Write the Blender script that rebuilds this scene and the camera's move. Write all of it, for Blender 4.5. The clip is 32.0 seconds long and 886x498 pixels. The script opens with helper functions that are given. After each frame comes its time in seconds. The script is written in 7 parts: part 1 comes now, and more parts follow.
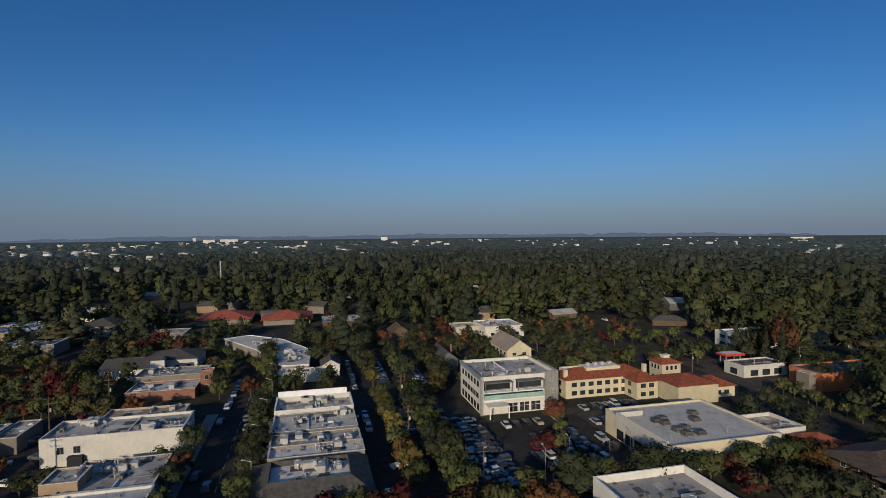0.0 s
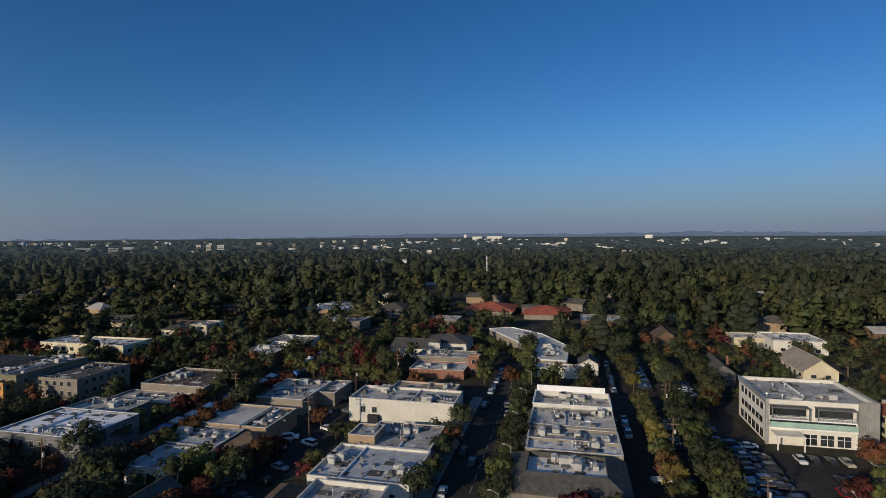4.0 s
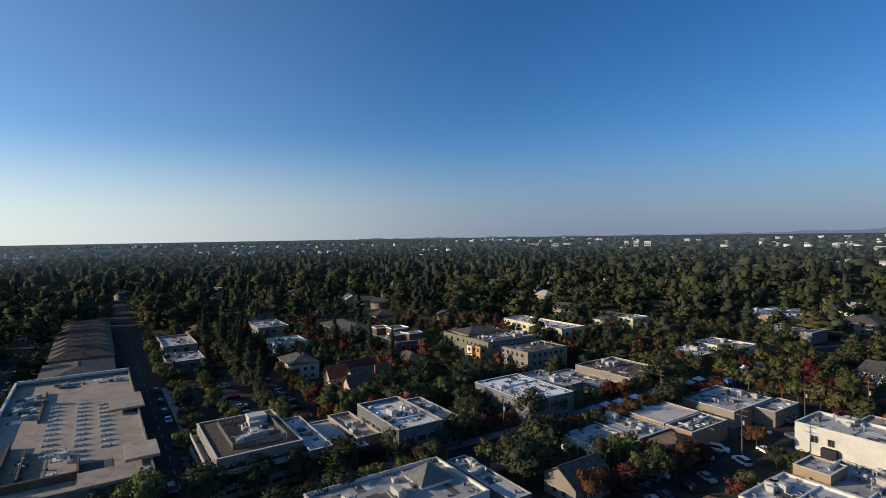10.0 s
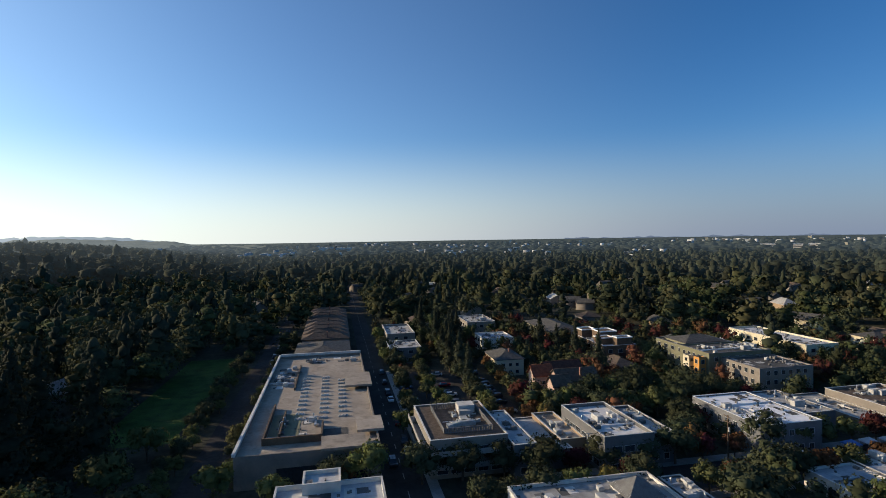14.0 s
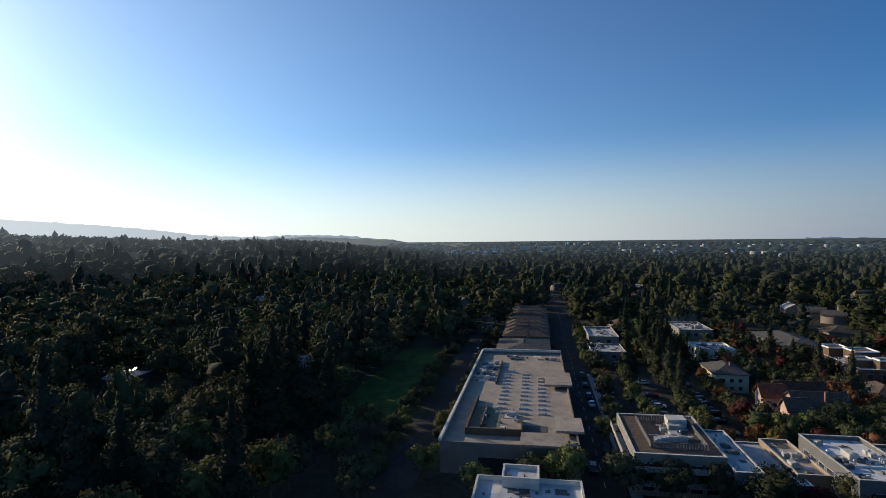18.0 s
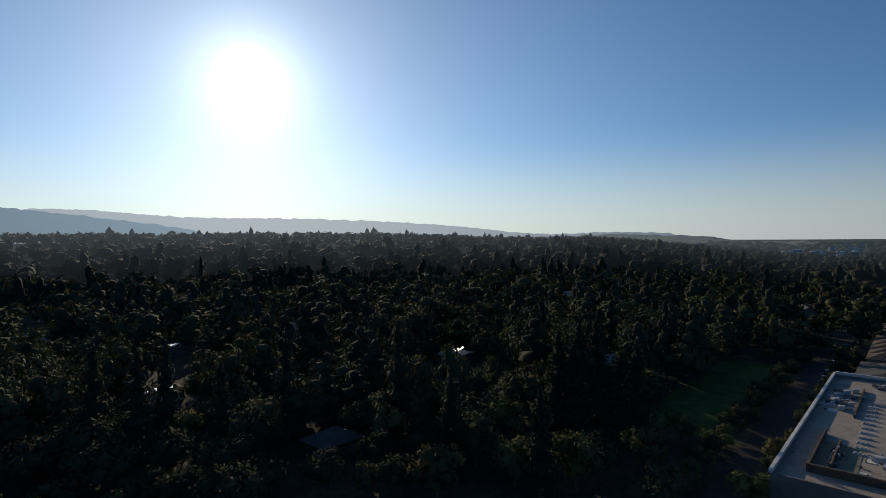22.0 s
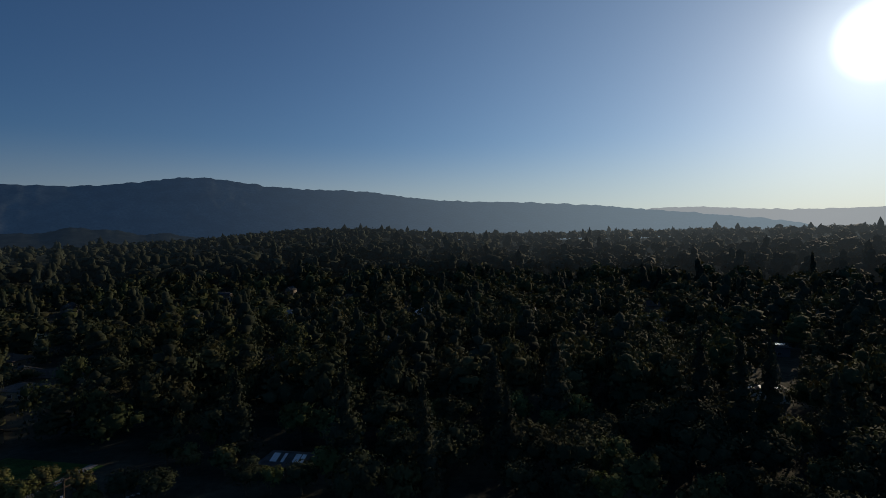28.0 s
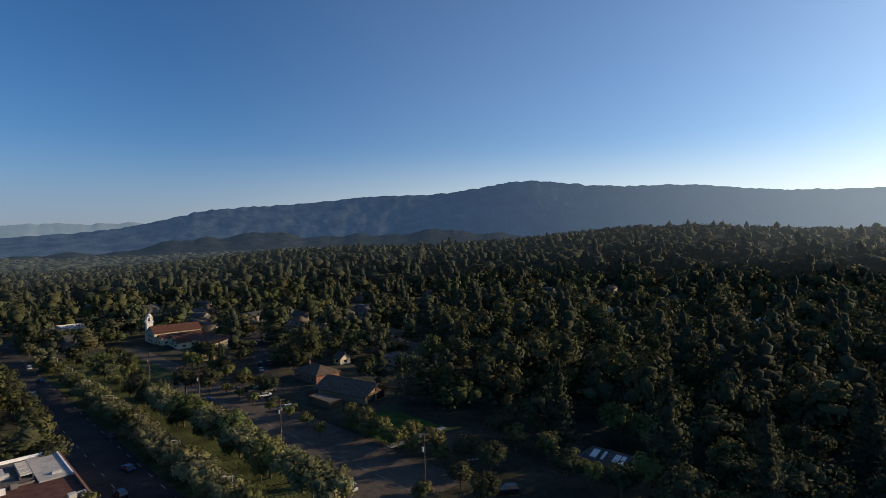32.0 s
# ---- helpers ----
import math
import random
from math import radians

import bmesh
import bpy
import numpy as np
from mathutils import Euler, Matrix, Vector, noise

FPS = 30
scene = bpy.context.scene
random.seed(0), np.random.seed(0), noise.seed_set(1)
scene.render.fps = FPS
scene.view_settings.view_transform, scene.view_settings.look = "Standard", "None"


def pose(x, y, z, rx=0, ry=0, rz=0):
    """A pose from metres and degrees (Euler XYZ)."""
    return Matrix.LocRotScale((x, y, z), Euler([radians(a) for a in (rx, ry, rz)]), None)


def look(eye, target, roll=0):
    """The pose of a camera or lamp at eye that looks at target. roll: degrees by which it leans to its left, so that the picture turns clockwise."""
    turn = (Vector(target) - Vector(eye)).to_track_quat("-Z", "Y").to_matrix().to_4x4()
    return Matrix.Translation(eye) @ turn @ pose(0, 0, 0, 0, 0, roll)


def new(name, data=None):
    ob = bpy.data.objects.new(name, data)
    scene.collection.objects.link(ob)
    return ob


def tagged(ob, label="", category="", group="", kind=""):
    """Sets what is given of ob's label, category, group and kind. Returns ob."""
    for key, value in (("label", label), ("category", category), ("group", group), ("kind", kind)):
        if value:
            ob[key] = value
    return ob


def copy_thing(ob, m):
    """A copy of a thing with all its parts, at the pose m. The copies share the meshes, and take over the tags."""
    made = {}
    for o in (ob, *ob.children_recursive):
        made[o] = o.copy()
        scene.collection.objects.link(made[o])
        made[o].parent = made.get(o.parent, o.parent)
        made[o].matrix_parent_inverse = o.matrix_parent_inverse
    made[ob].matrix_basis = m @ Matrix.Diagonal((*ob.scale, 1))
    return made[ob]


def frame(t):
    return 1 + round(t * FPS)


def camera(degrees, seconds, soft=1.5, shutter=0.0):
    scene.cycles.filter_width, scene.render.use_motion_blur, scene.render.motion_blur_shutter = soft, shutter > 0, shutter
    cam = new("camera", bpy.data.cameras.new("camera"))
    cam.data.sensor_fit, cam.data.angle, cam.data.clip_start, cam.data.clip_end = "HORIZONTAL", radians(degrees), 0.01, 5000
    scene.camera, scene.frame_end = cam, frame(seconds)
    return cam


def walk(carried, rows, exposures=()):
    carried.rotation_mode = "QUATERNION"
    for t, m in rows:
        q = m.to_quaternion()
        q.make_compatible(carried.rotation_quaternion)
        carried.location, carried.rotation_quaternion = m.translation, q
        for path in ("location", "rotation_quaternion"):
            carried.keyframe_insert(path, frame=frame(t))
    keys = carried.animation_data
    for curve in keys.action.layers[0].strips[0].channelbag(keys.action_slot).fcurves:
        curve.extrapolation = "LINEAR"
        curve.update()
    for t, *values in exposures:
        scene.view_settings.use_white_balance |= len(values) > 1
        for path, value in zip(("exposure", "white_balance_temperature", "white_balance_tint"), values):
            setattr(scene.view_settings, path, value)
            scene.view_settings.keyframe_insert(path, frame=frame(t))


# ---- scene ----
# camera: a slow turn on the spot, 55 m above the town
cam = camera(79.38, 32.0, 0.8)
EYE = (0, 0, 55)
PATH = [
    (0.0, pose(*EYE, 88.47, 0.52, -14.09)),
    (0.5, pose(*EYE, 88.50, 0.37, -10.91)),
    (1.0, pose(*EYE, 88.46, 0.37, -7.56)),
    (1.5, pose(*EYE, 88.45, 0.42, -4.12)),
    (2.0, pose(*EYE, 88.44, 0.43, -0.55)),
    (2.5, pose(*EYE, 88.44, 0.51, 2.94)),
    (4.5, pose(*EYE, 88.39, 0.39, 16.73)),
    (5.0, pose(*EYE, 88.40, 0.49, 20.33)),
    (5.5, pose(*EYE, 88.39, 0.56, 24.31)),
    (6.0, pose(*EYE, 88.38, 0.61, 28.16)),
    (6.5, pose(*EYE, 88.38, 0.63, 32.31)),
    (7.0, pose(*EYE, 88.39, 0.68, 36.23)),
    (7.5, pose(*EYE, 88.39, 0.74, 40.06)),
    (8.0, pose(*EYE, 88.39, 0.81, 43.75)),
    (8.5, pose(*EYE, 88.41, 0.7, 47.24)),
    (9.0, pose(*EYE, 88.45, 0.77, 50.54)),
    (9.5, pose(*EYE, 88.47, 0.82, 53.75)),
    (10.0, pose(*EYE, 88.48, 0.87, 56.86)),
    (10.5, pose(*EYE, 88.51, 0.86, 59.72)),
    (11.0, pose(*EYE, 88.53, 0.83, 62.35)),
    (11.5, pose(*EYE, 88.57, 0.88, 64.89)),
    (12.0, pose(*EYE, 88.62, 0.92, 67.46)),
    (12.5, pose(*EYE, 88.63, 0.92, 70.16)),
    (13.0, pose(*EYE, 88.66, 0.90, 72.94)),
    (13.5, pose(*EYE, 88.70, 0.91, 75.86)),
    (14.0, pose(*EYE, 88.73, 0.93, 78.62)),
    (14.5, pose(*EYE, 88.74, 0.89, 81.23)),
    (16.5, pose(*EYE, 88.85, 0.80, 91.15)),
    (17.0, pose(*EYE, 88.89, 0.90, 93.88)),
    (17.5, pose(*EYE, 88.91, 0.90, 96.85)),
    (18.0, pose(*EYE, 88.92, 0.7, 99.99)),
    (18.5, pose(*EYE, 88.94, 0.81, 103.41)),
    (19.0, pose(*EYE, 88.93, 0.80, 106.92)),
    (19.5, pose(*EYE, 88.95, 0.75, 110.59)),
    (20.0, pose(*EYE, 88.96, 0.74, 114.56)),
    (20.5, pose(*EYE, 88.97, 0.70, 118.76)),
    (21.0, pose(*EYE, 88.97, 0.66, 122.89)),
    (21.5, pose(*EYE, 88.98, 0.61, 127.35)),
    (22.0, pose(*EYE, 88.98, 0.64, 132.12)),
    (22.5, pose(*EYE, 88.95, 0.70, 136.88)),
    (23.0, pose(*EYE, 88.98, 0.63, 141.79)),
    (23.5, pose(*EYE, 88.98, 0.60, 147.10)),
    (24.0, pose(*EYE, 89.00, 0.62, 152.72)),
    (24.5, pose(*EYE, 89.02, 0.63, 158.34)),
    (25.0, pose(*EYE, 89.01, 0.65, 163.86)),
    (25.5, pose(*EYE, 89.03, 0.70, 168.97)),
    (26.0, pose(*EYE, 89.05, 0.73, 173.81)),
    (26.5, pose(*EYE, 89.05, 0.76, 178.36)),
    (28.5, pose(*EYE, 89.23, 0.87, 195.61)),
    (29.0, pose(*EYE, 89.26, 0.87, 200.07)),
    (29.5, pose(*EYE, 89.34, 0.96, 204.31)),
    (30.0, pose(*EYE, 89.34, 1.06, 208.51)),
    (30.5, pose(*EYE, 89.40, 1.06, 212.71)),
    (31.0, pose(*EYE, 89.44, 1.07, 216.93)),
    (31.5, pose(*EYE, 89.48, 1.06, 221.07)),
    (32.0, pose(*EYE, 89.53, 1.01, 224.67)),
]

EXPOSURES = [(0, -0.1, 6500, 10), (5, 0.02, 6500, 10), (6, 0.02, 6500, 10), (9, 0.41, 6600, 10), (13, 0.63, 6850, 10), (15, 0.62, 6850, 10), (17, 0.57, 6700, 10), (19, 0.25, 6600, 10), (21, -0.1, 6500, 10),
             (23, -0.45, 6500, 10), (26, -0.9, 6700, 10), (29, -0.56, 6900, 12), (30, -0.37, 7050, 13), (31, 0.07, 7250, 14), (32, 0.6, 7550, 15)]
walk(cam, PATH, EXPOSURES)

# daylight: low sun, clear sky
SUN_AZ, SUN_EL = 151.8, 15.8          # degrees, anticlockwise from +y; above the horizon
SUN_DIR = Vector((-math.sin(radians(SUN_AZ)) * math.cos(radians(SUN_EL)), math.cos(radians(SUN_AZ)) * math.cos(radians(SUN_EL)), math.sin(radians(SUN_EL))))
world = bpy.data.worlds.new("world")
scene.world = world
world.use_nodes = True
wn, wl = world.node_tree.nodes, world.node_tree.links
wn.clear()
sky = wn.new("ShaderNodeTexSky")
sky.sky_type, sky.sun_disc = "NISHITA", False
sky.sun_elevation, sky.sun_rotation = radians(SUN_EL), radians(360 - SUN_AZ)
sky.altitude, sky.air_density, sky.dust_density, sky.ozone_density = 0, 0.9, 0.3, 4.0
bg = wn.new("ShaderNodeBackground")
bg.inputs["Strength"].default_value = 0.09
# the bright halo round the sun itself
tc = wn.new("ShaderNodeTexCoord")
dot = wn.new("ShaderNodeVectorMath")
dot.operation = "DOT_PRODUCT"
dot.inputs[1].default_value = SUN_DIR
wl.new(tc.outputs["Generated"], dot.inputs[0])
clip = wn.new("ShaderNodeMath")
clip.operation = "MAXIMUM"
clip.inputs[1].default_value = 0.0
wl.new(dot.outputs["Value"], clip.inputs[0])
halo = wn.new("ShaderNodeMapRange")
halo.interpolation_type = "SMOOTHSTEP"
halo.inputs["From Min"].default_value, halo.inputs["From Max"].default_value = math.cos(radians(3.7)), math.cos(radians(0.6))
halo.inputs["To Min"].default_value, halo.inputs["To Max"].default_value = 0.0, 14.0
wl.new(dot.outputs["Value"], halo.inputs["Value"])
add = wn.new("ShaderNodeMix")
add.data_type, add.blend_type = "RGBA", "ADD"
add.inputs[0].default_value = 1.0
sat = wn.new("ShaderNodeHueSaturation")
sat.inputs["Saturation"].default_value, sat.inputs["Value"].default_value = 1.2, 0.85
wl.new(sky.outputs["Color"], sat.inputs["Color"])
# blue-grey haze along the horizon
up = wn.new("ShaderNodeSeparateXYZ")
wl.new(tc.outputs["Generated"], up.inputs[0])
low = wn.new("ShaderNodeMapRange")
low.interpolation_type = "SMOOTHSTEP"
low.inputs["From Min"].default_value, low.inputs["From Max"].default_value = -0.02, 0.19
low.inputs["To Min"].default_value, low.inputs["To Max"].default_value = 0.85, 0.0
wl.new(up.outputs["Z"], low.inputs["Value"])
haze = wn.new("ShaderNodeMix")
haze.data_type = "RGBA"
wl.new(low.outputs["Result"], haze.inputs[0])
tint = wn.new("ShaderNodeMix")
tint.data_type, tint.blend_type = "RGBA", "MULTIPLY"
tint.inputs[0].default_value = 1.0
tint.inputs[7].default_value = (0.94, 1.0, 1.15, 1)
wl.new(sat.outputs["Color"], tint.inputs[6])
wl.new(tint.outputs[2], haze.inputs[6])
# the haze is paler on the sun's side
side = wn.new("ShaderNodeMapRange")
side.interpolation_type = "SMOOTHSTEP"
side.inputs["From Min"].default_value, side.inputs["From Max"].default_value = -0.4, 1.0
wl.new(dot.outputs["Value"], side.inputs["Value"])
pale = wn.new("ShaderNodeMix")
pale.data_type = "RGBA"
pale.inputs[6].default_value, pale.inputs[7].default_value = (1.45, 1.95, 3.1, 1), (6.4, 6.9, 6.9, 1)
wl.new(side.outputs["Result"], pale.inputs[0])
wl.new(pale.outputs[2], haze.inputs[7])
wl.new(haze.outputs[2], add.inputs[6])
broad = wn.new("ShaderNodeMapRange")
broad.interpolation_type = "SMOOTHSTEP"
broad.inputs["From Min"].default_value, broad.inputs["From Max"].default_value = -0.15, 0.5
broad.inputs["To Max"].default_value = 0.48
wl.new(dot.outputs["Value"], broad.inputs["Value"])


def glow_sum(start, terms):
    """Adds powers of the cosine of the angle to the sun."""
    total = start
    for power, gain in terms:
        fall, grow = wn.new("ShaderNodeMath"), wn.new("ShaderNodeMath")
        fall.operation, grow.operation = "POWER", "MULTIPLY_ADD"
        wl.new(clip.outputs["Value"], fall.inputs[0])
        fall.inputs[1].default_value, grow.inputs[1].default_value = power, gain
        wl.new(fall.outputs["Value"], grow.inputs[0]), wl.new(total, grow.inputs[2])
        total = grow.outputs["Value"]
    return total


def tinted(value, color):
    v = wn.new("ShaderNodeVectorMath")
    v.operation = "SCALE"
    v.inputs[0].default_value = color
    wl.new(value, v.inputs["Scale"])
    return v


near_sun = tinted(glow_sum(halo.outputs["Result"], ((300, 7.0), (60, 1.5), (14, 0.4))), (0.92, 1.0, 0.97))
none = wn.new("ShaderNodeValue")
none.outputs[0].default_value = 0.0
wide_sky = tinted(glow_sum(none.outputs[0], ((4.2, 2.75),)), (0.78, 1.03, 1.0))
veil = tinted(broad.outputs["Result"], (0.92, 1.05, 0.88))
shine, last = near_sun, wn.new("ShaderNodeVectorMath")
both = wn.new("ShaderNodeVectorMath")
wl.new(wide_sky.outputs["Vector"], both.inputs[0]), wl.new(veil.outputs["Vector"], both.inputs[1])
# it thins out towards the zenith
thin, lift = wn.new("ShaderNodeMapRange"), wn.new("ShaderNodeVectorMath")
thin.inputs["From Min"].default_value, thin.inputs["From Max"].default_value = 0.05, 0.5
thin.inputs["To Min"].default_value, thin.inputs["To Max"].default_value = 1.2, 0.6
lift.operation = "SCALE"
wl.new(up.outputs["Z"], thin.inputs["Value"]), wl.new(both.outputs["Vector"], lift.inputs[0]), wl.new(thin.outputs["Result"], lift.inputs["Scale"])
wl.new(shine.outputs["Vector"], last.inputs[0]), wl.new(lift.outputs["Vector"], last.inputs[1])
wl.new(last.outputs["Vector"], add.inputs[7])
wl.new(add.outputs[2], bg.inputs["Color"])
wo = wn.new("ShaderNodeOutputWorld")
wl.new(bg.outputs["Background"], wo.inputs["Surface"])

sun = new("sun", bpy.data.lights.new("sun", "SUN"))
sun.data.energy, sun.data.angle, sun.data.color = 3.5, radians(0.53), (1.0, 0.84, 0.63)
sun.matrix_world = look(SUN_DIR * 200, (0, 0, 0))

# ---- materials ----
def mat(name, color, rough=0.8, metal=0.0, var=0.25, size=3.0, bump=0.0, per="object", spec=0.15, through_light=0.0, stain=0.0, haze_glow=None, sunward=None, fine=0.6, air=None):
    """A procedural surface: base colour, variation at two scales, piece-to-piece difference, relief, stains, haze
    painted as emission.
    """
    m = bpy.data.materials.new(name)
    m.use_nodes = True
    n, l = m.node_tree.nodes, m.node_tree.links
    p = n["Principled BSDF"]
    p.inputs["Roughness"].default_value, p.inputs["Metallic"].default_value = rough, metal
    p.inputs["Specular IOR Level"].default_value = spec
    geo = n.new("ShaderNodeNewGeometry")
    total = None
    for scale, amount, detail in ((1.0 / size, var, 4.0), (7.0 / size, var * fine, 6.0)):
        t = n.new("ShaderNodeTexNoise")
        t.inputs["Scale"].default_value, t.inputs["Detail"].default_value = scale, detail
        l.new(geo.outputs["Position"], t.inputs["Vector"])
        r = n.new("ShaderNodeMapRange")
        r.inputs["From Min"].default_value, r.inputs["From Max"].default_value = 0.3, 0.7
        r.inputs["To Min"].default_value, r.inputs["To Max"].default_value = 1 - amount, 1 + amount
        l.new(t.outputs["Fac"], r.inputs["Value"])
        if total is None:
            total = r.outputs["Result"]
        else:
            q = n.new("ShaderNodeMath")
            q.operation = "MULTIPLY"
            l.new(total, q.inputs[0]), l.new(r.outputs["Result"], q.inputs[1])
            total = q.outputs["Value"]
    if per:
        if per == "object":
            o = n.new("ShaderNodeObjectInfo").outputs["Random"]
        else:
            o = geo.outputs["Random Per Island"]
        r = n.new("ShaderNodeMapRange")
        k = 0.12
        r.inputs["To Min"].default_value, r.inputs["To Max"].default_value = 1 - k, 1 + k
        l.new(o, r.inputs["Value"])
        q = n.new("ShaderNodeMath")
        q.operation = "MULTIPLY"
        l.new(total, q.inputs[0]), l.new(r.outputs["Result"], q.inputs[1])
        total = q.outputs["Value"]
    mul = n.new("ShaderNodeVectorMath")
    mul.operation = "SCALE"
    mul.inputs[0].default_value = color
    l.new(total, mul.inputs["Scale"])
    col = mul.outputs["Vector"]
    if stain:
        t = n.new("ShaderNodeTexNoise")
        t.inputs["Scale"].default_value, t.inputs["Detail"].default_value, t.inputs["Distortion"].default_value = 0.35, 8.0, 1.2
        l.new(geo.outputs["Position"], t.inputs["Vector"])
        r = n.new("ShaderNodeMapRange")
        r.inputs["From Min"].default_value, r.inputs["From Max"].default_value = 0.5, 0.72
        r.inputs["To Max"].default_value = stain
        l.new(t.outputs["Fac"], r.inputs["Value"])
        x = n.new("ShaderNodeMix")
        x.data_type = "RGBA"
        x.inputs[7].default_value = (color[0] * 0.35, color[1] * 0.33, color[2] * 0.3, 1)
        l.new(r.outputs["Result"], x.inputs[0]), l.new(col, x.inputs[6])
        col = x.outputs[2]
    l.new(col, p.inputs["Base Color"])
    if bump:
        t = n.new("ShaderNodeTexNoise")
        t.inputs["Scale"].default_value, t.inputs["Detail"].default_value = 9.0 / size, 6.0
        l.new(geo.outputs["Position"], t.inputs["Vector"])
        b = n.new("ShaderNodeBump")
        b.inputs["Strength"].default_value, b.inputs["Distance"].default_value = bump, 0.1 * size
        l.new(t.outputs["Fac"], b.inputs["Height"])
        l.new(b.outputs["Normal"], p.inputs["Normal"])
    # distance haze, painted on as emission of the surface itself
    if haze_glow:
        p.inputs["Emission Color"].default_value = (*haze_glow, 1)
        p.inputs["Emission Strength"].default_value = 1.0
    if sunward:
        # the painted haze is paler towards the sun
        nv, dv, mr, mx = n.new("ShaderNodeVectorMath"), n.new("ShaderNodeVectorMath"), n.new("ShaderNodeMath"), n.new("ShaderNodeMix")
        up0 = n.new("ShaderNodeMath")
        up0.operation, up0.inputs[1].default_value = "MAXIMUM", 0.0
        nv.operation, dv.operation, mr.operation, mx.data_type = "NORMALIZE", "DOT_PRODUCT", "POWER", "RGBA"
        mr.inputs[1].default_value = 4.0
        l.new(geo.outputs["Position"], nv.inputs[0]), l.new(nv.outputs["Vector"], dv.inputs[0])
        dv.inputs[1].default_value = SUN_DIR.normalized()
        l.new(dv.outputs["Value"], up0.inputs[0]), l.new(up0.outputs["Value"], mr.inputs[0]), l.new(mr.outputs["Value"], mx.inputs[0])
        mx.inputs[6].default_value, mx.inputs[7].default_value = (*haze_glow, 1), (*sunward, 1)
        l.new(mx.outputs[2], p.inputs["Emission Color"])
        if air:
            # and its emission grows with the distance over the backdrop
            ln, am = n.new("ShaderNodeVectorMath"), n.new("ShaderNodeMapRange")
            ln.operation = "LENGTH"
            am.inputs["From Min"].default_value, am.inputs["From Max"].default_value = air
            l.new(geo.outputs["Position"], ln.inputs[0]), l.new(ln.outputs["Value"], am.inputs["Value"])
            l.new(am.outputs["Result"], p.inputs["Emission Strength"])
    if through_light:
        tr = n.new("ShaderNodeBsdfTranslucent")
        l.new(col, tr.inputs["Color"])
        ms = n.new("ShaderNodeMixShader")
        ms.inputs[0].default_value = through_light
        out = n["Material Output"]
        l.new(p.outputs["BSDF"], ms.inputs[1]), l.new(tr.outputs["BSDF"], ms.inputs[2])
        l.new(ms.outputs["Shader"], out.inputs["Surface"])
    return m


def leaf(name, color, haze_glow=None, sunward=None, air=None):
    """Foliage: every crown has a tint of its own, from deep green to dry olive, over broad and fine variation; far
    foliage can carry painted haze.
    """
    m = mat(name, color, 0.85, var=0.25, size=45, fine=0.9, per="island", spec=0.03, through_light=0.14, haze_glow=haze_glow, sunward=sunward, air=air)
    n, l = m.node_tree.nodes, m.node_tree.links
    p = n["Principled BSDF"]
    old = p.inputs["Base Color"].links[0].from_socket
    geo, cell, pick = n.new("ShaderNodeNewGeometry"), n.new("ShaderNodeTexVoronoi"), n.new("ShaderNodeSeparateColor")
    cell.voronoi_dimensions = "2D"
    cell.inputs["Scale"].default_value = 1 / 12.0
    l.new(geo.outputs["Position"], cell.inputs["Vector"]), l.new(cell.outputs["Color"], pick.inputs["Color"])
    val, hue, hsv = n.new("ShaderNodeMapRange"), n.new("ShaderNodeMapRange"), n.new("ShaderNodeHueSaturation")
    val.inputs["To Min"].default_value, val.inputs["To Max"].default_value = 0.8, 1.2
    hue.inputs["To Min"].default_value, hue.inputs["To Max"].default_value = 0.472, 0.522
    l.new(pick.outputs[0], val.inputs["Value"]), l.new(pick.outputs[1], hue.inputs["Value"])
    l.new(val.outputs["Result"], hsv.inputs["Value"]), l.new(hue.outputs["Result"], hsv.inputs["Hue"]), l.new(old, hsv.inputs["Color"])
    for q in [k.to_socket for k in l if k.from_socket == old and k.to_node != hsv]:
        l.new(hsv.outputs["Color"], q)
    return m


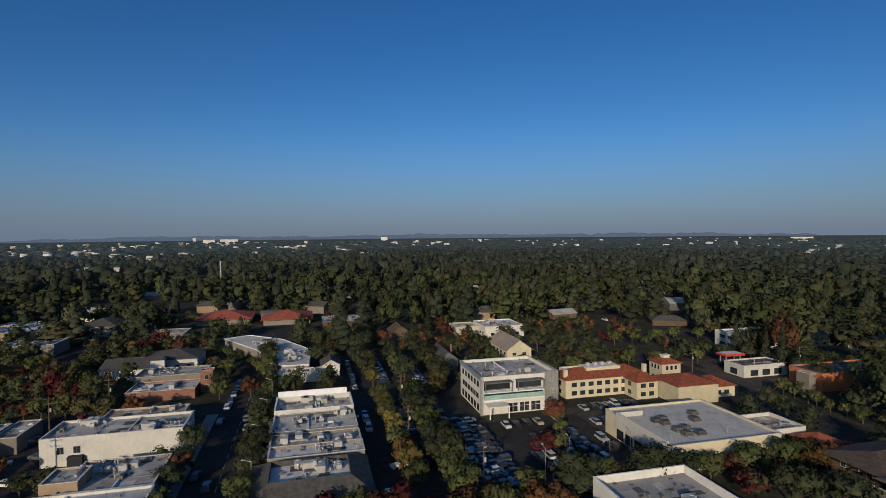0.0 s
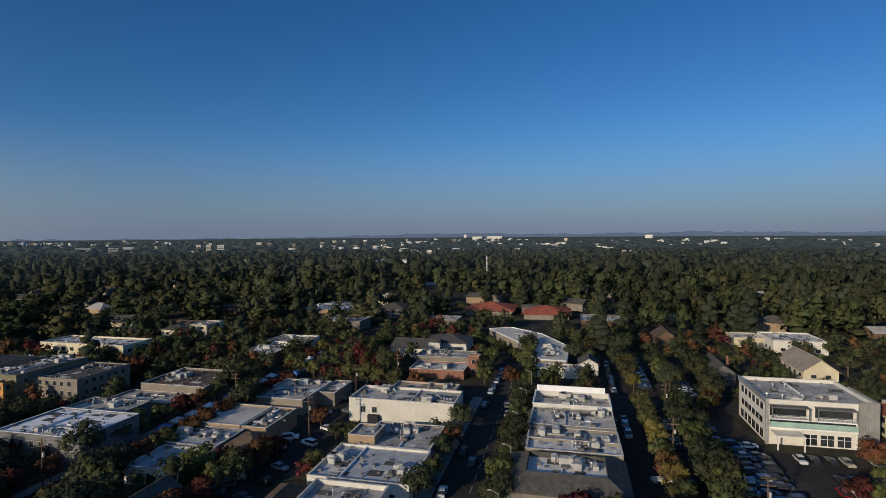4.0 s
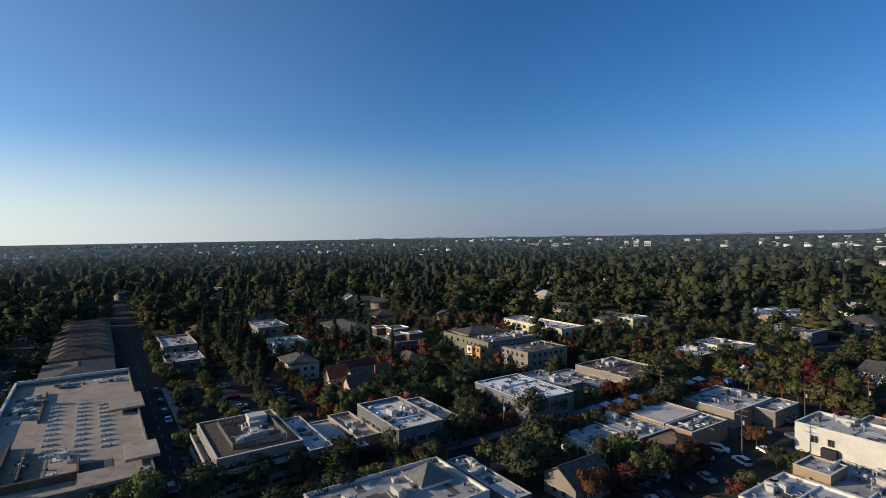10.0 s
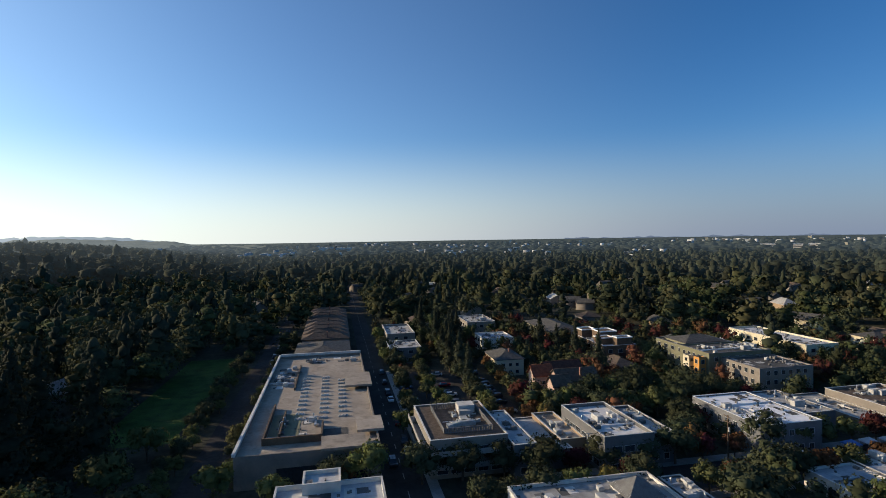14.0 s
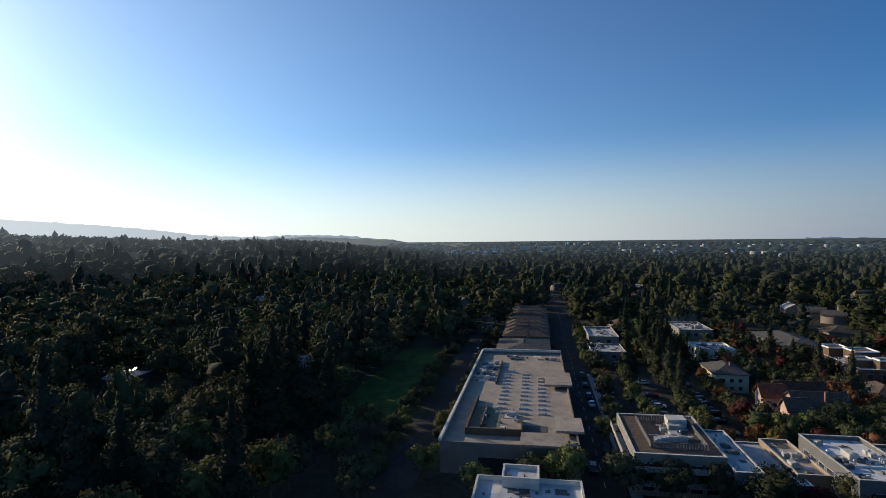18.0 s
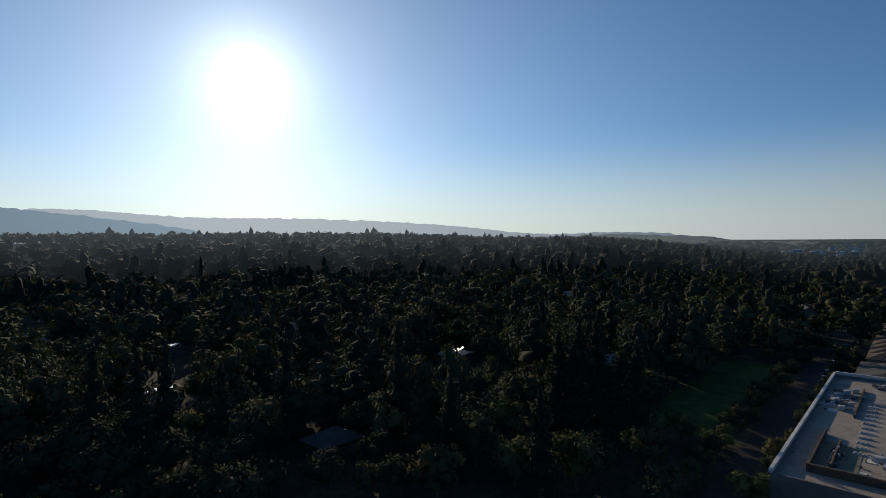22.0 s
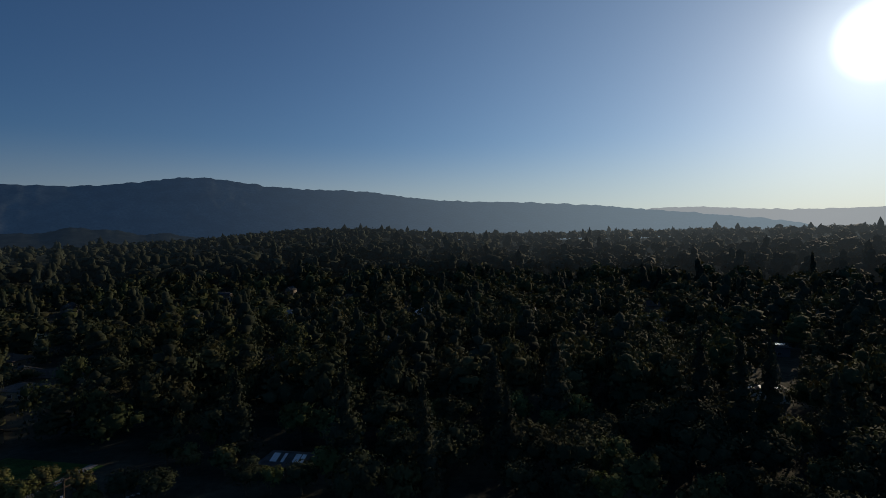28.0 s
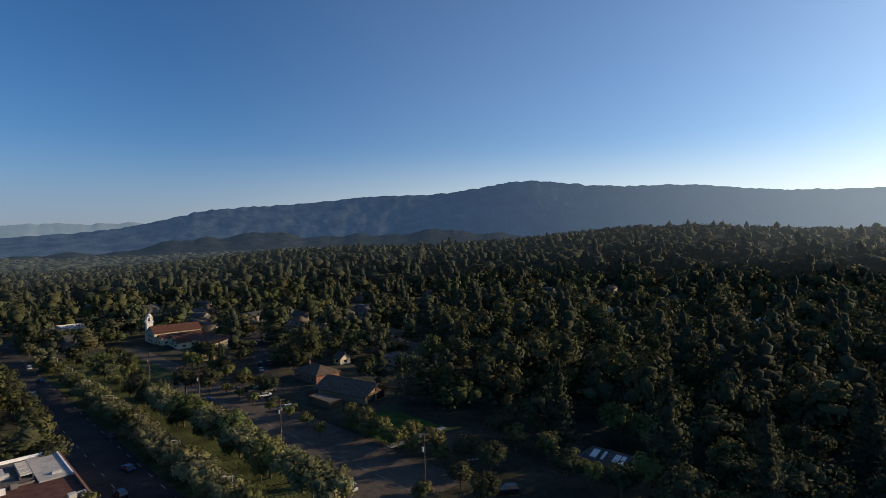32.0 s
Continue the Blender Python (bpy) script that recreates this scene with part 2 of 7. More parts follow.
M = dict(
    ground=mat("ground_earth", (0.051, 0.050, 0.035), 0.95, var=0.45, size=14, bump=0.12, per="", spec=0.05),
    asphalt=mat("asphalt", (0.045, 0.042, 0.039), 0.9, var=0.25, size=9, bump=0.2, per="", stain=0.4, spec=0.1),
    asphalt_old=mat("asphalt_old", (0.090, 0.076, 0.062), 0.9, var=0.2, size=6, bump=0.2, per="", stain=0.5, spec=0.1),
    concrete=mat("concrete", (0.27, 0.26, 0.24), 0.85, var=0.15, size=4, bump=0.2, stain=0.3),
    paint=mat("road_paint", (0.247, 0.244, 0.226), 0.7, var=0.25, size=1),
    grass=mat("grass", (0.039, 0.082, 0.015), 0.9, var=0.4, size=5, bump=0.6, per=""),
    grass_dry=mat("dry_grass", (0.06, 0.072, 0.028), 0.95, var=0.5, size=7, bump=0.6, per="", spec=0.05),
    roof_white=mat("roof_white", (0.660, 0.635, 0.600), 0.55, var=0.1, size=5, bump=0.1, stain=0.35),
    roof_bright=mat("roof_bright", (0.8, 0.79, 0.78), 0.5, var=0.06, size=5, stain=0.2),
    roof_grey=mat("roof_grey", (0.370, 0.355, 0.330), 0.8, var=0.16, size=4, bump=0.15, stain=0.5),
    roof_dark=mat("roof_dark", (0.100, 0.095, 0.088), 0.85, var=0.2, size=3, bump=0.2, stain=0.3),
    roof_tan=mat("roof_tan", (0.36, 0.30, 0.235), 0.85, var=0.14, size=5, bump=0.15, stain=0.45),
    roof_blue=mat("roof_blue", (0.400, 0.405, 0.410), 0.6, var=0.15, size=4, stain=0.4),
    roof_pale=mat("roof_pale", (0.560, 0.530, 0.475), 0.75, var=0.12, size=6, bump=0.12, stain=0.4),
    rail=mat("rail_steel", (0.12, 0.1, 0.09), 0.5, 0.6, var=0.2, size=1),
    gravel=mat("track_gravel", (0.075, 0.066, 0.056), 0.95, var=0.4, size=2, bump=0.6, per="", spec=0.05),
    shingle=mat("shingle", (0.085, 0.080, 0.072), 0.9, var=0.3, size=1.2, bump=0.5),
    shingle_brown=mat("shingle_brown", (0.112, 0.083, 0.062), 0.9, var=0.3, size=1.2, bump=0.5),
    tile_red=mat("tile_red", (0.26, 0.078, 0.04), 0.8, var=0.3, size=1.2, bump=0.5),
    roof_rust=mat("roof_rust", (0.33, 0.095, 0.058), 0.8, var=0.25, size=2, bump=0.3),
    white=mat("white_stucco", (0.620, 0.590, 0.520), 0.85, var=0.08, size=4, bump=0.1, stain=0.15),
    cream=mat("cream_stucco", (0.560, 0.490, 0.340), 0.85, var=0.08, size=4, bump=0.1, stain=0.15),
    beige=mat("beige_stucco", (0.225, 0.195, 0.16), 0.85, var=0.1, size=4, bump=0.1, stain=0.2),
    tan=mat("tan_stucco", (0.32, 0.23, 0.15), 0.85, var=0.1, size=4, bump=0.1, stain=0.2),
    grey=mat("grey_stucco", (0.135, 0.133, 0.13), 0.85, var=0.1, size=4, bump=0.1, stain=0.2),
    dark=mat("dark_siding", (0.138, 0.138, 0.138), 0.8, var=0.15, size=3),
    brown=mat("brown_siding", (0.134, 0.090, 0.058), 0.8, var=0.2, size=2, bump=0.2),
    brick=mat("red_brick", (0.240, 0.120, 0.085), 0.85, var=0.22, size=1, bump=0.3),
    olive=mat("olive_stucco", (0.185, 0.175, 0.11), 0.85, var=0.1, size=4, stain=0.2),
    orange=mat("orange_stucco", (0.62, 0.30, 0.08), 0.85, var=0.1, size=4, stain=0.15),
    pink=mat("pink_stucco", (0.420, 0.300, 0.240), 0.85, var=0.1, size=4, stain=0.15),
    rust=mat("terracotta_wall", (0.417, 0.139, 0.059), 0.8, var=0.15, size=4, stain=0.2),
    far_white=mat("far_white", (0.5, 0.49, 0.46), 0.85, var=0.3, size=60, per="island"),
    trim=mat("white_trim", (0.75, 0.74, 0.72), 0.6, var=0.06, size=2),
    frame=mat("window_frame", (0.414, 0.407, 0.386), 0.6, var=0.08, size=2),
    glass=mat("window_glass", (0.03, 0.035, 0.04), 0.08, var=0.3, size=3, spec=0.6),
    glass_green=mat("green_glass", (0.30, 0.44, 0.38), 0.08, var=0.2, size=3, spec=0.6),
    steel=mat("galvanised_steel", (0.460, 0.455, 0.440), 0.45, 0.6, var=0.15, size=1, stain=0.2),
    unit_dark=mat("weathered_unit", (0.15, 0.145, 0.135), 0.7, var=0.2, size=1, stain=0.4),
    unit=mat("unit_paint", (0.420, 0.410, 0.380), 0.6, var=0.12, size=1, stain=0.3),
    black=mat("black_rubber", (0.02, 0.02, 0.02), 0.7, var=0.2, size=1),
    wood=mat("pole_wood", (0.13, 0.09, 0.06), 0.9, var=0.3, size=0.8, bump=0.3),
    bark=mat("bark", (0.11, 0.08, 0.055), 0.95, var=0.3, size=0.6, bump=0.5),
    canvas=mat("tent_canvas", (0.72, 0.73, 0.75), 0.8, var=0.08, size=1),
    canvas_blue=mat("blue_canvas", (0.10, 0.22, 0.5), 0.8, var=0.08, size=1),
    awning=mat("dark_awning", (0.03, 0.03, 0.035), 0.8, var=0.15, size=1),
    red_paint=mat("red_paint", (0.6, 0.05, 0.04), 0.5, var=0.1, size=2),
    leaf_green=leaf("leaf_green", (0.102, 0.117, 0.042)),
    leaf_dark=leaf("leaf_dark", (0.054, 0.061, 0.032)),
    leaf_olive=leaf("leaf_olive", (0.104, 0.106, 0.042)),
    leaf_yellow=leaf("leaf_yellow", (0.175, 0.138, 0.044)),
    leaf_orange=leaf("leaf_orange", (0.130, 0.068, 0.032)),
    leaf_red=leaf("leaf_red", (0.095, 0.034, 0.026)),
    leaf_silver=leaf("leaf_silver", (0.165, 0.170, 0.084)),
    needle=leaf("needle", (0.043, 0.049, 0.030)),
    wood_green=leaf("wood_green", (0.063, 0.073, 0.031)),
    wood_olive=leaf("wood_olive", (0.073, 0.074, 0.035)),
    glazing=mat("sloped_glazing", (0.75, 0.77, 0.8), 0.25, 0.9, var=0.08, size=2),
    metal_roof=mat("pale_metal_roof", (0.55, 0.55, 0.54), 0.4, 0.6, var=0.15, size=2, stain=0.2),
    tile_brown=mat("tile_brown", (0.086, 0.040, 0.029), 0.85, var=0.3, size=1.2, bump=0.5),
    # from here on, emission stands in for the haze of distance
    far_plain=mat("far_plain", (0.045, 0.050, 0.036), 0.95, var=0.4, size=40, per="", spec=0.0, haze_glow=(0.022, 0.031, 0.039), sunward=(0.24, 0.285, 0.31), air=(540, 2200)),
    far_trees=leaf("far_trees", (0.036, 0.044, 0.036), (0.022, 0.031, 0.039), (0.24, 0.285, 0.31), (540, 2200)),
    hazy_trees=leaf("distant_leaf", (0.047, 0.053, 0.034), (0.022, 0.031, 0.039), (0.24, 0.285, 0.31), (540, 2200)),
    hills=mat("far_hills", (0.034, 0.042, 0.040), 1.0, var=0.6, size=110, per="", spec=0, haze_glow=(0.014, 0.034, 0.074), sunward=(0.30, 0.40, 0.48)),
    foothills=mat("wooded_foothills", (0.022, 0.027, 0.026), 1.0, var=0.45, size=60, per="", spec=0, haze_glow=(0.010, 0.019, 0.033), sunward=(0.15, 0.19, 0.22)),
    grass_hill=mat("dry_grass_hill", (0.16, 0.15, 0.10), 1.0, var=0.3, size=70, per="", spec=0, haze_glow=(0.03, 0.042, 0.052), sunward=(0.22, 0.25, 0.26)),
    hills_bay=mat("bay_hills", (0.03, 0.035, 0.04), 1.0, var=0.15, size=260, per="", spec=0, haze_glow=(0.080, 0.108, 0.165)),
    hills_far=mat("farther_hills", (0.08, 0.10, 0.11), 1.0, var=0.15, size=260, per="", spec=0, haze_glow=(0.06, 0.10, 0.145), sunward=(0.55, 0.60, 0.63)),
)
for i, c in enumerate(((0.75, 0.75, 0.75), (0.45, 0.46, 0.48), (0.03, 0.03, 0.035), (0.12, 0.13, 0.15), (0.06, 0.10, 0.22), (0.35, 0.03, 0.03), (0.42, 0.38, 0.3))):
    M["car%d" % i] = mat("car_paint", c, 0.25, 0.2, var=0.04, size=2, spec=0.6)

# ---- helpers for building ----
def box(bm, x0, x1, y0, y1, z0, z1):
    v = [bm.verts.new((x, y, z)) for z in (z0, z1) for x, y in ((x0, y0), (x1, y0), (x1, y1), (x0, y1))]
    for f in ((3, 2, 1, 0), (4, 5, 6, 7), (0, 1, 5, 4), (1, 2, 6, 5), (2, 3, 7, 6), (3, 0, 4, 7)):
        bm.faces.new([v[i] for i in f])


def prism(bm, pts, z0, z1):
    a = [bm.verts.new((x, y, z0)) for x, y in pts]
    b = [bm.verts.new((x, y, z1)) for x, y in pts]
    n = len(pts)
    bm.faces.new(a[::-1]), bm.faces.new(b)
    for i in range(n):
        bm.faces.new((a[i], a[(i + 1) % n], b[(i + 1) % n], b[i]))


def tube(bm, p, q, r0, r1, sides=8):
    p, q = Vector(p), Vector(q)
    w = (q - p).normalized()
    a = w.orthogonal().normalized()
    b = w.cross(a)
    rings = []
    for c, r in ((p, r0), (q, r1)):
        rings.append([bm.verts.new(c + (a * math.cos(k * math.tau / sides) + b * math.sin(k * math.tau / sides)) * r) for k in range(sides)])
    for k in range(sides):
        bm.faces.new((rings[0][k], rings[0][(k + 1) % sides], rings[1][(k + 1) % sides], rings[1][k]))
    bm.faces.new(rings[0][::-1]), bm.faces.new(rings[1])


def mesh_of(name, bm, material):
    bmesh.ops.recalc_face_normals(bm, faces=bm.faces)
    me = bpy.data.meshes.new(name)
    bm.to_mesh(me)
    bm.free()
    me.materials.append(material)
    return me


def part(name, bm, material, parent, label="", at=None, turn=0.0):
    """Links a bmesh (or a finished mesh) as ONE object under a thing or under a part."""
    me = bm if isinstance(bm, bpy.types.Mesh) else mesh_of(name, bm, material)
    ob = new(name, me)
    ob.parent = parent
    if at is not None:
        ob.location = at
        ob.rotation_euler = (0, 0, turn)
    if label:
        tagged(ob, label)
    return ob


def root(name, x, y, z, label, category, group="", kind="", turn=0.0):
    ob = new(name)
    ob.location, ob.rotation_euler = (x, y, z), (0, 0, turn)
    ob.empty_display_size = 0.5
    return tagged(ob, label, category, group, kind)


def boxes(*dims):
    bm = bmesh.new()
    for d in dims:
        box(bm, *d)
    return bm


def sheet(name, x0, x1, y0, y1, z, material, label, thick=0.3, category="ground"):
    ob = new(name, mesh_of(name, boxes((x0, x1, y0, y1, z - thick, z)), material))
    return tagged(ob, label, category, kind="structure")


def mesh_np(name, V, Tr, material, normals=None):
    me = bpy.data.meshes.new(name)
    V, Tr = np.asarray(V, dtype=np.float32), np.asarray(Tr, dtype=np.int32)
    me.vertices.add(len(V))
    me.vertices.foreach_set("co", V.ravel())
    me.loops.add(Tr.size)
    me.loops.foreach_set("vertex_index", Tr.ravel())
    me.polygons.add(len(Tr))
    me.polygons.foreach_set("loop_start", np.arange(0, Tr.size, 3, dtype=np.int32))
    me.update(calc_edges=True)
    me.materials.append(material)
    if normals is not None:
        me.polygons.foreach_set("use_smooth", np.ones(len(Tr), dtype=bool))
        me.normals_split_custom_set_from_vertices(np.asarray(normals, dtype=np.float32))
    return me

# ---- the land ----
def smooth(a, b, x):
    t = np.clip((x - a) / (b - a), 0, 1)
    return t * t * (3 - 2 * t)


def ridge(az):
    """Height in degrees, as seen from the turning point, of the wooded rise to the south and west."""
    g = lambda c, w, k: k * np.exp(-((az - c) / w) ** 2)
    return g(203, 13, 1.55) + g(168, 26, 1.0) + g(138, 16, 0.55) + g(112, 12, 0.25) + g(240, 18, 0.25) - 0.3


def land(x, y):
    """Height of the ground: flat under the town, rising to the wooded ridge, gentle swells beyond."""
    r = np.hypot(x, y)
    az = np.degrees(np.arctan2(-x, y)) % 360
    side = smooth(96, 118, az) * (1 - smooth(236, 262, az))
    near = 430 + 0 * r
    top = 55 + 1050 * np.tan(np.radians(ridge(az))) - 13
    h = side * np.maximum(top, 0) * smooth(near, 1050, r)
    bump = 3.0 * np.sin(x / 170.0 + 1.3) * np.cos(y / 210.0) * smooth(450, 900, r) * side
    return h + bump + 24 * (1 - side) * smooth(1700, 4700, r)


def land1(x, y):
    return float(land(np.array([x], dtype=float), np.array([y], dtype=float))[0])


radii = np.concatenate([[0.0], np.linspace(60, 420, 7), np.geomspace(450, 4950, 46)])
azs = np.radians(np.arange(0, 360, 2.0))
RR, AA = np.meshgrid(radii, azs, indexing="ij")
GX, GY = -np.sin(AA) * RR, np.cos(AA) * RR
GV = np.stack([GX, GY, land(GX, GY)], -1).reshape(-1, 3)
n_az = len(azs)
i, j = np.meshgrid(np.arange(len(radii) - 1), np.arange(n_az), indexing="ij")
a, b, c, d = i * n_az + j, i * n_az + (j + 1) % n_az, (i + 1) * n_az + (j + 1) % n_az, (i + 1) * n_az + j
GT = np.concatenate([np.stack([a, b, c], -1).reshape(-1, 3), np.stack([a, c, d], -1).reshape(-1, 3)])
ring_of = GT.min(axis=1) // n_az
far_part = radii[ring_of] >= 590
ground = tagged(new("ground", mesh_np("ground", GV, GT[~far_part][:, ::-1], M["ground"])), "dark earth and dry grass plain under the town and trees", "ground", kind="structure")
# the outer ground has the haze painted in as emission
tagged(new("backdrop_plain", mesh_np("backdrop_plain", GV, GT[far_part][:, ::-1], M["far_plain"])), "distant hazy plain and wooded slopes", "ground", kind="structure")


# far mountain ranges, as backdrops, with haze painted on as emission
def range_mesh(name, dist, lo, hi, profile, material, depth=500, seed=1.0):
    az = np.arange(lo, hi, 0.2)
    el = profile(az) - 1.3 * (1 - smooth(lo, lo + 9, az))
    rough = np.array([noise.fractal(Vector((float(q) * 0.9, seed, 0)), 0.8, 2.0, 5) for q in az])
    tops = 55 + dist * np.tan(np.radians(np.maximum(el, -0.5)))
    crest = dist * np.radians(0.14) * rough
    V, steps = [], 20
    for k in range(steps + 1):
        f = k / steps
        spur = np.array([noise.fractal(Vector((float(q) * 0.3 + f * 0.9, seed + 5, f * 2.0)), 0.8, 2.0, 4) for q in az])
        rr = dist - depth * (1 - f) + 55 * spur * math.sin(f * math.pi)
        V.append(np.stack([-np.sin(np.radians(az)) * rr, np.cos(np.radians(az)) * rr, -5 + (tops + 5) * f ** 0.85 + crest * f ** 5 + 9 * spur * math.sin(f * math.pi)], -1))
    V = np.array(V).reshape(-1, 3)
    m = len(az)
    i, j = np.meshgrid(np.arange(steps), np.arange(m - 1), indexing="ij")
    a, b, c, d = i * m + j, i * m + j + 1, (i + 1) * m + j + 1, (i + 1) * m + j
    Tm = np.concatenate([np.stack([a, b, c], -1).reshape(-1, 3), np.stack([a, c, d], -1).reshape(-1, 3)])
    return new(name, mesh_np(name, V, Tm[:, ::-1], material))


def main_range(az):
    swell = (0.41, 1.35, 1.98, 2.66, 3.01, 3.09, 4.06, 3.95, 5.05, 3.74, 3.91, 3.12, 3.01, 1.30, 1.08)
    return sum(k * np.exp(-((az - 152 - 8 * i) / 6.5) ** 2) for i, k in enumerate(swell)) - 0.2


def far_range(az):
    swell = (0.10, 0.72, 0.37, 1.3, 1.71, 1.93, 1.85, 2.52, 2.11, 1.79)
    g = lambda c, w, k: k * np.exp(-((az - c) / w) ** 2)
    return sum(g(104 + 9 * i, 7, k) for i, k in enumerate(swell)) + g(253, 5, 2.3) + g(261, 6, 2.2) + g(270, 7, 1.5) - 0.25


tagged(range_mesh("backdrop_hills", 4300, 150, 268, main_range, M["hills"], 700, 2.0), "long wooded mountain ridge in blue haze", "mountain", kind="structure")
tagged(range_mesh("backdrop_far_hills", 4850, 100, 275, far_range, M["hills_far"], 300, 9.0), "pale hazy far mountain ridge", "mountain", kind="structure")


def foot_range(az):
    wave = 0.22 * np.sin(az * 0.31 + 1.0) + 0.16 * np.sin(az * 0.73 + 0.4) + 0.1 * np.sin(az * 1.7)
    return 0.34 * np.clip(main_range(az - 3), 0, 3.2) + 0.2 + wave - 1.2 * smooth(242, 262, az) - 1.7 * (1 - smooth(204, 222, az))


def bare_hill(az):
    g = lambda c, w, k: k * np.exp(-((az - c) / w) ** 2)
    return g(114, 4.5, 0.62) + g(121, 4, 0.42) + g(107, 4, 0.3) - 0.28


def bay_hills(az):
    g = lambda c, w, k: k * np.exp(-((az - c) / w) ** 2)
    return g(12, 12, 0.36) + g(-12, 11, 0.36) + g(-34, 12, 0.3) + 0.04 * np.sin(az * 0.9) - 0.3


# these hills too glow faintly in place of hazy air
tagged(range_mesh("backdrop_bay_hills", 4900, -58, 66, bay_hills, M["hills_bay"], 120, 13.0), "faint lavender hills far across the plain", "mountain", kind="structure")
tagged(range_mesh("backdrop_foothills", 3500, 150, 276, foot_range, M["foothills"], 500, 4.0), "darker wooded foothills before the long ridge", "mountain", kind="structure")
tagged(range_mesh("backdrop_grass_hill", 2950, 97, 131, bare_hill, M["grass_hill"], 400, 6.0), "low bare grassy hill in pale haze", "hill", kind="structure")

# ---- roads, lots and lawns: x0, x1, y0, y1 ----
KEEP_CLEAR = []                      # ground where no tree may stand by chance


def lot(name, x0, x1, y0, y1, z, material, label, category="road", clear=True):
    sheet(name, x0, x1, y0, y1, z, material, label, 0.4, category)
    if clear:
        KEEP_CLEAR.append((x0, x1, y0, y1))


lot("road_main_street", -28, -13, 60, 330, 0.03, M["asphalt"], "dark asphalt street between shop rows")
lot("road_west_street", -112, -99, 40, 330, 0.03, M["asphalt"], "asphalt street with market tents and trees")
lot("road_mall_street", -640, -60, 9.5, 19, 0.035, M["asphalt"], "asphalt street beside the long store")
lot("road_avenue_west", -640, -60, -35.5, -27.5, 0.033, M["asphalt"], "asphalt road between the store and the park")
lot("road_avenue", -59.9, 420, -42.5, -29, 0.03, M["asphalt"], "wide asphalt avenue with lane lines")
lot("road_frontage", 84, 330, -92, -66, 0.03, M["asphalt_old"], "worn asphalt frontage road with parking")
lot("road_cross_street", -99, 148, 176.5, 186, 0.04, M["asphalt"], "asphalt cross street behind the shops")
lot("road_east", 136, 150, 60, 230, 0.03, M["asphalt"], "asphalt road curving past the gas station")
lot("road_north", -200, 300, 238, 248, 0.04, M["asphalt"], "asphalt road before the wooded suburb")
lot("road_far_lane", 176, 184, 186, 520, 0.05, M["asphalt"], "narrow lane between tall trees")
lot("parking_plaza", 12, 47.5, 80, 176, 0.035, M["asphalt"], "asphalt parking plaza with rows of trees", "parking lot")
lot("parking_office", 47.6, 78, 92, 147, 0.03, M["asphalt"], "asphalt car park in front of the office", "parking lot")
lot("parking_tiled", 73, 103, 132.5, 152.5, 0.028, M["asphalt_old"], "car park before the tiled building", "parking lot")
lot("parking_west", -75, -63.6, 70, 176, 0.03, M["asphalt"], "narrow asphalt car park behind shops", "parking lot")
lot("parking_apartments", -216, -145, 20, 56, 0.02, M["asphalt"], "shaded asphalt car park behind offices", "parking lot")
lot("parking_gas", 150.1, 176, 150, 195, 0.03, M["asphalt_old"], "concrete apron of the gas station", "parking lot")
lot("lawn_park", -262, -156, -66, -45, 0.02, M["grass"], "sunlit green park lawn", "lawn")
lot("lawn_avenue", 84, 330, -65.9, -42.7, 0.02, M["grass_dry"], "green strip between avenue and frontage road", "lawn", False)
lot("lawn_corner", 110, 140, -114, -94, 0.02, M["grass"], "bright green front lawn", "lawn")
lot("road_track", 60, 420, -54.8, -51.8, 0.06, M["gravel"], "dark gravel bed of a railway track", "railway")
for v in (-54.0, -52.6):
    sheet("trim_rail", 60, 420, v, v + 0.09, 0.2, M["rail"], "worn steel rail on gravel", 0.15, "rail")
sheet("pavement_clinic", 112, 114.4, -114, -92.2, 0.06, M["concrete"], "pale garden path across a lawn", 0.4, "path")
KEEP_CLEAR.extend(((-64, -37, 134, 146), (280, 340, -112, -84), (79, 136, 131.6, 182), (-72, 30, 316, 348), (390, 424, -84, -68), (108, 147, -116, -93)))
KEEP_CLEAR.extend(((262, 334, -100, -84), (128, 178, -103, -92), (60, 80, -112, -92)))
KEEP_CLEAR.extend(((-216, -157, -64, -45), (52, 74, -112, -96), (84, 96, -108, -96)))
KEEP_CLEAR.extend(((-182, -160, -60, -43), (-186, -160, -152, -138), (-84, -68, -112, -100), (-78, -60, -196, -180), (-108, -92, -270, -254)))
KEEP_CLEAR.extend(((-74, 4, 322, 344), (-94, -80, 500, 574), (60, 68, 262, 284)))
lot("parking_school", -194, -90, 420, 488, 0.04, M["asphalt"], "wide dark lot before the distant woods", "parking lot")
lot("parking_north", 12, 44, 187, 236, 0.03, M["asphalt"], "asphalt car park with small trees", "parking lot")
lot("lawn_church", 240, 335, -84, -66, 0.035, M["grass_dry"], "green church lawn with tree shadows", "lawn", False)
for k, (x0, x1, y0, y1) in enumerate(((-31.4, -28.05, 60, 176), (-12.95, -9.9, 60, 176), (-98.9, -96, 40, 176), (-115, -112.1, 40, 176), (-220, -60, 19.1, 21.5), (-216, -62, 8.7, 9.4))):
    sheet("pavement_%d" % (k + 1), x0, x1, y0, y1, 0.15, M["concrete"], "pale concrete pavement with a kerb", 0.5, "pavement")


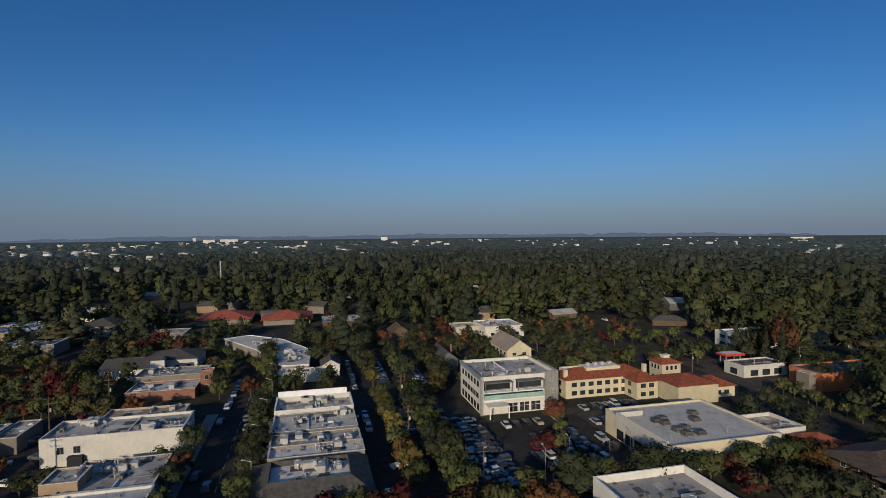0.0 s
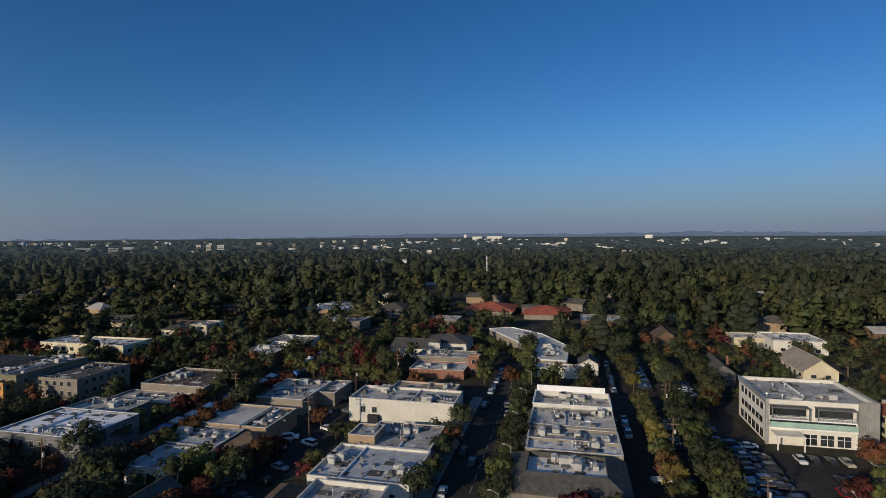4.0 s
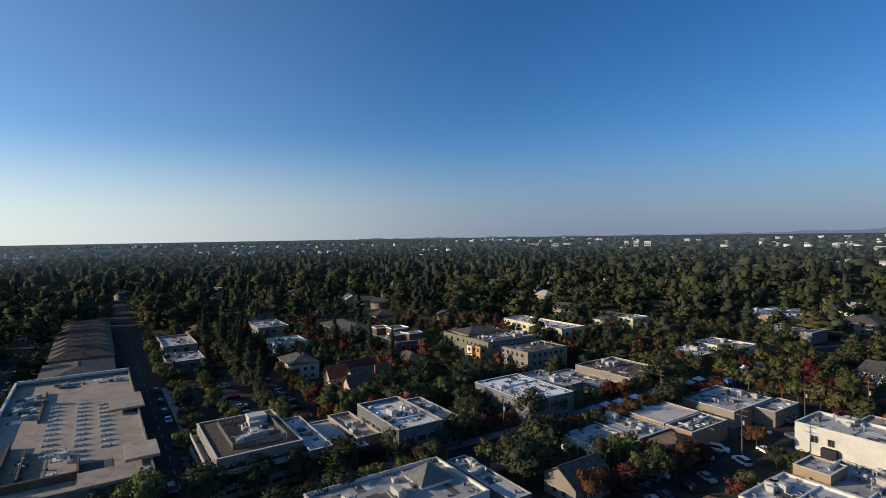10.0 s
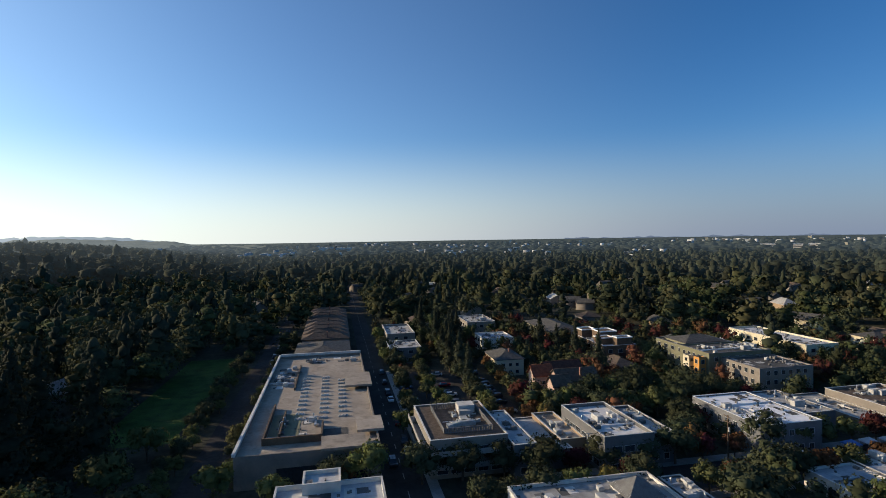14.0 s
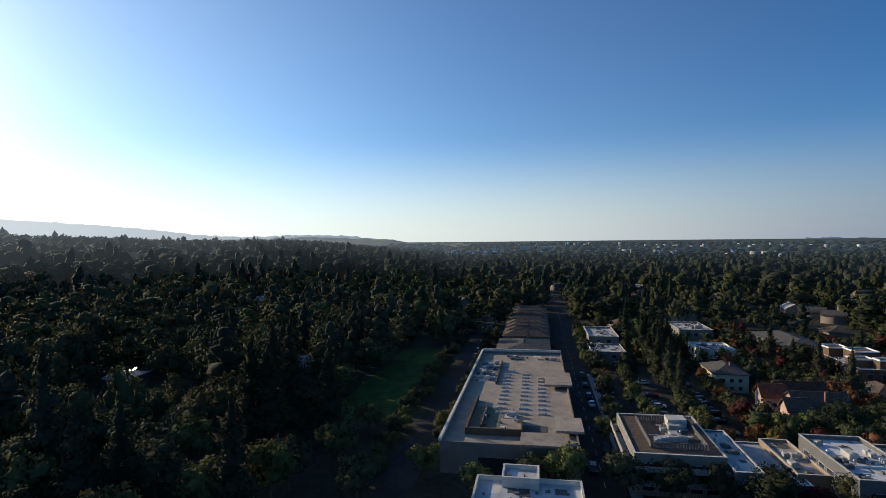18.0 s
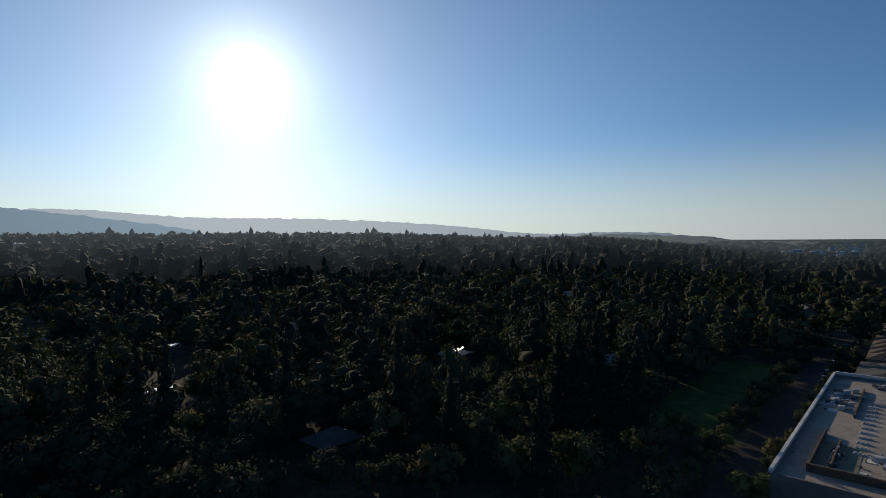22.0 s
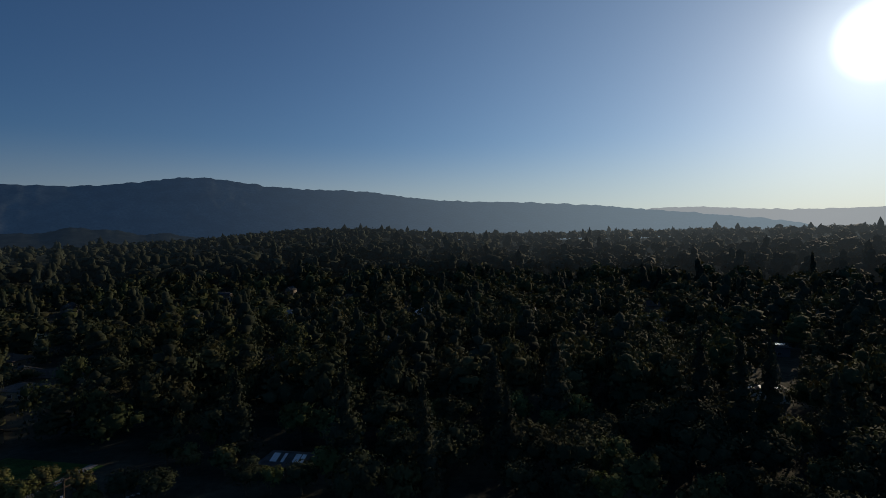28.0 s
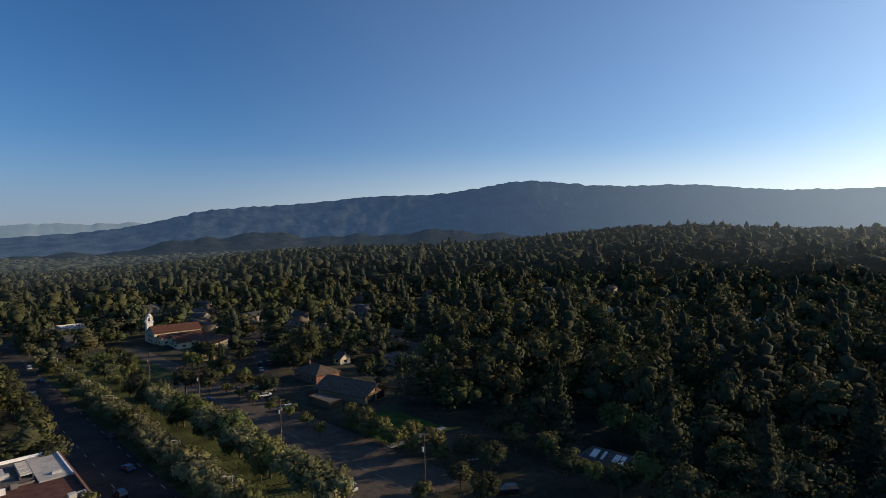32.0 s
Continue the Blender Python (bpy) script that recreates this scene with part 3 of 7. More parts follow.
def marks(name, x0, x1, y0, y1, long_axis, step, length, width, z=0.06):
    """Painted lines of one road as one flat piece."""
    bm = bmesh.new()
    q = y0 if long_axis == "y" else x0
    end = y1 if long_axis == "y" else x1
    while q < end:
        if long_axis == "y":
            box(bm, x0, x0 + width, q, q + length, z - 0.02, z)
        else:
            box(bm, q, q + length, y0, y0 + width, z - 0.02, z)
        q += step
    tagged(new(name, mesh_of(name, bm, M["paint"])), "worn white painted road lines", "road marking", kind="structure")


marks("trim_lines_main", -20.6, -20.4, 62, 320, "y", 6, 3, 0.2)
marks("trim_lines_avenue_north", 60, 420, -33.5, 0, "x", 9, 3, 0.2)
marks("trim_lines_avenue_south", 60, 420, -41.5, 0, "x", 9, 3, 0.2)
marks("trim_lines_mall", -600, -70, 14.2, 0, "x", 9, 3, 0.2)
marks("trim_lines_frontage", 90, 320, -79, 0, "x", 8, 4, 0.18)
marks("trim_stalls_office", 54, 76, 119, 0, "x", 2.8, 0.12, 5.0)
marks("trim_stalls_plaza", 33, 38, 84, 174, "y", 2.9, 0.12, 5.0)

# ---- buildings ----
FOOT = []                            # footprints, so that no tree grows through a roof
WIN = {}


def window_meshes(w, h, glass="glass"):
    key = (round(w, 1), round(h, 1), glass)
    if key not in WIN:
        t = 0.09
        frame_bm = boxes((-w / 2, w / 2, -0.06, 0.07, 0, t), (-w / 2, w / 2, -0.06, 0.07, h - t, h), (-w / 2, -w / 2 + t, -0.06, 0.07, t, h - t),
                         (w / 2 - t, w / 2, -0.06, 0.07, t, h - t), (-0.04, 0.04, -0.05, 0.06, t, h - t))
        both = mesh_of("window", boxes((-w / 2, w / 2, -0.06, 0.02, 0, h), (-w / 2 + t, w / 2 - t, -0.09, 0.0, t, h - t)), M["frame"])
        both.materials.append(M[glass])
        for k, f in enumerate(both.polygons):
            f.material_index = 1 if k >= 6 else 0
        WIN[key] = (mesh_of("window", frame_bm, M["frame"]), mesh_of("pane", boxes((-w / 2 + t, w / 2 - t, -0.05, 0.03, t, h - t)), M[glass]), both)
    return WIN[key]


def sides_seen(x0, x1, y0, y1):
    """The sides that can ever be seen: those that face the turning point."""
    s = []
    if x0 > 0: s.append("w")
    if x1 < 0: s.append("e")
    if y0 > 0: s.append("s")
    if y1 < 0: s.append("n")
    return s


def window_row(b, W, D, z, w, h, gap, sides, glass="glass", inset=1.4):
    near = math.hypot(b.location.x, b.location.y) < 185
    if math.hypot(b.location.x, b.location.y) > 235:
        w, gap = w * 1.4, gap * 1.6
    fm, pm, joined = window_meshes(w, h, glass)
    for s in sides:
        span = W if s in "ns" else D
        n = max(1, int((span - 2 * inset + gap - w) // gap))
        for k in range(n):
            q = (k - (n - 1) / 2) * gap
            if s == "s": at, turn = (q, -D / 2 - 0.02, z), 0
            elif s == "n": at, turn = (q, D / 2 + 0.02, z), math.pi
            elif s == "w": at, turn = (-W / 2 - 0.02, q, z), -math.pi / 2
            else: at, turn = (W / 2 + 0.02, q, z), math.pi / 2
            if near:
                part("pane", pm, None, part("window", fm, None, b, at=at, turn=turn))
            else:
                part("window", joined, None, b, at=at, turn=turn)


UNITS = []


def unit_meshes():
    if not UNITS:
        for w, d, h in ((2.2, 1.5, 1.2), (1.2, 1.2, 0.9), (3.4, 1.8, 1.5)):
            bm = boxes((-w / 2, w / 2, -d / 2, d / 2, 0.2, h), (-w / 2 + 0.1, w / 2 - 0.1, -d / 2 + 0.1, d / 2 - 0.1, 0, 0.2))
            bmesh.ops.bevel(bm, geom=bm.edges[:], offset=0.05, segments=1, affect="EDGES")
            tube(bm, (w / 4, 0, h - 0.02), (w / 4, 0, h + 0.14), d * 0.3, d * 0.3, 10)
            UNITS.append(mesh_of("rooftop_unit", bm, M["unit"]))
        bm = bmesh.new()
        tube(bm, (0, 0, 0), (0, 0, 1.1), 0.16, 0.16), tube(bm, (0, 0, 1.05), (0, 0, 1.3), 0.3, 0.22)
        UNITS.append(mesh_of("roof_vent", bm, M["steel"]))
        bm = boxes((-2.6, 2.6, -0.25, 0.25, 0.25, 0.6), (-2.4, -2.2, -0.2, 0.2, 0, 0.25), (2.2, 2.4, -0.2, 0.2, 0, 0.25), (2.1, 2.6, -0.25, 0.9, 0.25, 0.6))
        UNITS.append(mesh_of("duct", bm, M["steel"]))
        bm = boxes((-0.8, 0.8, -0.6, 0.6, 0, 0.3))
        bmesh.ops.bevel(bm, geom=[e for e in bm.edges if e.verts[0].co.z > 0.2 and e.verts[1].co.z > 0.2], offset=0.15, segments=2, affect="EDGES")
        UNITS.append(mesh_of("skylight", bm, M["roof_white"]))
        bm = boxes((-0.7, 0.7, -0.5, 0.5, 0.1, 0.85), (-0.5, 0.5, -0.35, 0.35, 0, 0.1))
        tube(bm, (0, 0, 0.83), (0, 0, 0.95), 0.33, 0.33, 10)
        UNITS.append(mesh_of("rooftop_unit", bm, M["unit_dark"]))
        bm = bmesh.new()
        tube(bm, (-3.2, 0, 0.22), (3.2, 0, 0.22), 0.09, 0.09, 6)
        for q in (-3, -1, 1, 3):
            box(bm, q - 0.12, q + 0.12, -0.15, 0.15, 0, 0.14)
        UNITS.append(mesh_of("pipe_run", bm, M["steel"]))
        bm = boxes((-0.5, 0.5, -0.5, 0.5, 0, 0.5), (-0.65, 0.65, -0.65, 0.65, 0.5, 0.62))
        UNITS.append(mesh_of("exhaust_hood", bm, M["unit_dark"]))
    return UNITS


def rooftop(b, rng, n, x0, x1, y0, y1, z):
    """Plant in loose clusters, vents, ducts, pipe runs and low curbs."""
    u = unit_meshes()
    spots_ = [(rng.uniform(x0 + 2.5, x1 - 2.5), rng.uniform(y0 + 1.8, y1 - 1.8)) for _ in range(max(1, n // 3))]
    for k in range(int(n * 1.5)):
        me = u[rng.choice((0, 1, 1, 2, 3, 3, 3, 4, 5, 6, 6, 7, 7, 8))]
        cx, cy = rng.choice(spots_)
        x = min(max(cx + rng.gauss(0, 2.4), x0 + 1.6), x1 - 1.6)
        y = min(max(cy + rng.gauss(0, 1.8), y0 + 1.2), y1 - 1.2)
        part(me.name.split(".")[0], me, None, b, at=(x, y, z), turn=rng.choice((0, math.pi / 2)))
    # small vents, curbs and patches of newer or older felt, too many to pick apart
    area = (x1 - x0) * (y1 - y0)
    bits, dark, pale = bmesh.new(), bmesh.new(), bmesh.new()
    for k in range(int(area / 15) if n else 0):
        x, y, a, c = rng.uniform(x0 + 0.8, x1 - 0.8), rng.uniform(y0 + 0.8, y1 - 0.8), rng.uniform(0.12, 0.5), rng.uniform(0.12, 0.4)
        box(bits, x - a, x + a, y - c, y + c, z - 0.05, z + rng.uniform(0.15, 0.55))
    for k in range(int(area / 30) if n else 0):
        x, y, a, c = rng.uniform(x0 + 2.4, x1 - 2.4), rng.uniform(y0 + 1.8, y1 - 1.8), rng.uniform(0.8, 2.0), rng.uniform(0.6, 1.4)
        box(dark if k % 2 else pale, x - a, x + a, y - c, y + c, z - 0.05, z + 0.008 + 0.0015 * k)
    for q, me, m in (("vent_clutter", bits, "unit_dark"), ("dark_patchwork", dark, "roof_dark"), ("pale_patchwork", pale, "roof_pale")):
        if me.verts:
            tagged(part(q, me, M[m], b), kind="stuff")
    if n > 9:
        xm = rng.uniform(x0 * 0.4, x1 * 0.4)
        part("roof_curb", boxes((xm - 0.15, xm + 0.15, y0 + 0.4, y1 - 0.4, z - 0.05, z + 0.4)), M["trim"], b)


def flat(label, x0, x1, y0, y1, h, wall="beige", roof="roof_grey", par=0.7, storeys=1, win=None, units=4, name="shop_building", cap="roof_pale", glass="glass", base=0.0, group=""):
    """A flat-roofed block: walls, roof slab, parapet with a coping, windows storey by storey, plant on the roof."""
    W, D = x1 - x0, y1 - y0
    rng = random.Random(int(x0 * 31 + y0 * 17))
    b = root(name, (x0 + x1) / 2, (y0 + y1) / 2, base, label, "building", group)
    FOOT.append((x0, x1, y0, y1))
    t = 0.3
    part("wall", boxes((-W / 2, W / 2, -D / 2, -D / 2 + t, -0.3, h), (-W / 2, W / 2, D / 2 - t, D / 2, -0.3, h),
                       (-W / 2, -W / 2 + t, -D / 2 + t, D / 2 - t, -0.3, h), (W / 2 - t, W / 2, -D / 2 + t, D / 2 - t, -0.3, h)), M[wall], b)
    part("roof", boxes((-W / 2 + t, W / 2 - t, -D / 2 + t, D / 2 - t, h - par - 0.3, h - par)), M[roof], b)
    c = 0.06
    part("coping", boxes((-W / 2 - c, W / 2 + c, -D / 2 - c, -D / 2 + t + c, h, h + 0.1), (-W / 2 - c, W / 2 + c, D / 2 - t - c, D / 2 + c, h, h + 0.1),
                         (-W / 2 - c, -W / 2 + t + c, -D / 2 + t + c, D / 2 - t - c, h, h + 0.1), (W / 2 - t - c, W / 2 + c, -D / 2 + t + c, D / 2 - t - c, h, h + 0.1)), M[cap], b)
    sides = sides_seen(x0, x1, y0, y1)
    if win:
        each = (h - par) / storeys
        for s in range(storeys):
            if win == "shop" and s == 0:
                window_row(b, W, D, 0.5, 2.6, 2.4, 3.4, sides, glass)
            else:
                window_row(b, W, D, s * each + 1.0, 1.5 if win != "wide" else 2.6, min(1.6, each - 1.5), 2.9 if win != "wide" else 3.2, sides, glass)
    rooftop(b, rng, units, -W / 2, W / 2, -D / 2, D / 2, h - par)
    return b


def pitched(label, x0, x1, y0, y1, eave, ridge_h, wall="beige", roof="shingle", hip=True, win=True, over=0.6, name="house", chimney=False, base=0.0, turn=0.0, group="", two=False):
    """A house with a hipped or gabled roof that overhangs its walls."""
    W, D = x1 - x0, y1 - y0
    b = root(name, (x0 + x1) / 2, (y0 + y1) / 2, base, label, "house", group, turn=turn)
    FOOT.append((x0, x1, y0, y1))
    bm = boxes((-W / 2, W / 2, -D / 2, D / 2, -1.0 if base else -0.3, eave))
    along = W >= D
    L, S = (W, D) if along else (D, W)
    o = over
    cut = S / 2 if hip else 0.0
    def P(l, s, z):
        return (l, s, z) if along else (-s, l, z)
    if not hip:
        for e in (-1, 1):
            tri = [P(e * L / 2, -S / 2, eave), P(e * L / 2, S / 2, eave), P(e * L / 2, 0, ridge_h - 0.15)]
            tri2 = [P(e * (L / 2 - 0.2), -S / 2, eave), P(e * (L / 2 - 0.2), S / 2, eave), P(e * (L / 2 - 0.2), 0, ridge_h - 0.15)]
            va, vb = [bm.verts.new(q) for q in tri], [bm.verts.new(q) for q in tri2]
            bm.faces.new(va), bm.faces.new(vb[::-1])
            for k in range(3):
                bm.faces.new((va[k], va[(k + 1) % 3], vb[(k + 1) % 3], vb[k]))
    part("wall", bm, M[wall], b)
    rb = bmesh.new()
    drop = o * (ridge_h - eave) / (S / 2)
    lo, hi = [], []
    for dz, store in ((-0.22, lo), (0.0, hi)):
        for l, s, z in ((-L / 2 - o, -S / 2 - o, eave - drop), (L / 2 + o, -S / 2 - o, eave - drop), (L / 2 + o, S / 2 + o, eave - drop), (-L / 2 - o, S / 2 + o, eave - drop),
                        (-L / 2 - (0 if hip else o) + cut, 0, ridge_h), (L / 2 + (0 if hip else o) - cut, 0, ridge_h)):
            store.append(rb.verts.new(P(l, s, z + dz + 0.22)))
    for v, flip in ((hi, False), (lo, True)):
        for f in ((0, 1, 5, 4), (2, 3, 4, 5), (1, 2, 5), (3, 0, 4)):
            if not hip and len(f) == 3:
                continue
            q = [v[k] for k in f]
            rb.faces.new(q[::-1] if flip else q)
    edge = ((0, 1), (1, 2), (2, 3), (3, 0)) if hip else ((0, 1), (2, 3), (1, 5), (5, 2), (3, 4), (4, 0))
    for p, q in edge:
        rb.faces.new((hi[p], lo[p], lo[q], hi[q]))
    roof_ob = part("roof", rb, M[roof], b)
    if group != "suburban houses":
        part("ridge_cap", boxes((-L / 2 + cut, L / 2 - cut, -0.14, 0.14, ridge_h + 0.16, ridge_h + 0.3)) if along else boxes((-0.14, 0.14, -L / 2 + cut, L / 2 - cut, ridge_h + 0.16, ridge_h + 0.3)), M[roof], b)
    if chimney:
        part("chimney", boxes((L / 5, L / 5 + 0.8, 0.6, 1.3, eave, ridge_h + 1.1)), M["brick"], roof_ob)
    if win:
        s = sides_seen(x0, x1, y0, y1) if not turn else ["s", "w", "e", "n"]
        ww, wh, wg = (2.0, 1.6, 3.1) if name == "tiled_building" else (1.3, 1.3, 2.8)
        window_row(b, W, D, 0.9, ww, wh, wg, s)
        if two or eave > 5:
            window_row(b, W, D, 3.7, ww, wh, wg, s)
    return b


# the shop rows along the main street
flat("long white stucco shop block with a grey flat roof", -63.2, -31.5, 145.6, 158.8, 7, "white", "roof_grey", 0.6, units=16)
b1 = bpy.data.objects["shop_building"]
fm_, pm_, _ = window_meshes(1.6, 1.8)
for q in (-11.4, -7.9):
    part("pane", pm_, None, part("window", fm_, None, b1, at=(q, -6.63, 3.0)))
part("awning", boxes((-9.6, -6.4, -8.0, -6.62, 0.0, 2.6)), M["awning"], b1, "dark canvas entrance awning")
flat("low block with a pinkish roof terrace behind the white block", -56, -35, 159, 171, 5.5, "pink", "roof_tan", 0.5, units=6)
flat("grey-roofed shop with ducts and roof plant", -49.2, -31.4, 118, 134, 5, "beige", "roof_grey", 0.5, units=12, win="shop")
flat("tan stucco box rising over the shops", -52.2, -45.4, 119.5, 127.3, 6.6, "tan", "roof_grey", 0.4, units=1)
flat("low shop with a blue-grey roof and skylights", -53.2, -31, 100.4, 117.8, 5, "white", "roof_blue", 0.5, units=10, win="shop")
flat("white shop with a deep white parapet", -49.8, -34.4, 86, 98.2, 5.6, "white", "roof_grey", 0.9, units=8)
pitched("tan hip-roofed corner wing of a shop", -57, -50, 84, 97, 4.2, 6.2, "beige", "shingle_brown", name="corner_shop")
row_end = flat("shop row with a tall white end parapet", -9.9, 11.4, 150, 162.8, 7.6, "white", "roof_grey", 1.4, units=11, cap="roof_bright")
part("back_parapet", boxes((-10.2, 9.6, 6.02, 6.34, 7.72, 9.3)), M["roof_bright"], row_end, "tall bright white parapet")
flat("row shop with a flat grey roof and plant", -9.8, 11.4, 136.5, 149.8, 6.6, "grey", "roof_pale", 0.6, units=13)
flat("row shop with a pale roof and vents", -9.8, 11.6, 128, 136.3, 6.0, "beige", "roof_grey", 0.5, units=9)
flat("row shop with a stepped parapet", -9.6, 11.6, 120.8, 127.8, 6.4, "beige", "roof_white", 0.6, units=6)
hips = root("corner_shop", -0.5, 111.5, 0, "corner shop with olive mansard roof round a plant well", "building")
FOOT.append((-13, 12, 102, 121))


def mansard(b, W, D, eave, top, run, wall, roof, deck):
    part("wall", boxes((-W / 2 + 0.5, W / 2 - 0.5, -D / 2 + 0.5, D / 2 - 0.5, -0.3, eave)), M[wall], b)
    o = [(-W / 2, -D / 2), (W / 2, -D / 2), (W / 2, D / 2), (-W / 2, D / 2)]
    q = [(-W / 2 + run, -D / 2 + run), (W / 2 - run, -D / 2 + run), (W / 2 - run, D / 2 - run), (-W / 2 + run, D / 2 - run)]
    for k in range(4):
        bm = bmesh.new()
        a, c2 = o[k], o[(k + 1) % 4]
        d2, e2 = q[(k + 1) % 4], q[k]
        up = [bm.verts.new((*a, eave)), bm.verts.new((*c2, eave)), bm.verts.new((*d2, top)), bm.verts.new((*e2, top))]
        dn = [bm.verts.new((*a, eave - 0.25)), bm.verts.new((*c2, eave - 0.25)), bm.verts.new((*d2, top - 1.6)), bm.verts.new((*e2, top - 1.6))]
        bm.faces.new(up), bm.faces.new(dn[::-1])
        for m2 in range(4):
            bm.faces.new((up[m2], dn[m2], dn[(m2 + 1) % 4], up[(m2 + 1) % 4]))
        part("roof_slope", bm, M[roof], b)
    part("roof_deck", boxes((-W / 2 + run, W / 2 - run, -D / 2 + run, D / 2 - run, top - 1.5, top - 1.2)), M[deck], b)


mansard(hips, 25, 19, 5.2, 7.6, 4.6, "beige", "shingle", "roof_white")
rooftop(hips, random.Random(5), 14, -7.5, 7.5, -5, 5, 6.4)

# the three-storey white office
off = flat("white three-storey office with balconies and green glass", 50, 75, 153, 176, 11.6, "white", "roof_grey", 0.9, units=14, name="office_building")
window_row(off, 25, 23, 0.5, 2.6, 2.4, 3.2, ["w"], "glass", 2.0)
window_row(off, 25, 23, 4.3, 2.6, 1.8, 3.0, ["w"], "glass", 2.0)
window_row(off, 25, 23, 7.9, 2.2, 1.9, 3.2, ["w"], "glass", 2.0)
for bx in (-2.4, 1.4, 5.2):
    part("shop_window", boxes((bx - 1.5, bx + 1.5, -11.6, -11.46, 0.4, 3.1)), M["glass"], off, "tall ground-floor window")
    part("mullion", boxes((bx - 0.06, bx + 0.06, -11.66, -11.6, 0.4, 3.1), (bx - 1.5, bx + 1.5, -11.66, -11.6, 2.1, 2.2)), M["trim"], off)
part("ribbon_window", boxes((-11.8, 7.6, -11.6, -11.46, 5.0, 6.4)), M["glass"], off, "long dark ribbon window")
part("glass_balustrade", boxes((-12, 7.8, -12.5, -12.42, 4.9, 6.2)), M["glass_green"], off, "pale green glass balustrade")
part("balcony_slab", boxes((-12, 7.8, -12.6, -11.52, 4.5, 4.8)), M["trim"], off)
part("balustrade_post", boxes(*[(-12 + 1.8 * k, -11.9 + 1.8 * k, -12.56, -12.5, 4.8, 6.3) for k in range(12)]), M["steel"], off)
part("corner_bay", boxes((8.2, 12.7, -11.9, -11.5, 0, 12.2), (12.5, 12.9, -11.5, 4, 0, 12.2)), M["concrete"], off, "plain grey corner bay")
for q in (5.2, 8.6):
    part("window", window_meshes(1.2, 1.4)[0], None, off, at=(10.6, -11.92, q))
for bx in (-7.6, 2.8):
    part("terrace_door", boxes((bx - 4.2, bx + 4.2, -11.6, -11.46, 7.5, 10.1)), M["glass"], off, "dark glazed terrace door")
    bal = part("balcony", boxes((bx - 4.3, bx + 4.3, -13.4, -11.52, 7.0, 7.3)), M["trim"], off)
    part("railing", boxes((bx - 4.3, bx + 4.3, -13.4, -13.34, 8.2, 8.3), (bx - 4.3, bx + 4.3, -13.4, -13.34, 7.7, 7.76), *[(bx - 4.3 + 1.07 * k, bx - 4.24 + 1.07 * k, -13.4, -13.34, 7.3, 8.2) for k in range(9)]), M["steel"], bal)
    per = part("pergola", boxes((bx - 4.3, bx - 4.1, -13.6, -13.4, 7.3, 10.3), (bx + 4.1, bx + 4.3, -13.6, -13.4, 7.3, 10.3), (bx - 4.5, bx + 4.5, -13.8, -13.6, 10.1, 10.3)), M["dark"], off, "dark slatted pergola")
    for k in range(15):
        part("slat", boxes((bx - 4.5 + k * 0.6, bx - 4.2 + k * 0.6, -14.0, -11.52, 10.3, 10.5)), M["dark"], per)
part("entrance_canopy", boxes((-11.5, -5, -16, -11.52, 3.4, 3.8), (-11.4, -11.1, -15.9, -15.6, 0, 3.4), (-5.4, -5.1, -15.9, -15.6, 0, 3.4)), M["white"], off)
part("side_fin", boxes((-12.9, -12.2, -11.9, -11.5, 0, 11.9), (-12.9, -12.52, -11.5, 11.5, 10.6, 11.9)), M["steel"], off, "grey metal corner fin")

# the tiled hacienda-style building with a tower
pitched("cream stucco wing with a red clay tile roof", 82, 113, 161, 172, 6.4, 8.6, "cream", "tile_red", name="tiled_building", two=True)
pitched("cream stucco cross wing with red clay tiles", 104, 112, 154, 161.6, 6.0, 7.8, "cream", "tile_red", name="tiled_building", two=True)
pitched("long red-tiled wing with pale blank walls", 113, 128, 145, 158.5, 6.2, 8.0, "cream", "tile_red", win=False, name="tiled_building")
pitched("square stucco tower with a red tile cap", 118, 125.5, 160, 167, 9.6, 11.0, "cream", "tile_red", name="tower", two=True)
tower_top = bpy.data.objects["tower"]
window_row(tower_top, 7.5, 7, 7.2, 1.1, 1.5, 1.7, ["s", "w"], "glass", 0.7)
part("cupola", boxes((-1.2, 1.2, -0.9, 0.9, 10.8, 11.7), (-1.5, 1.5, -1.2, 1.2, 11.7, 11.9)), M["white"], tower_top, "small white roof lantern")
pitched("low red-tiled side wing with a stucco porch", 128.4, 138, 149, 160, 3.8, 5.8, "cream", "tile_red", name="tiled_building")
well = bpy.data.objects["tiled_building"]
part("roof_well", boxes((-6, 7, -2.2, 3.4, 6.9, 8.9)), M["cream"], well, "flat-topped roof well over the tiles")
part("well_deck", boxes((-5.6, 6.6, -1.8, 3.0, 8.9, 9.0)), M["roof_white"], well, "pale roof deck with plant")
for q in (-4, -1, 1.5, 4.5):
    part("rooftop_unit", unit_meshes()[1], None, well, at=(q, 0.8, 9.0))
part("chimney", boxes((-15.2, -14, -4, -2.8, 6.4, 9.3)), M["cream"], well)
part("chimney", boxes((14.2, 15.4, -5, -3.8, 6.4, 9.6)), M["cream"], well)
flat("flat white roof between the tiled wings", 88, 108, 173, 178, 6.2, "cream", "roof_white", 0.4, units=6)

# the grey supermarket and its annexe
sm = flat("large low store with a pale grey roof", 79, 110, 104, 131.5, 6.4, "cream", "roof_pale", 0.5, units=0, name="store", win=None)
part("front_fascia", boxes((-15.9, -15.55, -13.2, 8, 3.4, 7.4), (-15.5, -8, 7.6, 8, 5.9, 7.2)), M["white"], sm, "white raised store fascia")
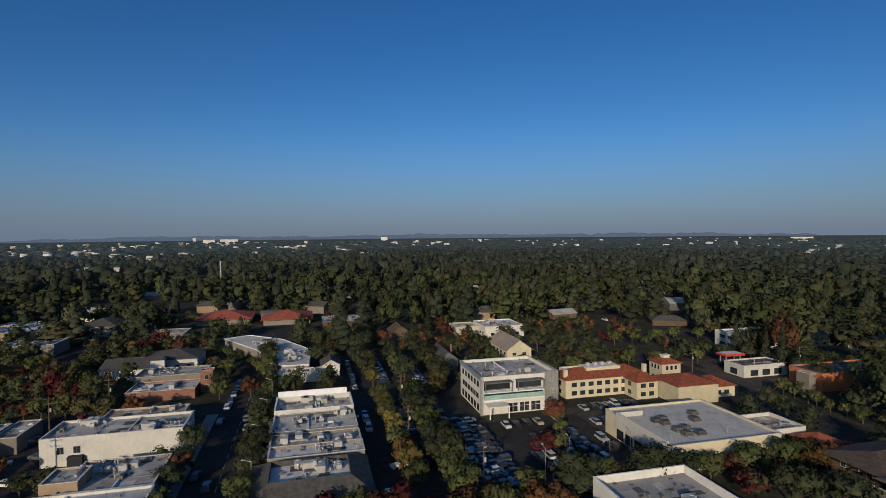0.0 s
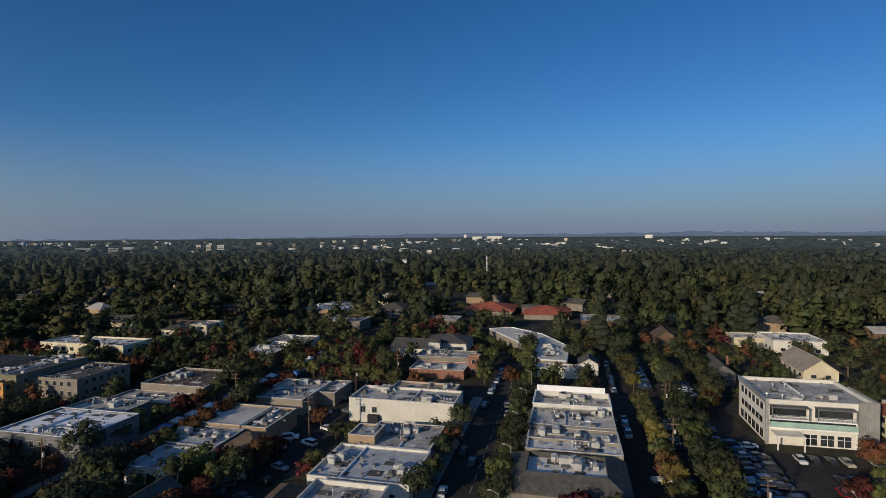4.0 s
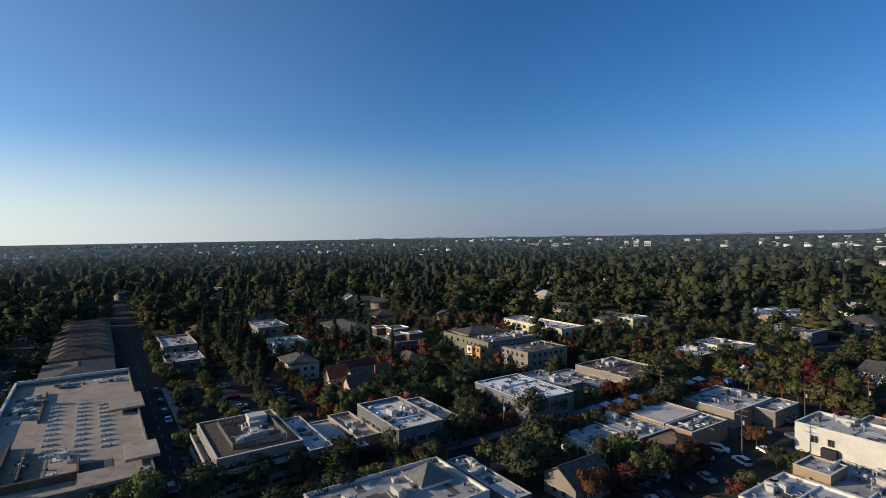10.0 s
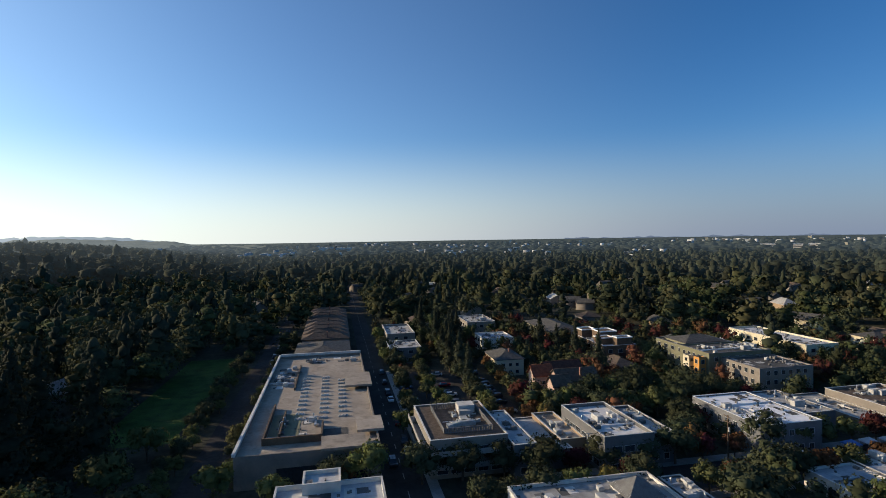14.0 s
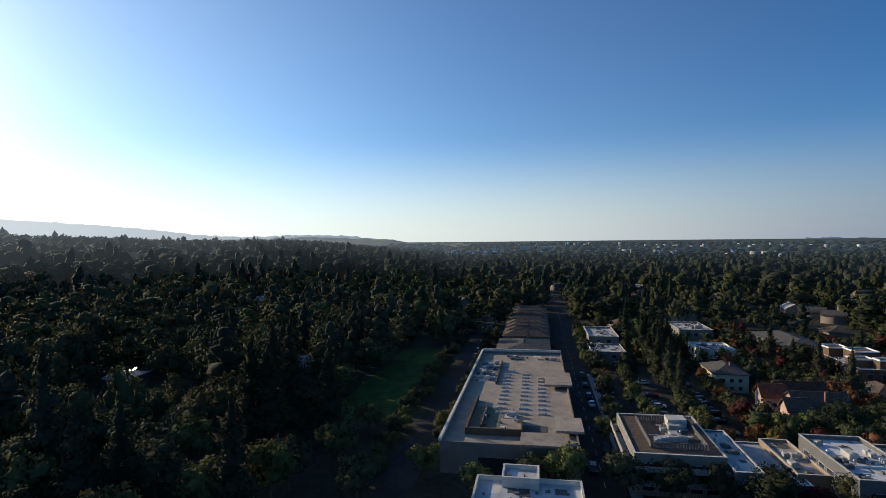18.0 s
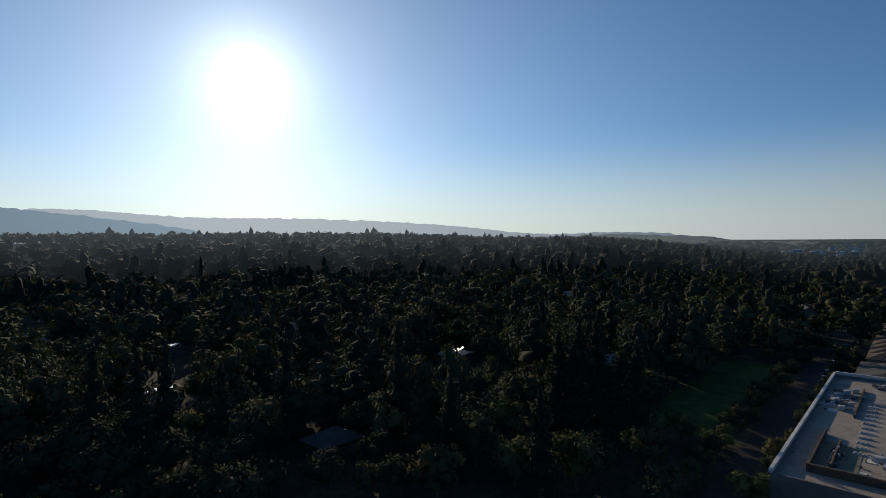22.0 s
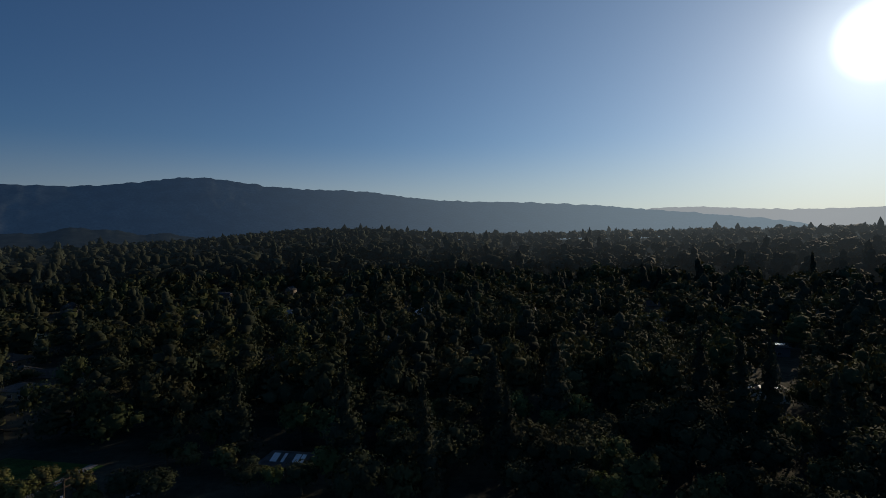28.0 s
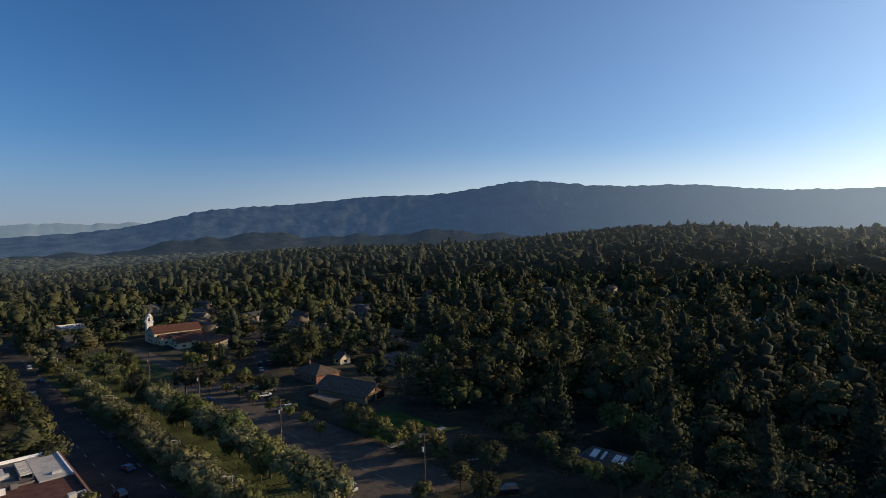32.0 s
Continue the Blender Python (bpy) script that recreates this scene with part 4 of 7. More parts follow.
for hx, hy in ((-6.6, -4.8), (-3.9, -4.2), (-6.2, -7.6), (-2.6, -7.8), (2.6, 0.4), (5.4, 4.6), (-7.6, 2.2), (-5.2, 3.0), (-6.6, 0.2)):
    part("roof_hood", boxes((hx - 0.95, hx + 0.95, hy - 0.75, hy + 0.75, 6.3, 6.9), (hx - 1.2, hx + 1.2, hy - 0.95, hy + 0.95, 5.88, 6.3)), M["roof_dark"], sm, "dark rooftop unit")
for k in range(5):
    part("shop_front", boxes((-15.62, -15.48, -11 + 4 * k, -8 + 4 * k, 0.3, 2.9)), M["glass"], sm, "dark shop window")
flat("low annexe with a white canopy and small court", 111, 124, 110, 121.5, 4.6, "white", "roof_tan", 0.9, units=2)
pitched("small red-tiled kiosk wing beside the store", 118, 126, 101, 109, 3.4, 5.0, "cream", "tile_red", name="tiled_annexe")
flat("flat-roofed building with a broad white parapet", 53.6, 74.4, 66, 93.8, 7, "white", "roof_grey", 1.5, units=3, cap="trim")
pitched("long brown shed roof along the flat building", 46.5, 53.4, 70, 88, 4.6, 6.0, "beige", "shingle_brown", True, name="shed", win=False)
pitched("brown wooden clubhouse wing with deep eaves", 112, 136, 82, 93, 6.2, 7.4, "brown", "shingle_brown", over=2.2, name="wooden_building", two=True)
pitched("front brown wooden wing with a window band", 110, 136, 66, 79, 6.2, 7.4, "brown", "shingle_brown", over=2.0, name="wooden_building", two=True)
flat("lower wooden porch with a flat roof", 104.6, 109.8, 70, 86, 3.6, "brown", "roof_tan", 0.2, units=0, name="porch")
part("window_band", boxes((-12.9, -12.76, -5.6, 5.6, 4.2, 5.9)), M["glass"], bpy.data.objects["wooden_building.001"], "dark band of clubhouse windows")
for k in range(9):
    part("mullion", boxes((-13.0, -12.9, -5.6 + 1.4 * k - 0.08, -5.6 + 1.4 * k + 0.08, 4.1, 6.0)), M["wood"], bpy.data.objects["wooden_building.001"])
flat("terracotta-walled low building with a dark roof", 169, 206, 144, 157, 6.4, "rust", "roof_dark", 0.5, units=0, cap="dark")
flat("grey panel wall beside the terracotta building", 165.8, 168.8, 146, 151, 6.0, "beige", "roof_grey", 0.4, units=0)
flat("white single-storey shop with dark windows", 158, 178, 166, 176, 4.6, "white", "roof_dark", 0.5, win="shop", units=3)
gas = root("gas_station_canopy", 169, 185, 0, "red-edged gas station canopy on posts", "gas station")
FOOT.append((162, 176, 180, 190))
part("canopy", boxes((-4.6, 4.6, -2.8, 2.8, 4.2, 4.9)), M["white"], gas)
part("fascia", boxes((-4.7, 4.7, -2.9, -2.82, 4.1, 5.0), (-4.7, -4.62, -2.82, 2.82, 4.1, 5.0)), M["red_paint"], gas, "bright red fascia band")
for px_, py_ in ((-3.4, -1.6), (3.4, -1.6), (-3.4, 1.6), (3.4, 1.6)):
    part("post", boxes((px_ - 0.2, px_ + 0.2, py_ - 0.2, py_ + 0.2, -0.1, 4.2)), M["steel"], gas)
flat("white two-storey building among tall conifers", 192, 214, 205, 220, 7.4, "white", "roof_white", 0.6, storeys=2, win="wide", units=4)
pitched("brown-roofed long building by the conifers", 222, 250, 202, 220, 4.2, 7.2, "beige", "shingle_brown")
pitched("brown-roofed house behind tall trees", 245, 265, 180, 196, 4, 7, "cream", "shingle_brown")
flat("white flat-roofed hall among suburban trees", 90, 112, 268, 290, 6, "white", "roof_white", 0.5, win="row", units=5)
flat("small pale flat-roofed house", 77, 90, 280, 294, 4.6, "cream", "roof_white", 0.4, win="row", units=1)
pitched("tall grey barn-roofed house with cream gables", 80, 91, 210, 233, 6.2, 10.2, "cream", "roof_tan", False, name="gabled_hall", chimney=False)
pitched("dark-roofed gabled house with a white chimney", 49.5, 58, 208, 226, 4.4, 7.6, "grey", "shingle", False, chimney=True)
pitched("small white gabled cottage", 4, 11, 212, 221, 4.6, 6.6, "white", "shingle", False)
flat("low white-roofed shed row", -12, 4, 206, 213, 3.8, "white", "roof_white", 0.3, units=3)
# the pale store whose outline follows the bend of the street
arc = root("bent_store", -20, 250, 0, "pale low store with a bent outline and a white roof", "building")
FOOT.extend(((-42, -12, 247, 285), (-24, 1, 214, 262)))
BENT = [(-21, 30), (-10, 36), (7, 20), (20, -8), (19, -36), (9, -35), (-3, -2)]
bm = bmesh.new()
prism(bm, BENT, -0.3, 4.4)
part("wall", bm, M["beige"], arc)
bm = bmesh.new()
prism(bm, [(x * 1.02, y * 1.015) for x, y in BENT], 4.4, 4.7)
part("roof", bm, M["roof_pale"], arc)
for k in range(7):
    p, q = Vector((*BENT[k], 0)), Vector((*BENT[(k + 1) % 7], 0))
    bm = bmesh.new()
    tube(bm, p + Vector((0, 0, 4.8)), q + Vector((0, 0, 4.8)), 0.2, 0.2, 4)
    part("parapet", bm, M["trim"], arc)
rooftop(arc, random.Random(41), 14, 9, 17, -30, -8, 4.7)
rooftop(arc, random.Random(42), 10, -8, 5, 8, 24, 4.7)
pitched("grey-roofed store wing with white gable ends", -78, -58, 227, 245, 4.4, 6.8, "white", "shingle", False, name="gabled_store")
pitched("long grey metal roof of the store", -66, -46, 240, 258, 4.6, 7.0, "white", "roof_dark", name="gabled_store")
part("gable_fin", (lambda b: (prism(b, [(0, 0), (5, 0), (5, 0.3), (0, 0.3)], 4.4, 7.4), b)[1])(bmesh.new()), M["white"], bpy.data.objects["gabled_store"], "white sail-like gable fin", at=(8, -10.5, 0))
flat("flat white-roofed front of the grey store", -62, -38, 212, 225, 4.6, "beige", "roof_grey", 0.5, units=8)
flat("red brick shop with a low white roof", -60, -38.6, 196, 209, 3.4, "brick", "roof_pale", 0.5, units=6, cap="roof_pale")
flat("red brick square tower at the shop corner", -38.2, -33.8, 203, 207, 7.6, "brick", "roof_dark", 0.6, units=0, name="brick_tower", win="row", storeys=2)
pitched("wide rust-red roofed school building", -68, -37, 354, 384, 3.8, 7.6, "beige", "roof_rust", win=False, over=1.6)
pitched("rust-red roofed hall by grey-leaved trees", -28, 0, 344, 374, 3.8, 7.4, "beige", "roof_rust", win=False, over=1.6)
flat("long low brown building with a pale roof edge", 7, 33, 318, 342, 4.6, "brown", "roof_white", 0.4, units=3)
pitched("brown craftsman house with many gables", 41, 51, 276, 290, 4, 7.4, "brown", "shingle_brown", False)
pitched("old stone-coloured house with a hipped roof", -124, -105, 332, 356, 6, 9, "beige", "shingle", two=True)
flat("pale long shed roof by the boulevard", -172, -152, 350, 366, 5.6, "white", "roof_white", 0.3, units=3)
flat("pale flat-roofed shop by the boulevard", -138, -119, 286, 301, 5.6, "beige", "roof_white", 0.4, units=3, win="row")
flat("low pale shop behind trees", -83, -64, 305, 320, 4.6, "beige", "roof_grey", 0.4, units=2)

# the western shop blocks
flat("beige shop block with a pale plain roof", -98, -84, 122.5, 138.5, 5.2, "tan", "roof_pale", 0.4, units=0)
flat("beige shop block with crowded roof plant", -83.8, -76.4, 122.8, 138.8, 5.0, "tan", "roof_dark", 0.5, units=12)
flat("pale shop block with a low white parapet", -96, -79, 147, 168, 4.8, "beige", "roof_grey", 0.5, units=9, cap="roof_white")
flat("small flat shop beside the alley", -78.8, -73, 157, 171, 4.4, "beige", "roof_grey", 0.5, units=2)
flat("low shop with a blue-grey roof", -98, -82, 110, 122, 4.6, "grey", "roof_blue", 0.5, units=9)
flat("low shop with pale street windows", -96, -82, 97.5, 109.6, 4.2, "white", "roof_blue", 0.4, units=4, win="shop")
pitched("brown hip-roofed corner of the low shops", -81.6, -72.5, 112, 121.6, 4.0, 6.0, "beige", "shingle_brown", name="corner_shop")
flat("white-roofed two-storey block with dark window walls", -136, -110.8, 100, 117.8, 8, "dark", "roof_bright", 0.35, storeys=2, win="row", units=10, cap="trim")
flat("grey block with pale roof plant", -141, -121, 120, 133, 6, "grey", "roof_grey", 0.4, units=9)
flat("beige-walled block with a brown roof", -138.5, -114.3, 148.2, 169, 6.2, "beige", "shingle_brown", 0.6, units=8)
flat("low grey-roofed annexe of the beige block", -141.5, -118.5, 138, 148, 4, "beige", "roof_grey", 0.4, units=5)
flat("small white shop with a red front", -137, -122, 201, 217, 5, "brick", "roof_white", 0.4, units=5)
flat("shop with a pinkish flat roof", -140, -120, 226, 242, 5, "white", "roof_tan", 0.4, units=2)
flat("pale hall beyond the shops", -171, -138, 320, 346, 6.6, "tan", "roof_white", 0.5, win="row", units=6)
flat("small pale hall beside a car park", -133, -116, 284, 301, 5.6, "beige", "roof_white", 0.4, units=3)
pitched("cream two-storey house block", -207, -195, 236, 248, 6.4, 8.2, "cream", "shingle", two=True)
flat("cream three-storey house block", -193, -183, 240, 254, 8.6, "cream", "roof_tan", 0.4, storeys=3, win="row", units=2)
flat("long cream two-storey motel with a white roof", -231, -186, 190, 206, 8, "cream", "roof_white", 0.6, storeys=2, win="row", units=6)
flat("olive three-storey apartment house with a dark roof", -206, -187, 134, 158, 10.4, "olive", "shingle", 0.4, storeys=3, win="row", units=6, name="apartment_house", cap="dark")
flat("middle block of the olive apartments with roof plant", -186.8, -170, 132, 158, 11.2, "olive", "shingle", 0.4, storeys=3, win="row", units=12, name="apartment_house", cap="dark")
flat("dim grey-brown wing of the apartments", -169.8, -152, 137, 158, 9.6, "beige", "shingle", 0.4, storeys=3, win="row", units=5, name="apartment_house", cap="dark")
pitched("dark hipped roof storey of the olive apartments", -203, -190, 137, 155, 11.0, 12.8, "olive", "shingle", name="roof_storey", win=False)
flat("bright orange corner bay of the apartments", -174.6, -171.5, 129, 131.9, 9.6, "orange", "roof_dark", 0.4, storeys=3, win="row", units=0, name="apartment_bay", cap="dark")
flat("yellow-ochre side bay of the apartments", -181.5, -178, 129.6, 131.9, 8.8, "cream", "roof_dark", 0.4, storeys=3, win="row", units=0, name="apartment_bay", cap="dark")
stepped = flat("brown two-storey flats with stepped white roof edges", -240, -208, 111, 126, 7.6, "brown", "roof_white", 0.8, cap="trim", storeys=2, win="row", units=5, name="apartment_house")
for u0, u1, v0, v1, h in ((-15, -8, -6, 1, 10.2), (-6, 2, -2, 6, 10.8), (4.5, 10, -6.4, 0, 9.6), (11, 15, -1, 6, 10.4)):
    up_box = part("roof_room", boxes((u0, u1, v0, v1, 7.0, h)), M["brown"], stepped, "brown set-back roof room")
    part("white_edge", boxes((u0 - 0.2, u1 + 0.2, v0 - 0.2, v0 + 0.1, h, h + 0.5), (u0 - 0.2, u1 + 0.2, v1 - 0.1, v1 + 0.2, h, h + 0.5), (u0 - 0.2, u0 + 0.1, v0 + 0.1, v1 - 0.1, h, h + 0.5), (u1 - 0.1, u1 + 0.2, v0 + 0.1, v1 - 0.1, h, h + 0.5)), M["trim"], up_box)
for v in (-4.5, 0, 4.5):
    part("balcony", boxes((16.2, 17.6, v - 1.6, v + 1.6, 3.4, 3.6), (17.5, 17.6, v - 1.6, v + 1.6, 3.6, 4.6)), M["tile_brown"], stepped, "brown tiled balcony")
pitched("small tan hip-roofed clubhouse", -203, -187, 104, 115, 3.6, 6.2, "beige", "shingle_brown")
flat("two-storey grey stucco offices with a raised parapet", -134.6, -110.8, 59, 71.5, 9, "grey", "roof_white", 0.9, storeys=2, win="wide", units=12)
flat("set-back grey wing of the offices", -134.8, -114, 71.7, 79, 7.4, "grey", "roof_grey", 0.6, storeys=2, win="row", units=8)
flat("low beige front wing with an olive ridge", -140, -120, 52.5, 58.8, 5.6, "tan", "roof_tan", 0.5, units=4)
pent = flat("beige office with a terrace round a plant screen", -144, -118, 20, 38.4, 9, "beige", "shingle_brown", 0.25, storeys=2, win="wide", units=0, name="office_building", cap="roof_pale")
for z in (2.9, 5.9):
    part("terrace_band", boxes((12.9, 15.2, -9.2, 9.2, z, z + 0.35), (15.05, 15.2, -9.2, 9.2, z + 0.35, z + 1.2), (-13, 13, -10.6, -9.15, z, z + 0.35), (-13, 15.2, -10.75, -10.6, z, z + 1.2)), M["concrete"], pent, "pale concrete terrace edge")
deck_frame = part("plant_screen", boxes((-9.2, 9, -5.2, -5.0, 8.9, 9.0), (-9.2, 9, -5.2, -5.0, 9.9, 10.05), (-9.2, 9, 6.6, 6.8, 9.9, 10.05), (-9.2, -9.0, -5.0, 6.6, 9.9, 10.05), (8.8, 9, -5.0, 6.6, 9.9, 10.05), (8.8, 9, -5.0, 6.6, 8.9, 9.0)), M["dark"], pent, "dark steel rails of the plant screen")
slat_x, slat_y = mesh_of("slat", boxes((-0.2, 0.2, -0.03, 0.03, 0, 1.6)), M["unit_dark"]), mesh_of("slat", boxes((-0.03, 0.03, -0.2, 0.2, 0, 1.6)), M["unit_dark"])
for k in range(30):
    for v in (-5.1, 6.7):
        part("slat", slat_x, None, deck_frame, at=(-8.9 + 0.61 * k, v, 8.4))
for k in range(19):
    for u in (-9.1, 8.9):
        part("slat", slat_y, None, deck_frame, at=(u, -4.7 + 0.61 * k, 8.4))
part("roof_box", boxes((-8.4, -4.6, 1.5, 5.8, 8.4, 10.7)), M["roof_pale"], pent, "pale stair head")
rooftop(pent, random.Random(9), 18, -7, 8, -4.4, 6, 8.4)
flat("glazed blue-grey wing of the office", -138, -114, 38.6, 44, 7.8, "grey", "roof_blue", 0.3, storeys=2, win="wide", units=2)
flat("long flat grey car port roof", -140, -117, 45, 54, 4.6, "grey", "roof_grey", 0.25, units=0, name="car_port")
flat("pale flat-roofed block with white parapet fins", -99, -80, 32, 62, 6, "white", "roof_grey", 0.6, units=9)
pyr = pitched("ribbed metal pyramid roof on the flat block", -95.3, -88.3, 51.9, 58.9, 6.3, 8.7, "white", "unit_dark", win=False, name="pyramid_roof", over=0.3)
for q in range(-5, 6):
    f = 1 - abs(q) / 6.2
    for side in (-1, 1):
        bm = bmesh.new()
        tube(bm, (q * 0.6, side * 3.6, 6.4), (q * 0.6, side * (3.6 - 3.6 * f), 6.42 + 2.4 * f), 0.06, 0.06, 4)
        part("rib", bm, M["steel"], pyr)
flat("narrow row shop with skylights", -98, -76, 64, 69, 5, "grey", "roof_blue", 0.4, units=9)
pitched("dark-roofed cottage with a white gable", -83, -74, 79, 90, 4, 6.8, "beige", "shingle", False)
pitched("small white garden shed with a dark gable", -103, -98.8, 84, 88, 2.4, 3.8, "white", "shingle", False, name="shed", win=False)
flat("white-parapet block with a pale blue roof", -104, -84, -12, 8, 8.4, "white", "roof_blue", 0.8, units=6)
flat("raised white roof box of the pale block", -107, -101, -7, 0, 9.6, "white", "roof_blue", 0.7, units=1)

# the long department store
mall = flat("long two-storey store with a tan roof and skylight rows", -224, -122.5, -23, 9.2, 7.5, "beige", "roof_tan", 0.8, units=0, name="department_store", cap="beige")
MX, MY = -173.25, -6.9               # its centre
sky_bm = boxes(*[(-0.36, 0.36, q - 0.36, q + 0.36, 0.15, 0.6) for q in (-0.85, 0.0, 0.85)])
bmesh.ops.bevel(sky_bm, geom=[e for e in sky_bm.edges if min(v.co.z for v in e.verts) > 0.5], offset=0.2, segments=2, affect="EDGES")
box(sky_bm, -0.46, 0.46, -1.3, 1.3, 0, 0.15)
sky_me = mesh_of("skylight", sky_bm, M["roof_pale"])
for k in range(11):
    for v in (-10.5, -4.2, 1.05):
        if not (v > 0 and k < 1):
            part("skylight", sky_me, None, mall, at=(-189 + k * 4.2 - MX, v - MY, 6.7))
for u0, u1, v0, v1, h in ((-130.5, -130, -18, -4, 8.4), (-158, -130.5, -18, -17.6, 8.2), (-152, -134, -14.6, -14.2, 7.9), (-141, -130.5, -4.4, -4, 8.2), (-208, -176, -14, -13.6, 7.6)):
    part("screen_wall", boxes((u0 - MX, u1 - MX, v0 - MY, v1 - MY, 6.6, h)), M["brown"], mall, "low brown roof screen wall")
for u0, u1, v0, v1 in ((-188, -172, 2.1, 10.6), (-141, -131, 4.2, 10.8), (-129, -121, -4.2, 6)):
    part("corner_roof", boxes((u0 - MX, u1 - MX, v0 - MY, v1 - MY, 7.7, 8.3)), M["roof_tan"], mall, "tan roof slab over a shop bay")
part("sunken_deck", boxes((-138 - MX, -130.6 - MX, -3.9 - MY, 2 - MY, 6.72, 6.78)), M["roof_dark"], mall)
part("green_deck", boxes((-152 - MX, -131 - MX, -17.4 - MY, -10 - MY, 6.72, 6.77)), M["olive"], mall, "dull green plant deck")
part("edge_parapet", boxes((-224.2 - MX, -122.4 - MX, -23.3 - MY, -22.6 - MY, 7.6, 8.3), (-224.4 - MX, -223.7 - MX, -22.6 - MY, 9.2 - MY, 7.6, 8.5)), M["roof_pale"], mall, "raised pale edge parapet")
rooftop(mall, random.Random(21), 15, -36, -4, -15, -7.5, 6.7)
rooftop(mall, random.Random(22), 9, 24, 42, -10, 2, 6.7)
rooftop(mall, random.Random(23), 8, -49, -38, -6, 14, 6.7)
window_row(mall, 101.5, 32.2, 1.0, 3.2, 2.6, 7.4, ["n"], "glass", 4)
for v in (-2.5, 8.5):
    part("shop_front", boxes((50.77, 50.95, v - 4.5, v + 4.5, 0.2, 4.2)), M["glass"], mall, "dark recessed shop front")
pitched("dark hip-roofed hall behind the long store", -262, -229, -18, 5, 5.6, 8.0, "beige", "shingle", name="hall", two=True)
for k in range(9):
    pitched("terrace house with a brown hipped roof", -277.5 - 12.2 * k, -266 - 12.2 * k, -17, 5.5, 6.4, 8.6, "beige", "shingle_brown", name="terrace_house", two=True, group="terrace houses", chimney=k % 2 == 0)
flat("beige two-storey shop with a pale parapet", -293, -264, 24, 38, 7.4, "beige", "roof_grey", 0.8, storeys=2, win="row", units=3)
flat("pale two-storey shop behind trees", -248, -231, 22, 36, 7, "grey", "roof_grey", 0.5, storeys=2, win="row", units=4)
flat("pale flat roof amid the trees", -257, -241, 67, 82, 7, "white", "roof_blue", 0.4, storeys=2, win="row", units=3)
pitched("cream two-storey apartments with dark hips", -216, -200, 61, 72, 6.6, 8.8, "cream", "shingle", two=True, chimney=True, name="apartment_house")
pitched("pinkish apartment wing with gabled dormers", -186, -177, 73, 86, 6.4, 9.2, "pink", "tile_brown", False, two=True, name="apartment_house")
pitched("pinkish two-storey apartments with a chimney", -174, -165, 72, 86, 6.6, 9.4, "pink", "shingle_brown", False, two=True, chimney=True, name="apartment_house")
pitched("long two-storey apartments with grey roofs", -292, -252, 106, 124, 6, 8.4, "olive", "shingle", two=True, name="apartment_house")
pitched("gabled front wing of the pinkish apartments", -178.4, -172.6, 66, 72.8, 7.0, 9.8, "pink", "tile_red", False, name="apartment_house", two=True)
pitched("second gabled wing of the pinkish apartments", -166, -160.4, 68, 74, 6.6, 9.2, "pink", "shingle_brown", False, name="apartment_house", two=True)
flat("broad two-storey flats with pale roof plant", -310, -284, 70, 86, 8, "beige", "roof_grey", 0.5, storeys=2, win="row", units=8)

# houses in the dark woods, with roofs that catch the low sun
glint = pitched("grey-roofed house with two glazed skylights in the woods", -186, -173, -162, -151, 4.2, 5.4, "grey", "roof_grey", name="house")
for q in (-1.4, 0.4):
    pane_bm = boxes((-0.75, 0.75, -1.5, 1.5, 0, 0.12))
    bmesh.ops.rotate(pane_bm, verts=pane_bm.verts, cent=(0, 0, 0), matrix=Vector((0.45, -0.3, 0.84)).to_track_quat("Z", "Y").to_matrix())
    part("skylight", pane_bm, M["glazing"], glint, "bright glazed skylight", at=(q * 1.6, 2.2, 5.75))
pitched("dim wooden house with a long dark roof", -89, -77, -120, -110, 3.6, 6, "brown", "shingle")
slat_house = pitched("house with a row of roof panels in the woods", -107, -98, -278, -268, 4.2, 5.4, "grey", "shingle")
for k in range(6):
    bar = boxes((-0.45, 0.45, -1.7, 1.7, 0, 0.14))
    bmesh.ops.rotate(bar, verts=bar.verts, cent=(0, 0, 0), matrix=Matrix.Rotation(radians(-7), 3, "X"))
    part("roof_panel", bar, M["glazing"], slat_house, "glossy roof panel", at=(-3.6 + 1.4 * k, 2.4, 5.3))
low_house = pitched("low house with a pale metal roof in the woods", -77, -63, -201, -193, 4, 4.9, "white", "shingle")
for u0, u1 in ((-4.6, 1.8), (3.6, 6.4)):
    bar = boxes((u0, u1, -1.2, 1.4, 0, 0.1))
    bmesh.ops.rotate(bar, verts=bar.verts, cent=(0, 0, 0), matrix=Matrix.Rotation(radians(-9), 3, "X"))
    part("roof_panel", bar, M["metal_roof"], low_house, "pale metal roof sheet", at=(0, 2.1, 4.85))
for x, y in ((-180, -156), (-102, -273), (-70, -197)):
    KEEP_CLEAR.extend((x - 0.47 * k - 3, x - 0.47 * k + 3, y - 0.88 * k - 3, y - 0.88 * k + 3) for k in range(12, 50, 6))

# the mission-style church and the buildings along the frontage road
pitched("cream mission church nave with a brown tile roof", 337, 350, -128, -101.5, 6.4, 9.6, "cream", "tile_brown", False, name="church")
bel = root("bell_tower", 353, -103.5, 0, "white bell tower with arched openings and a dome", "tower")
FOOT.append((350, 357, -107, -100))
part("shaft", boxes((-1.7, 1.7, -1.7, 1.7, -0.3, 11.4)), M["white"], bel)
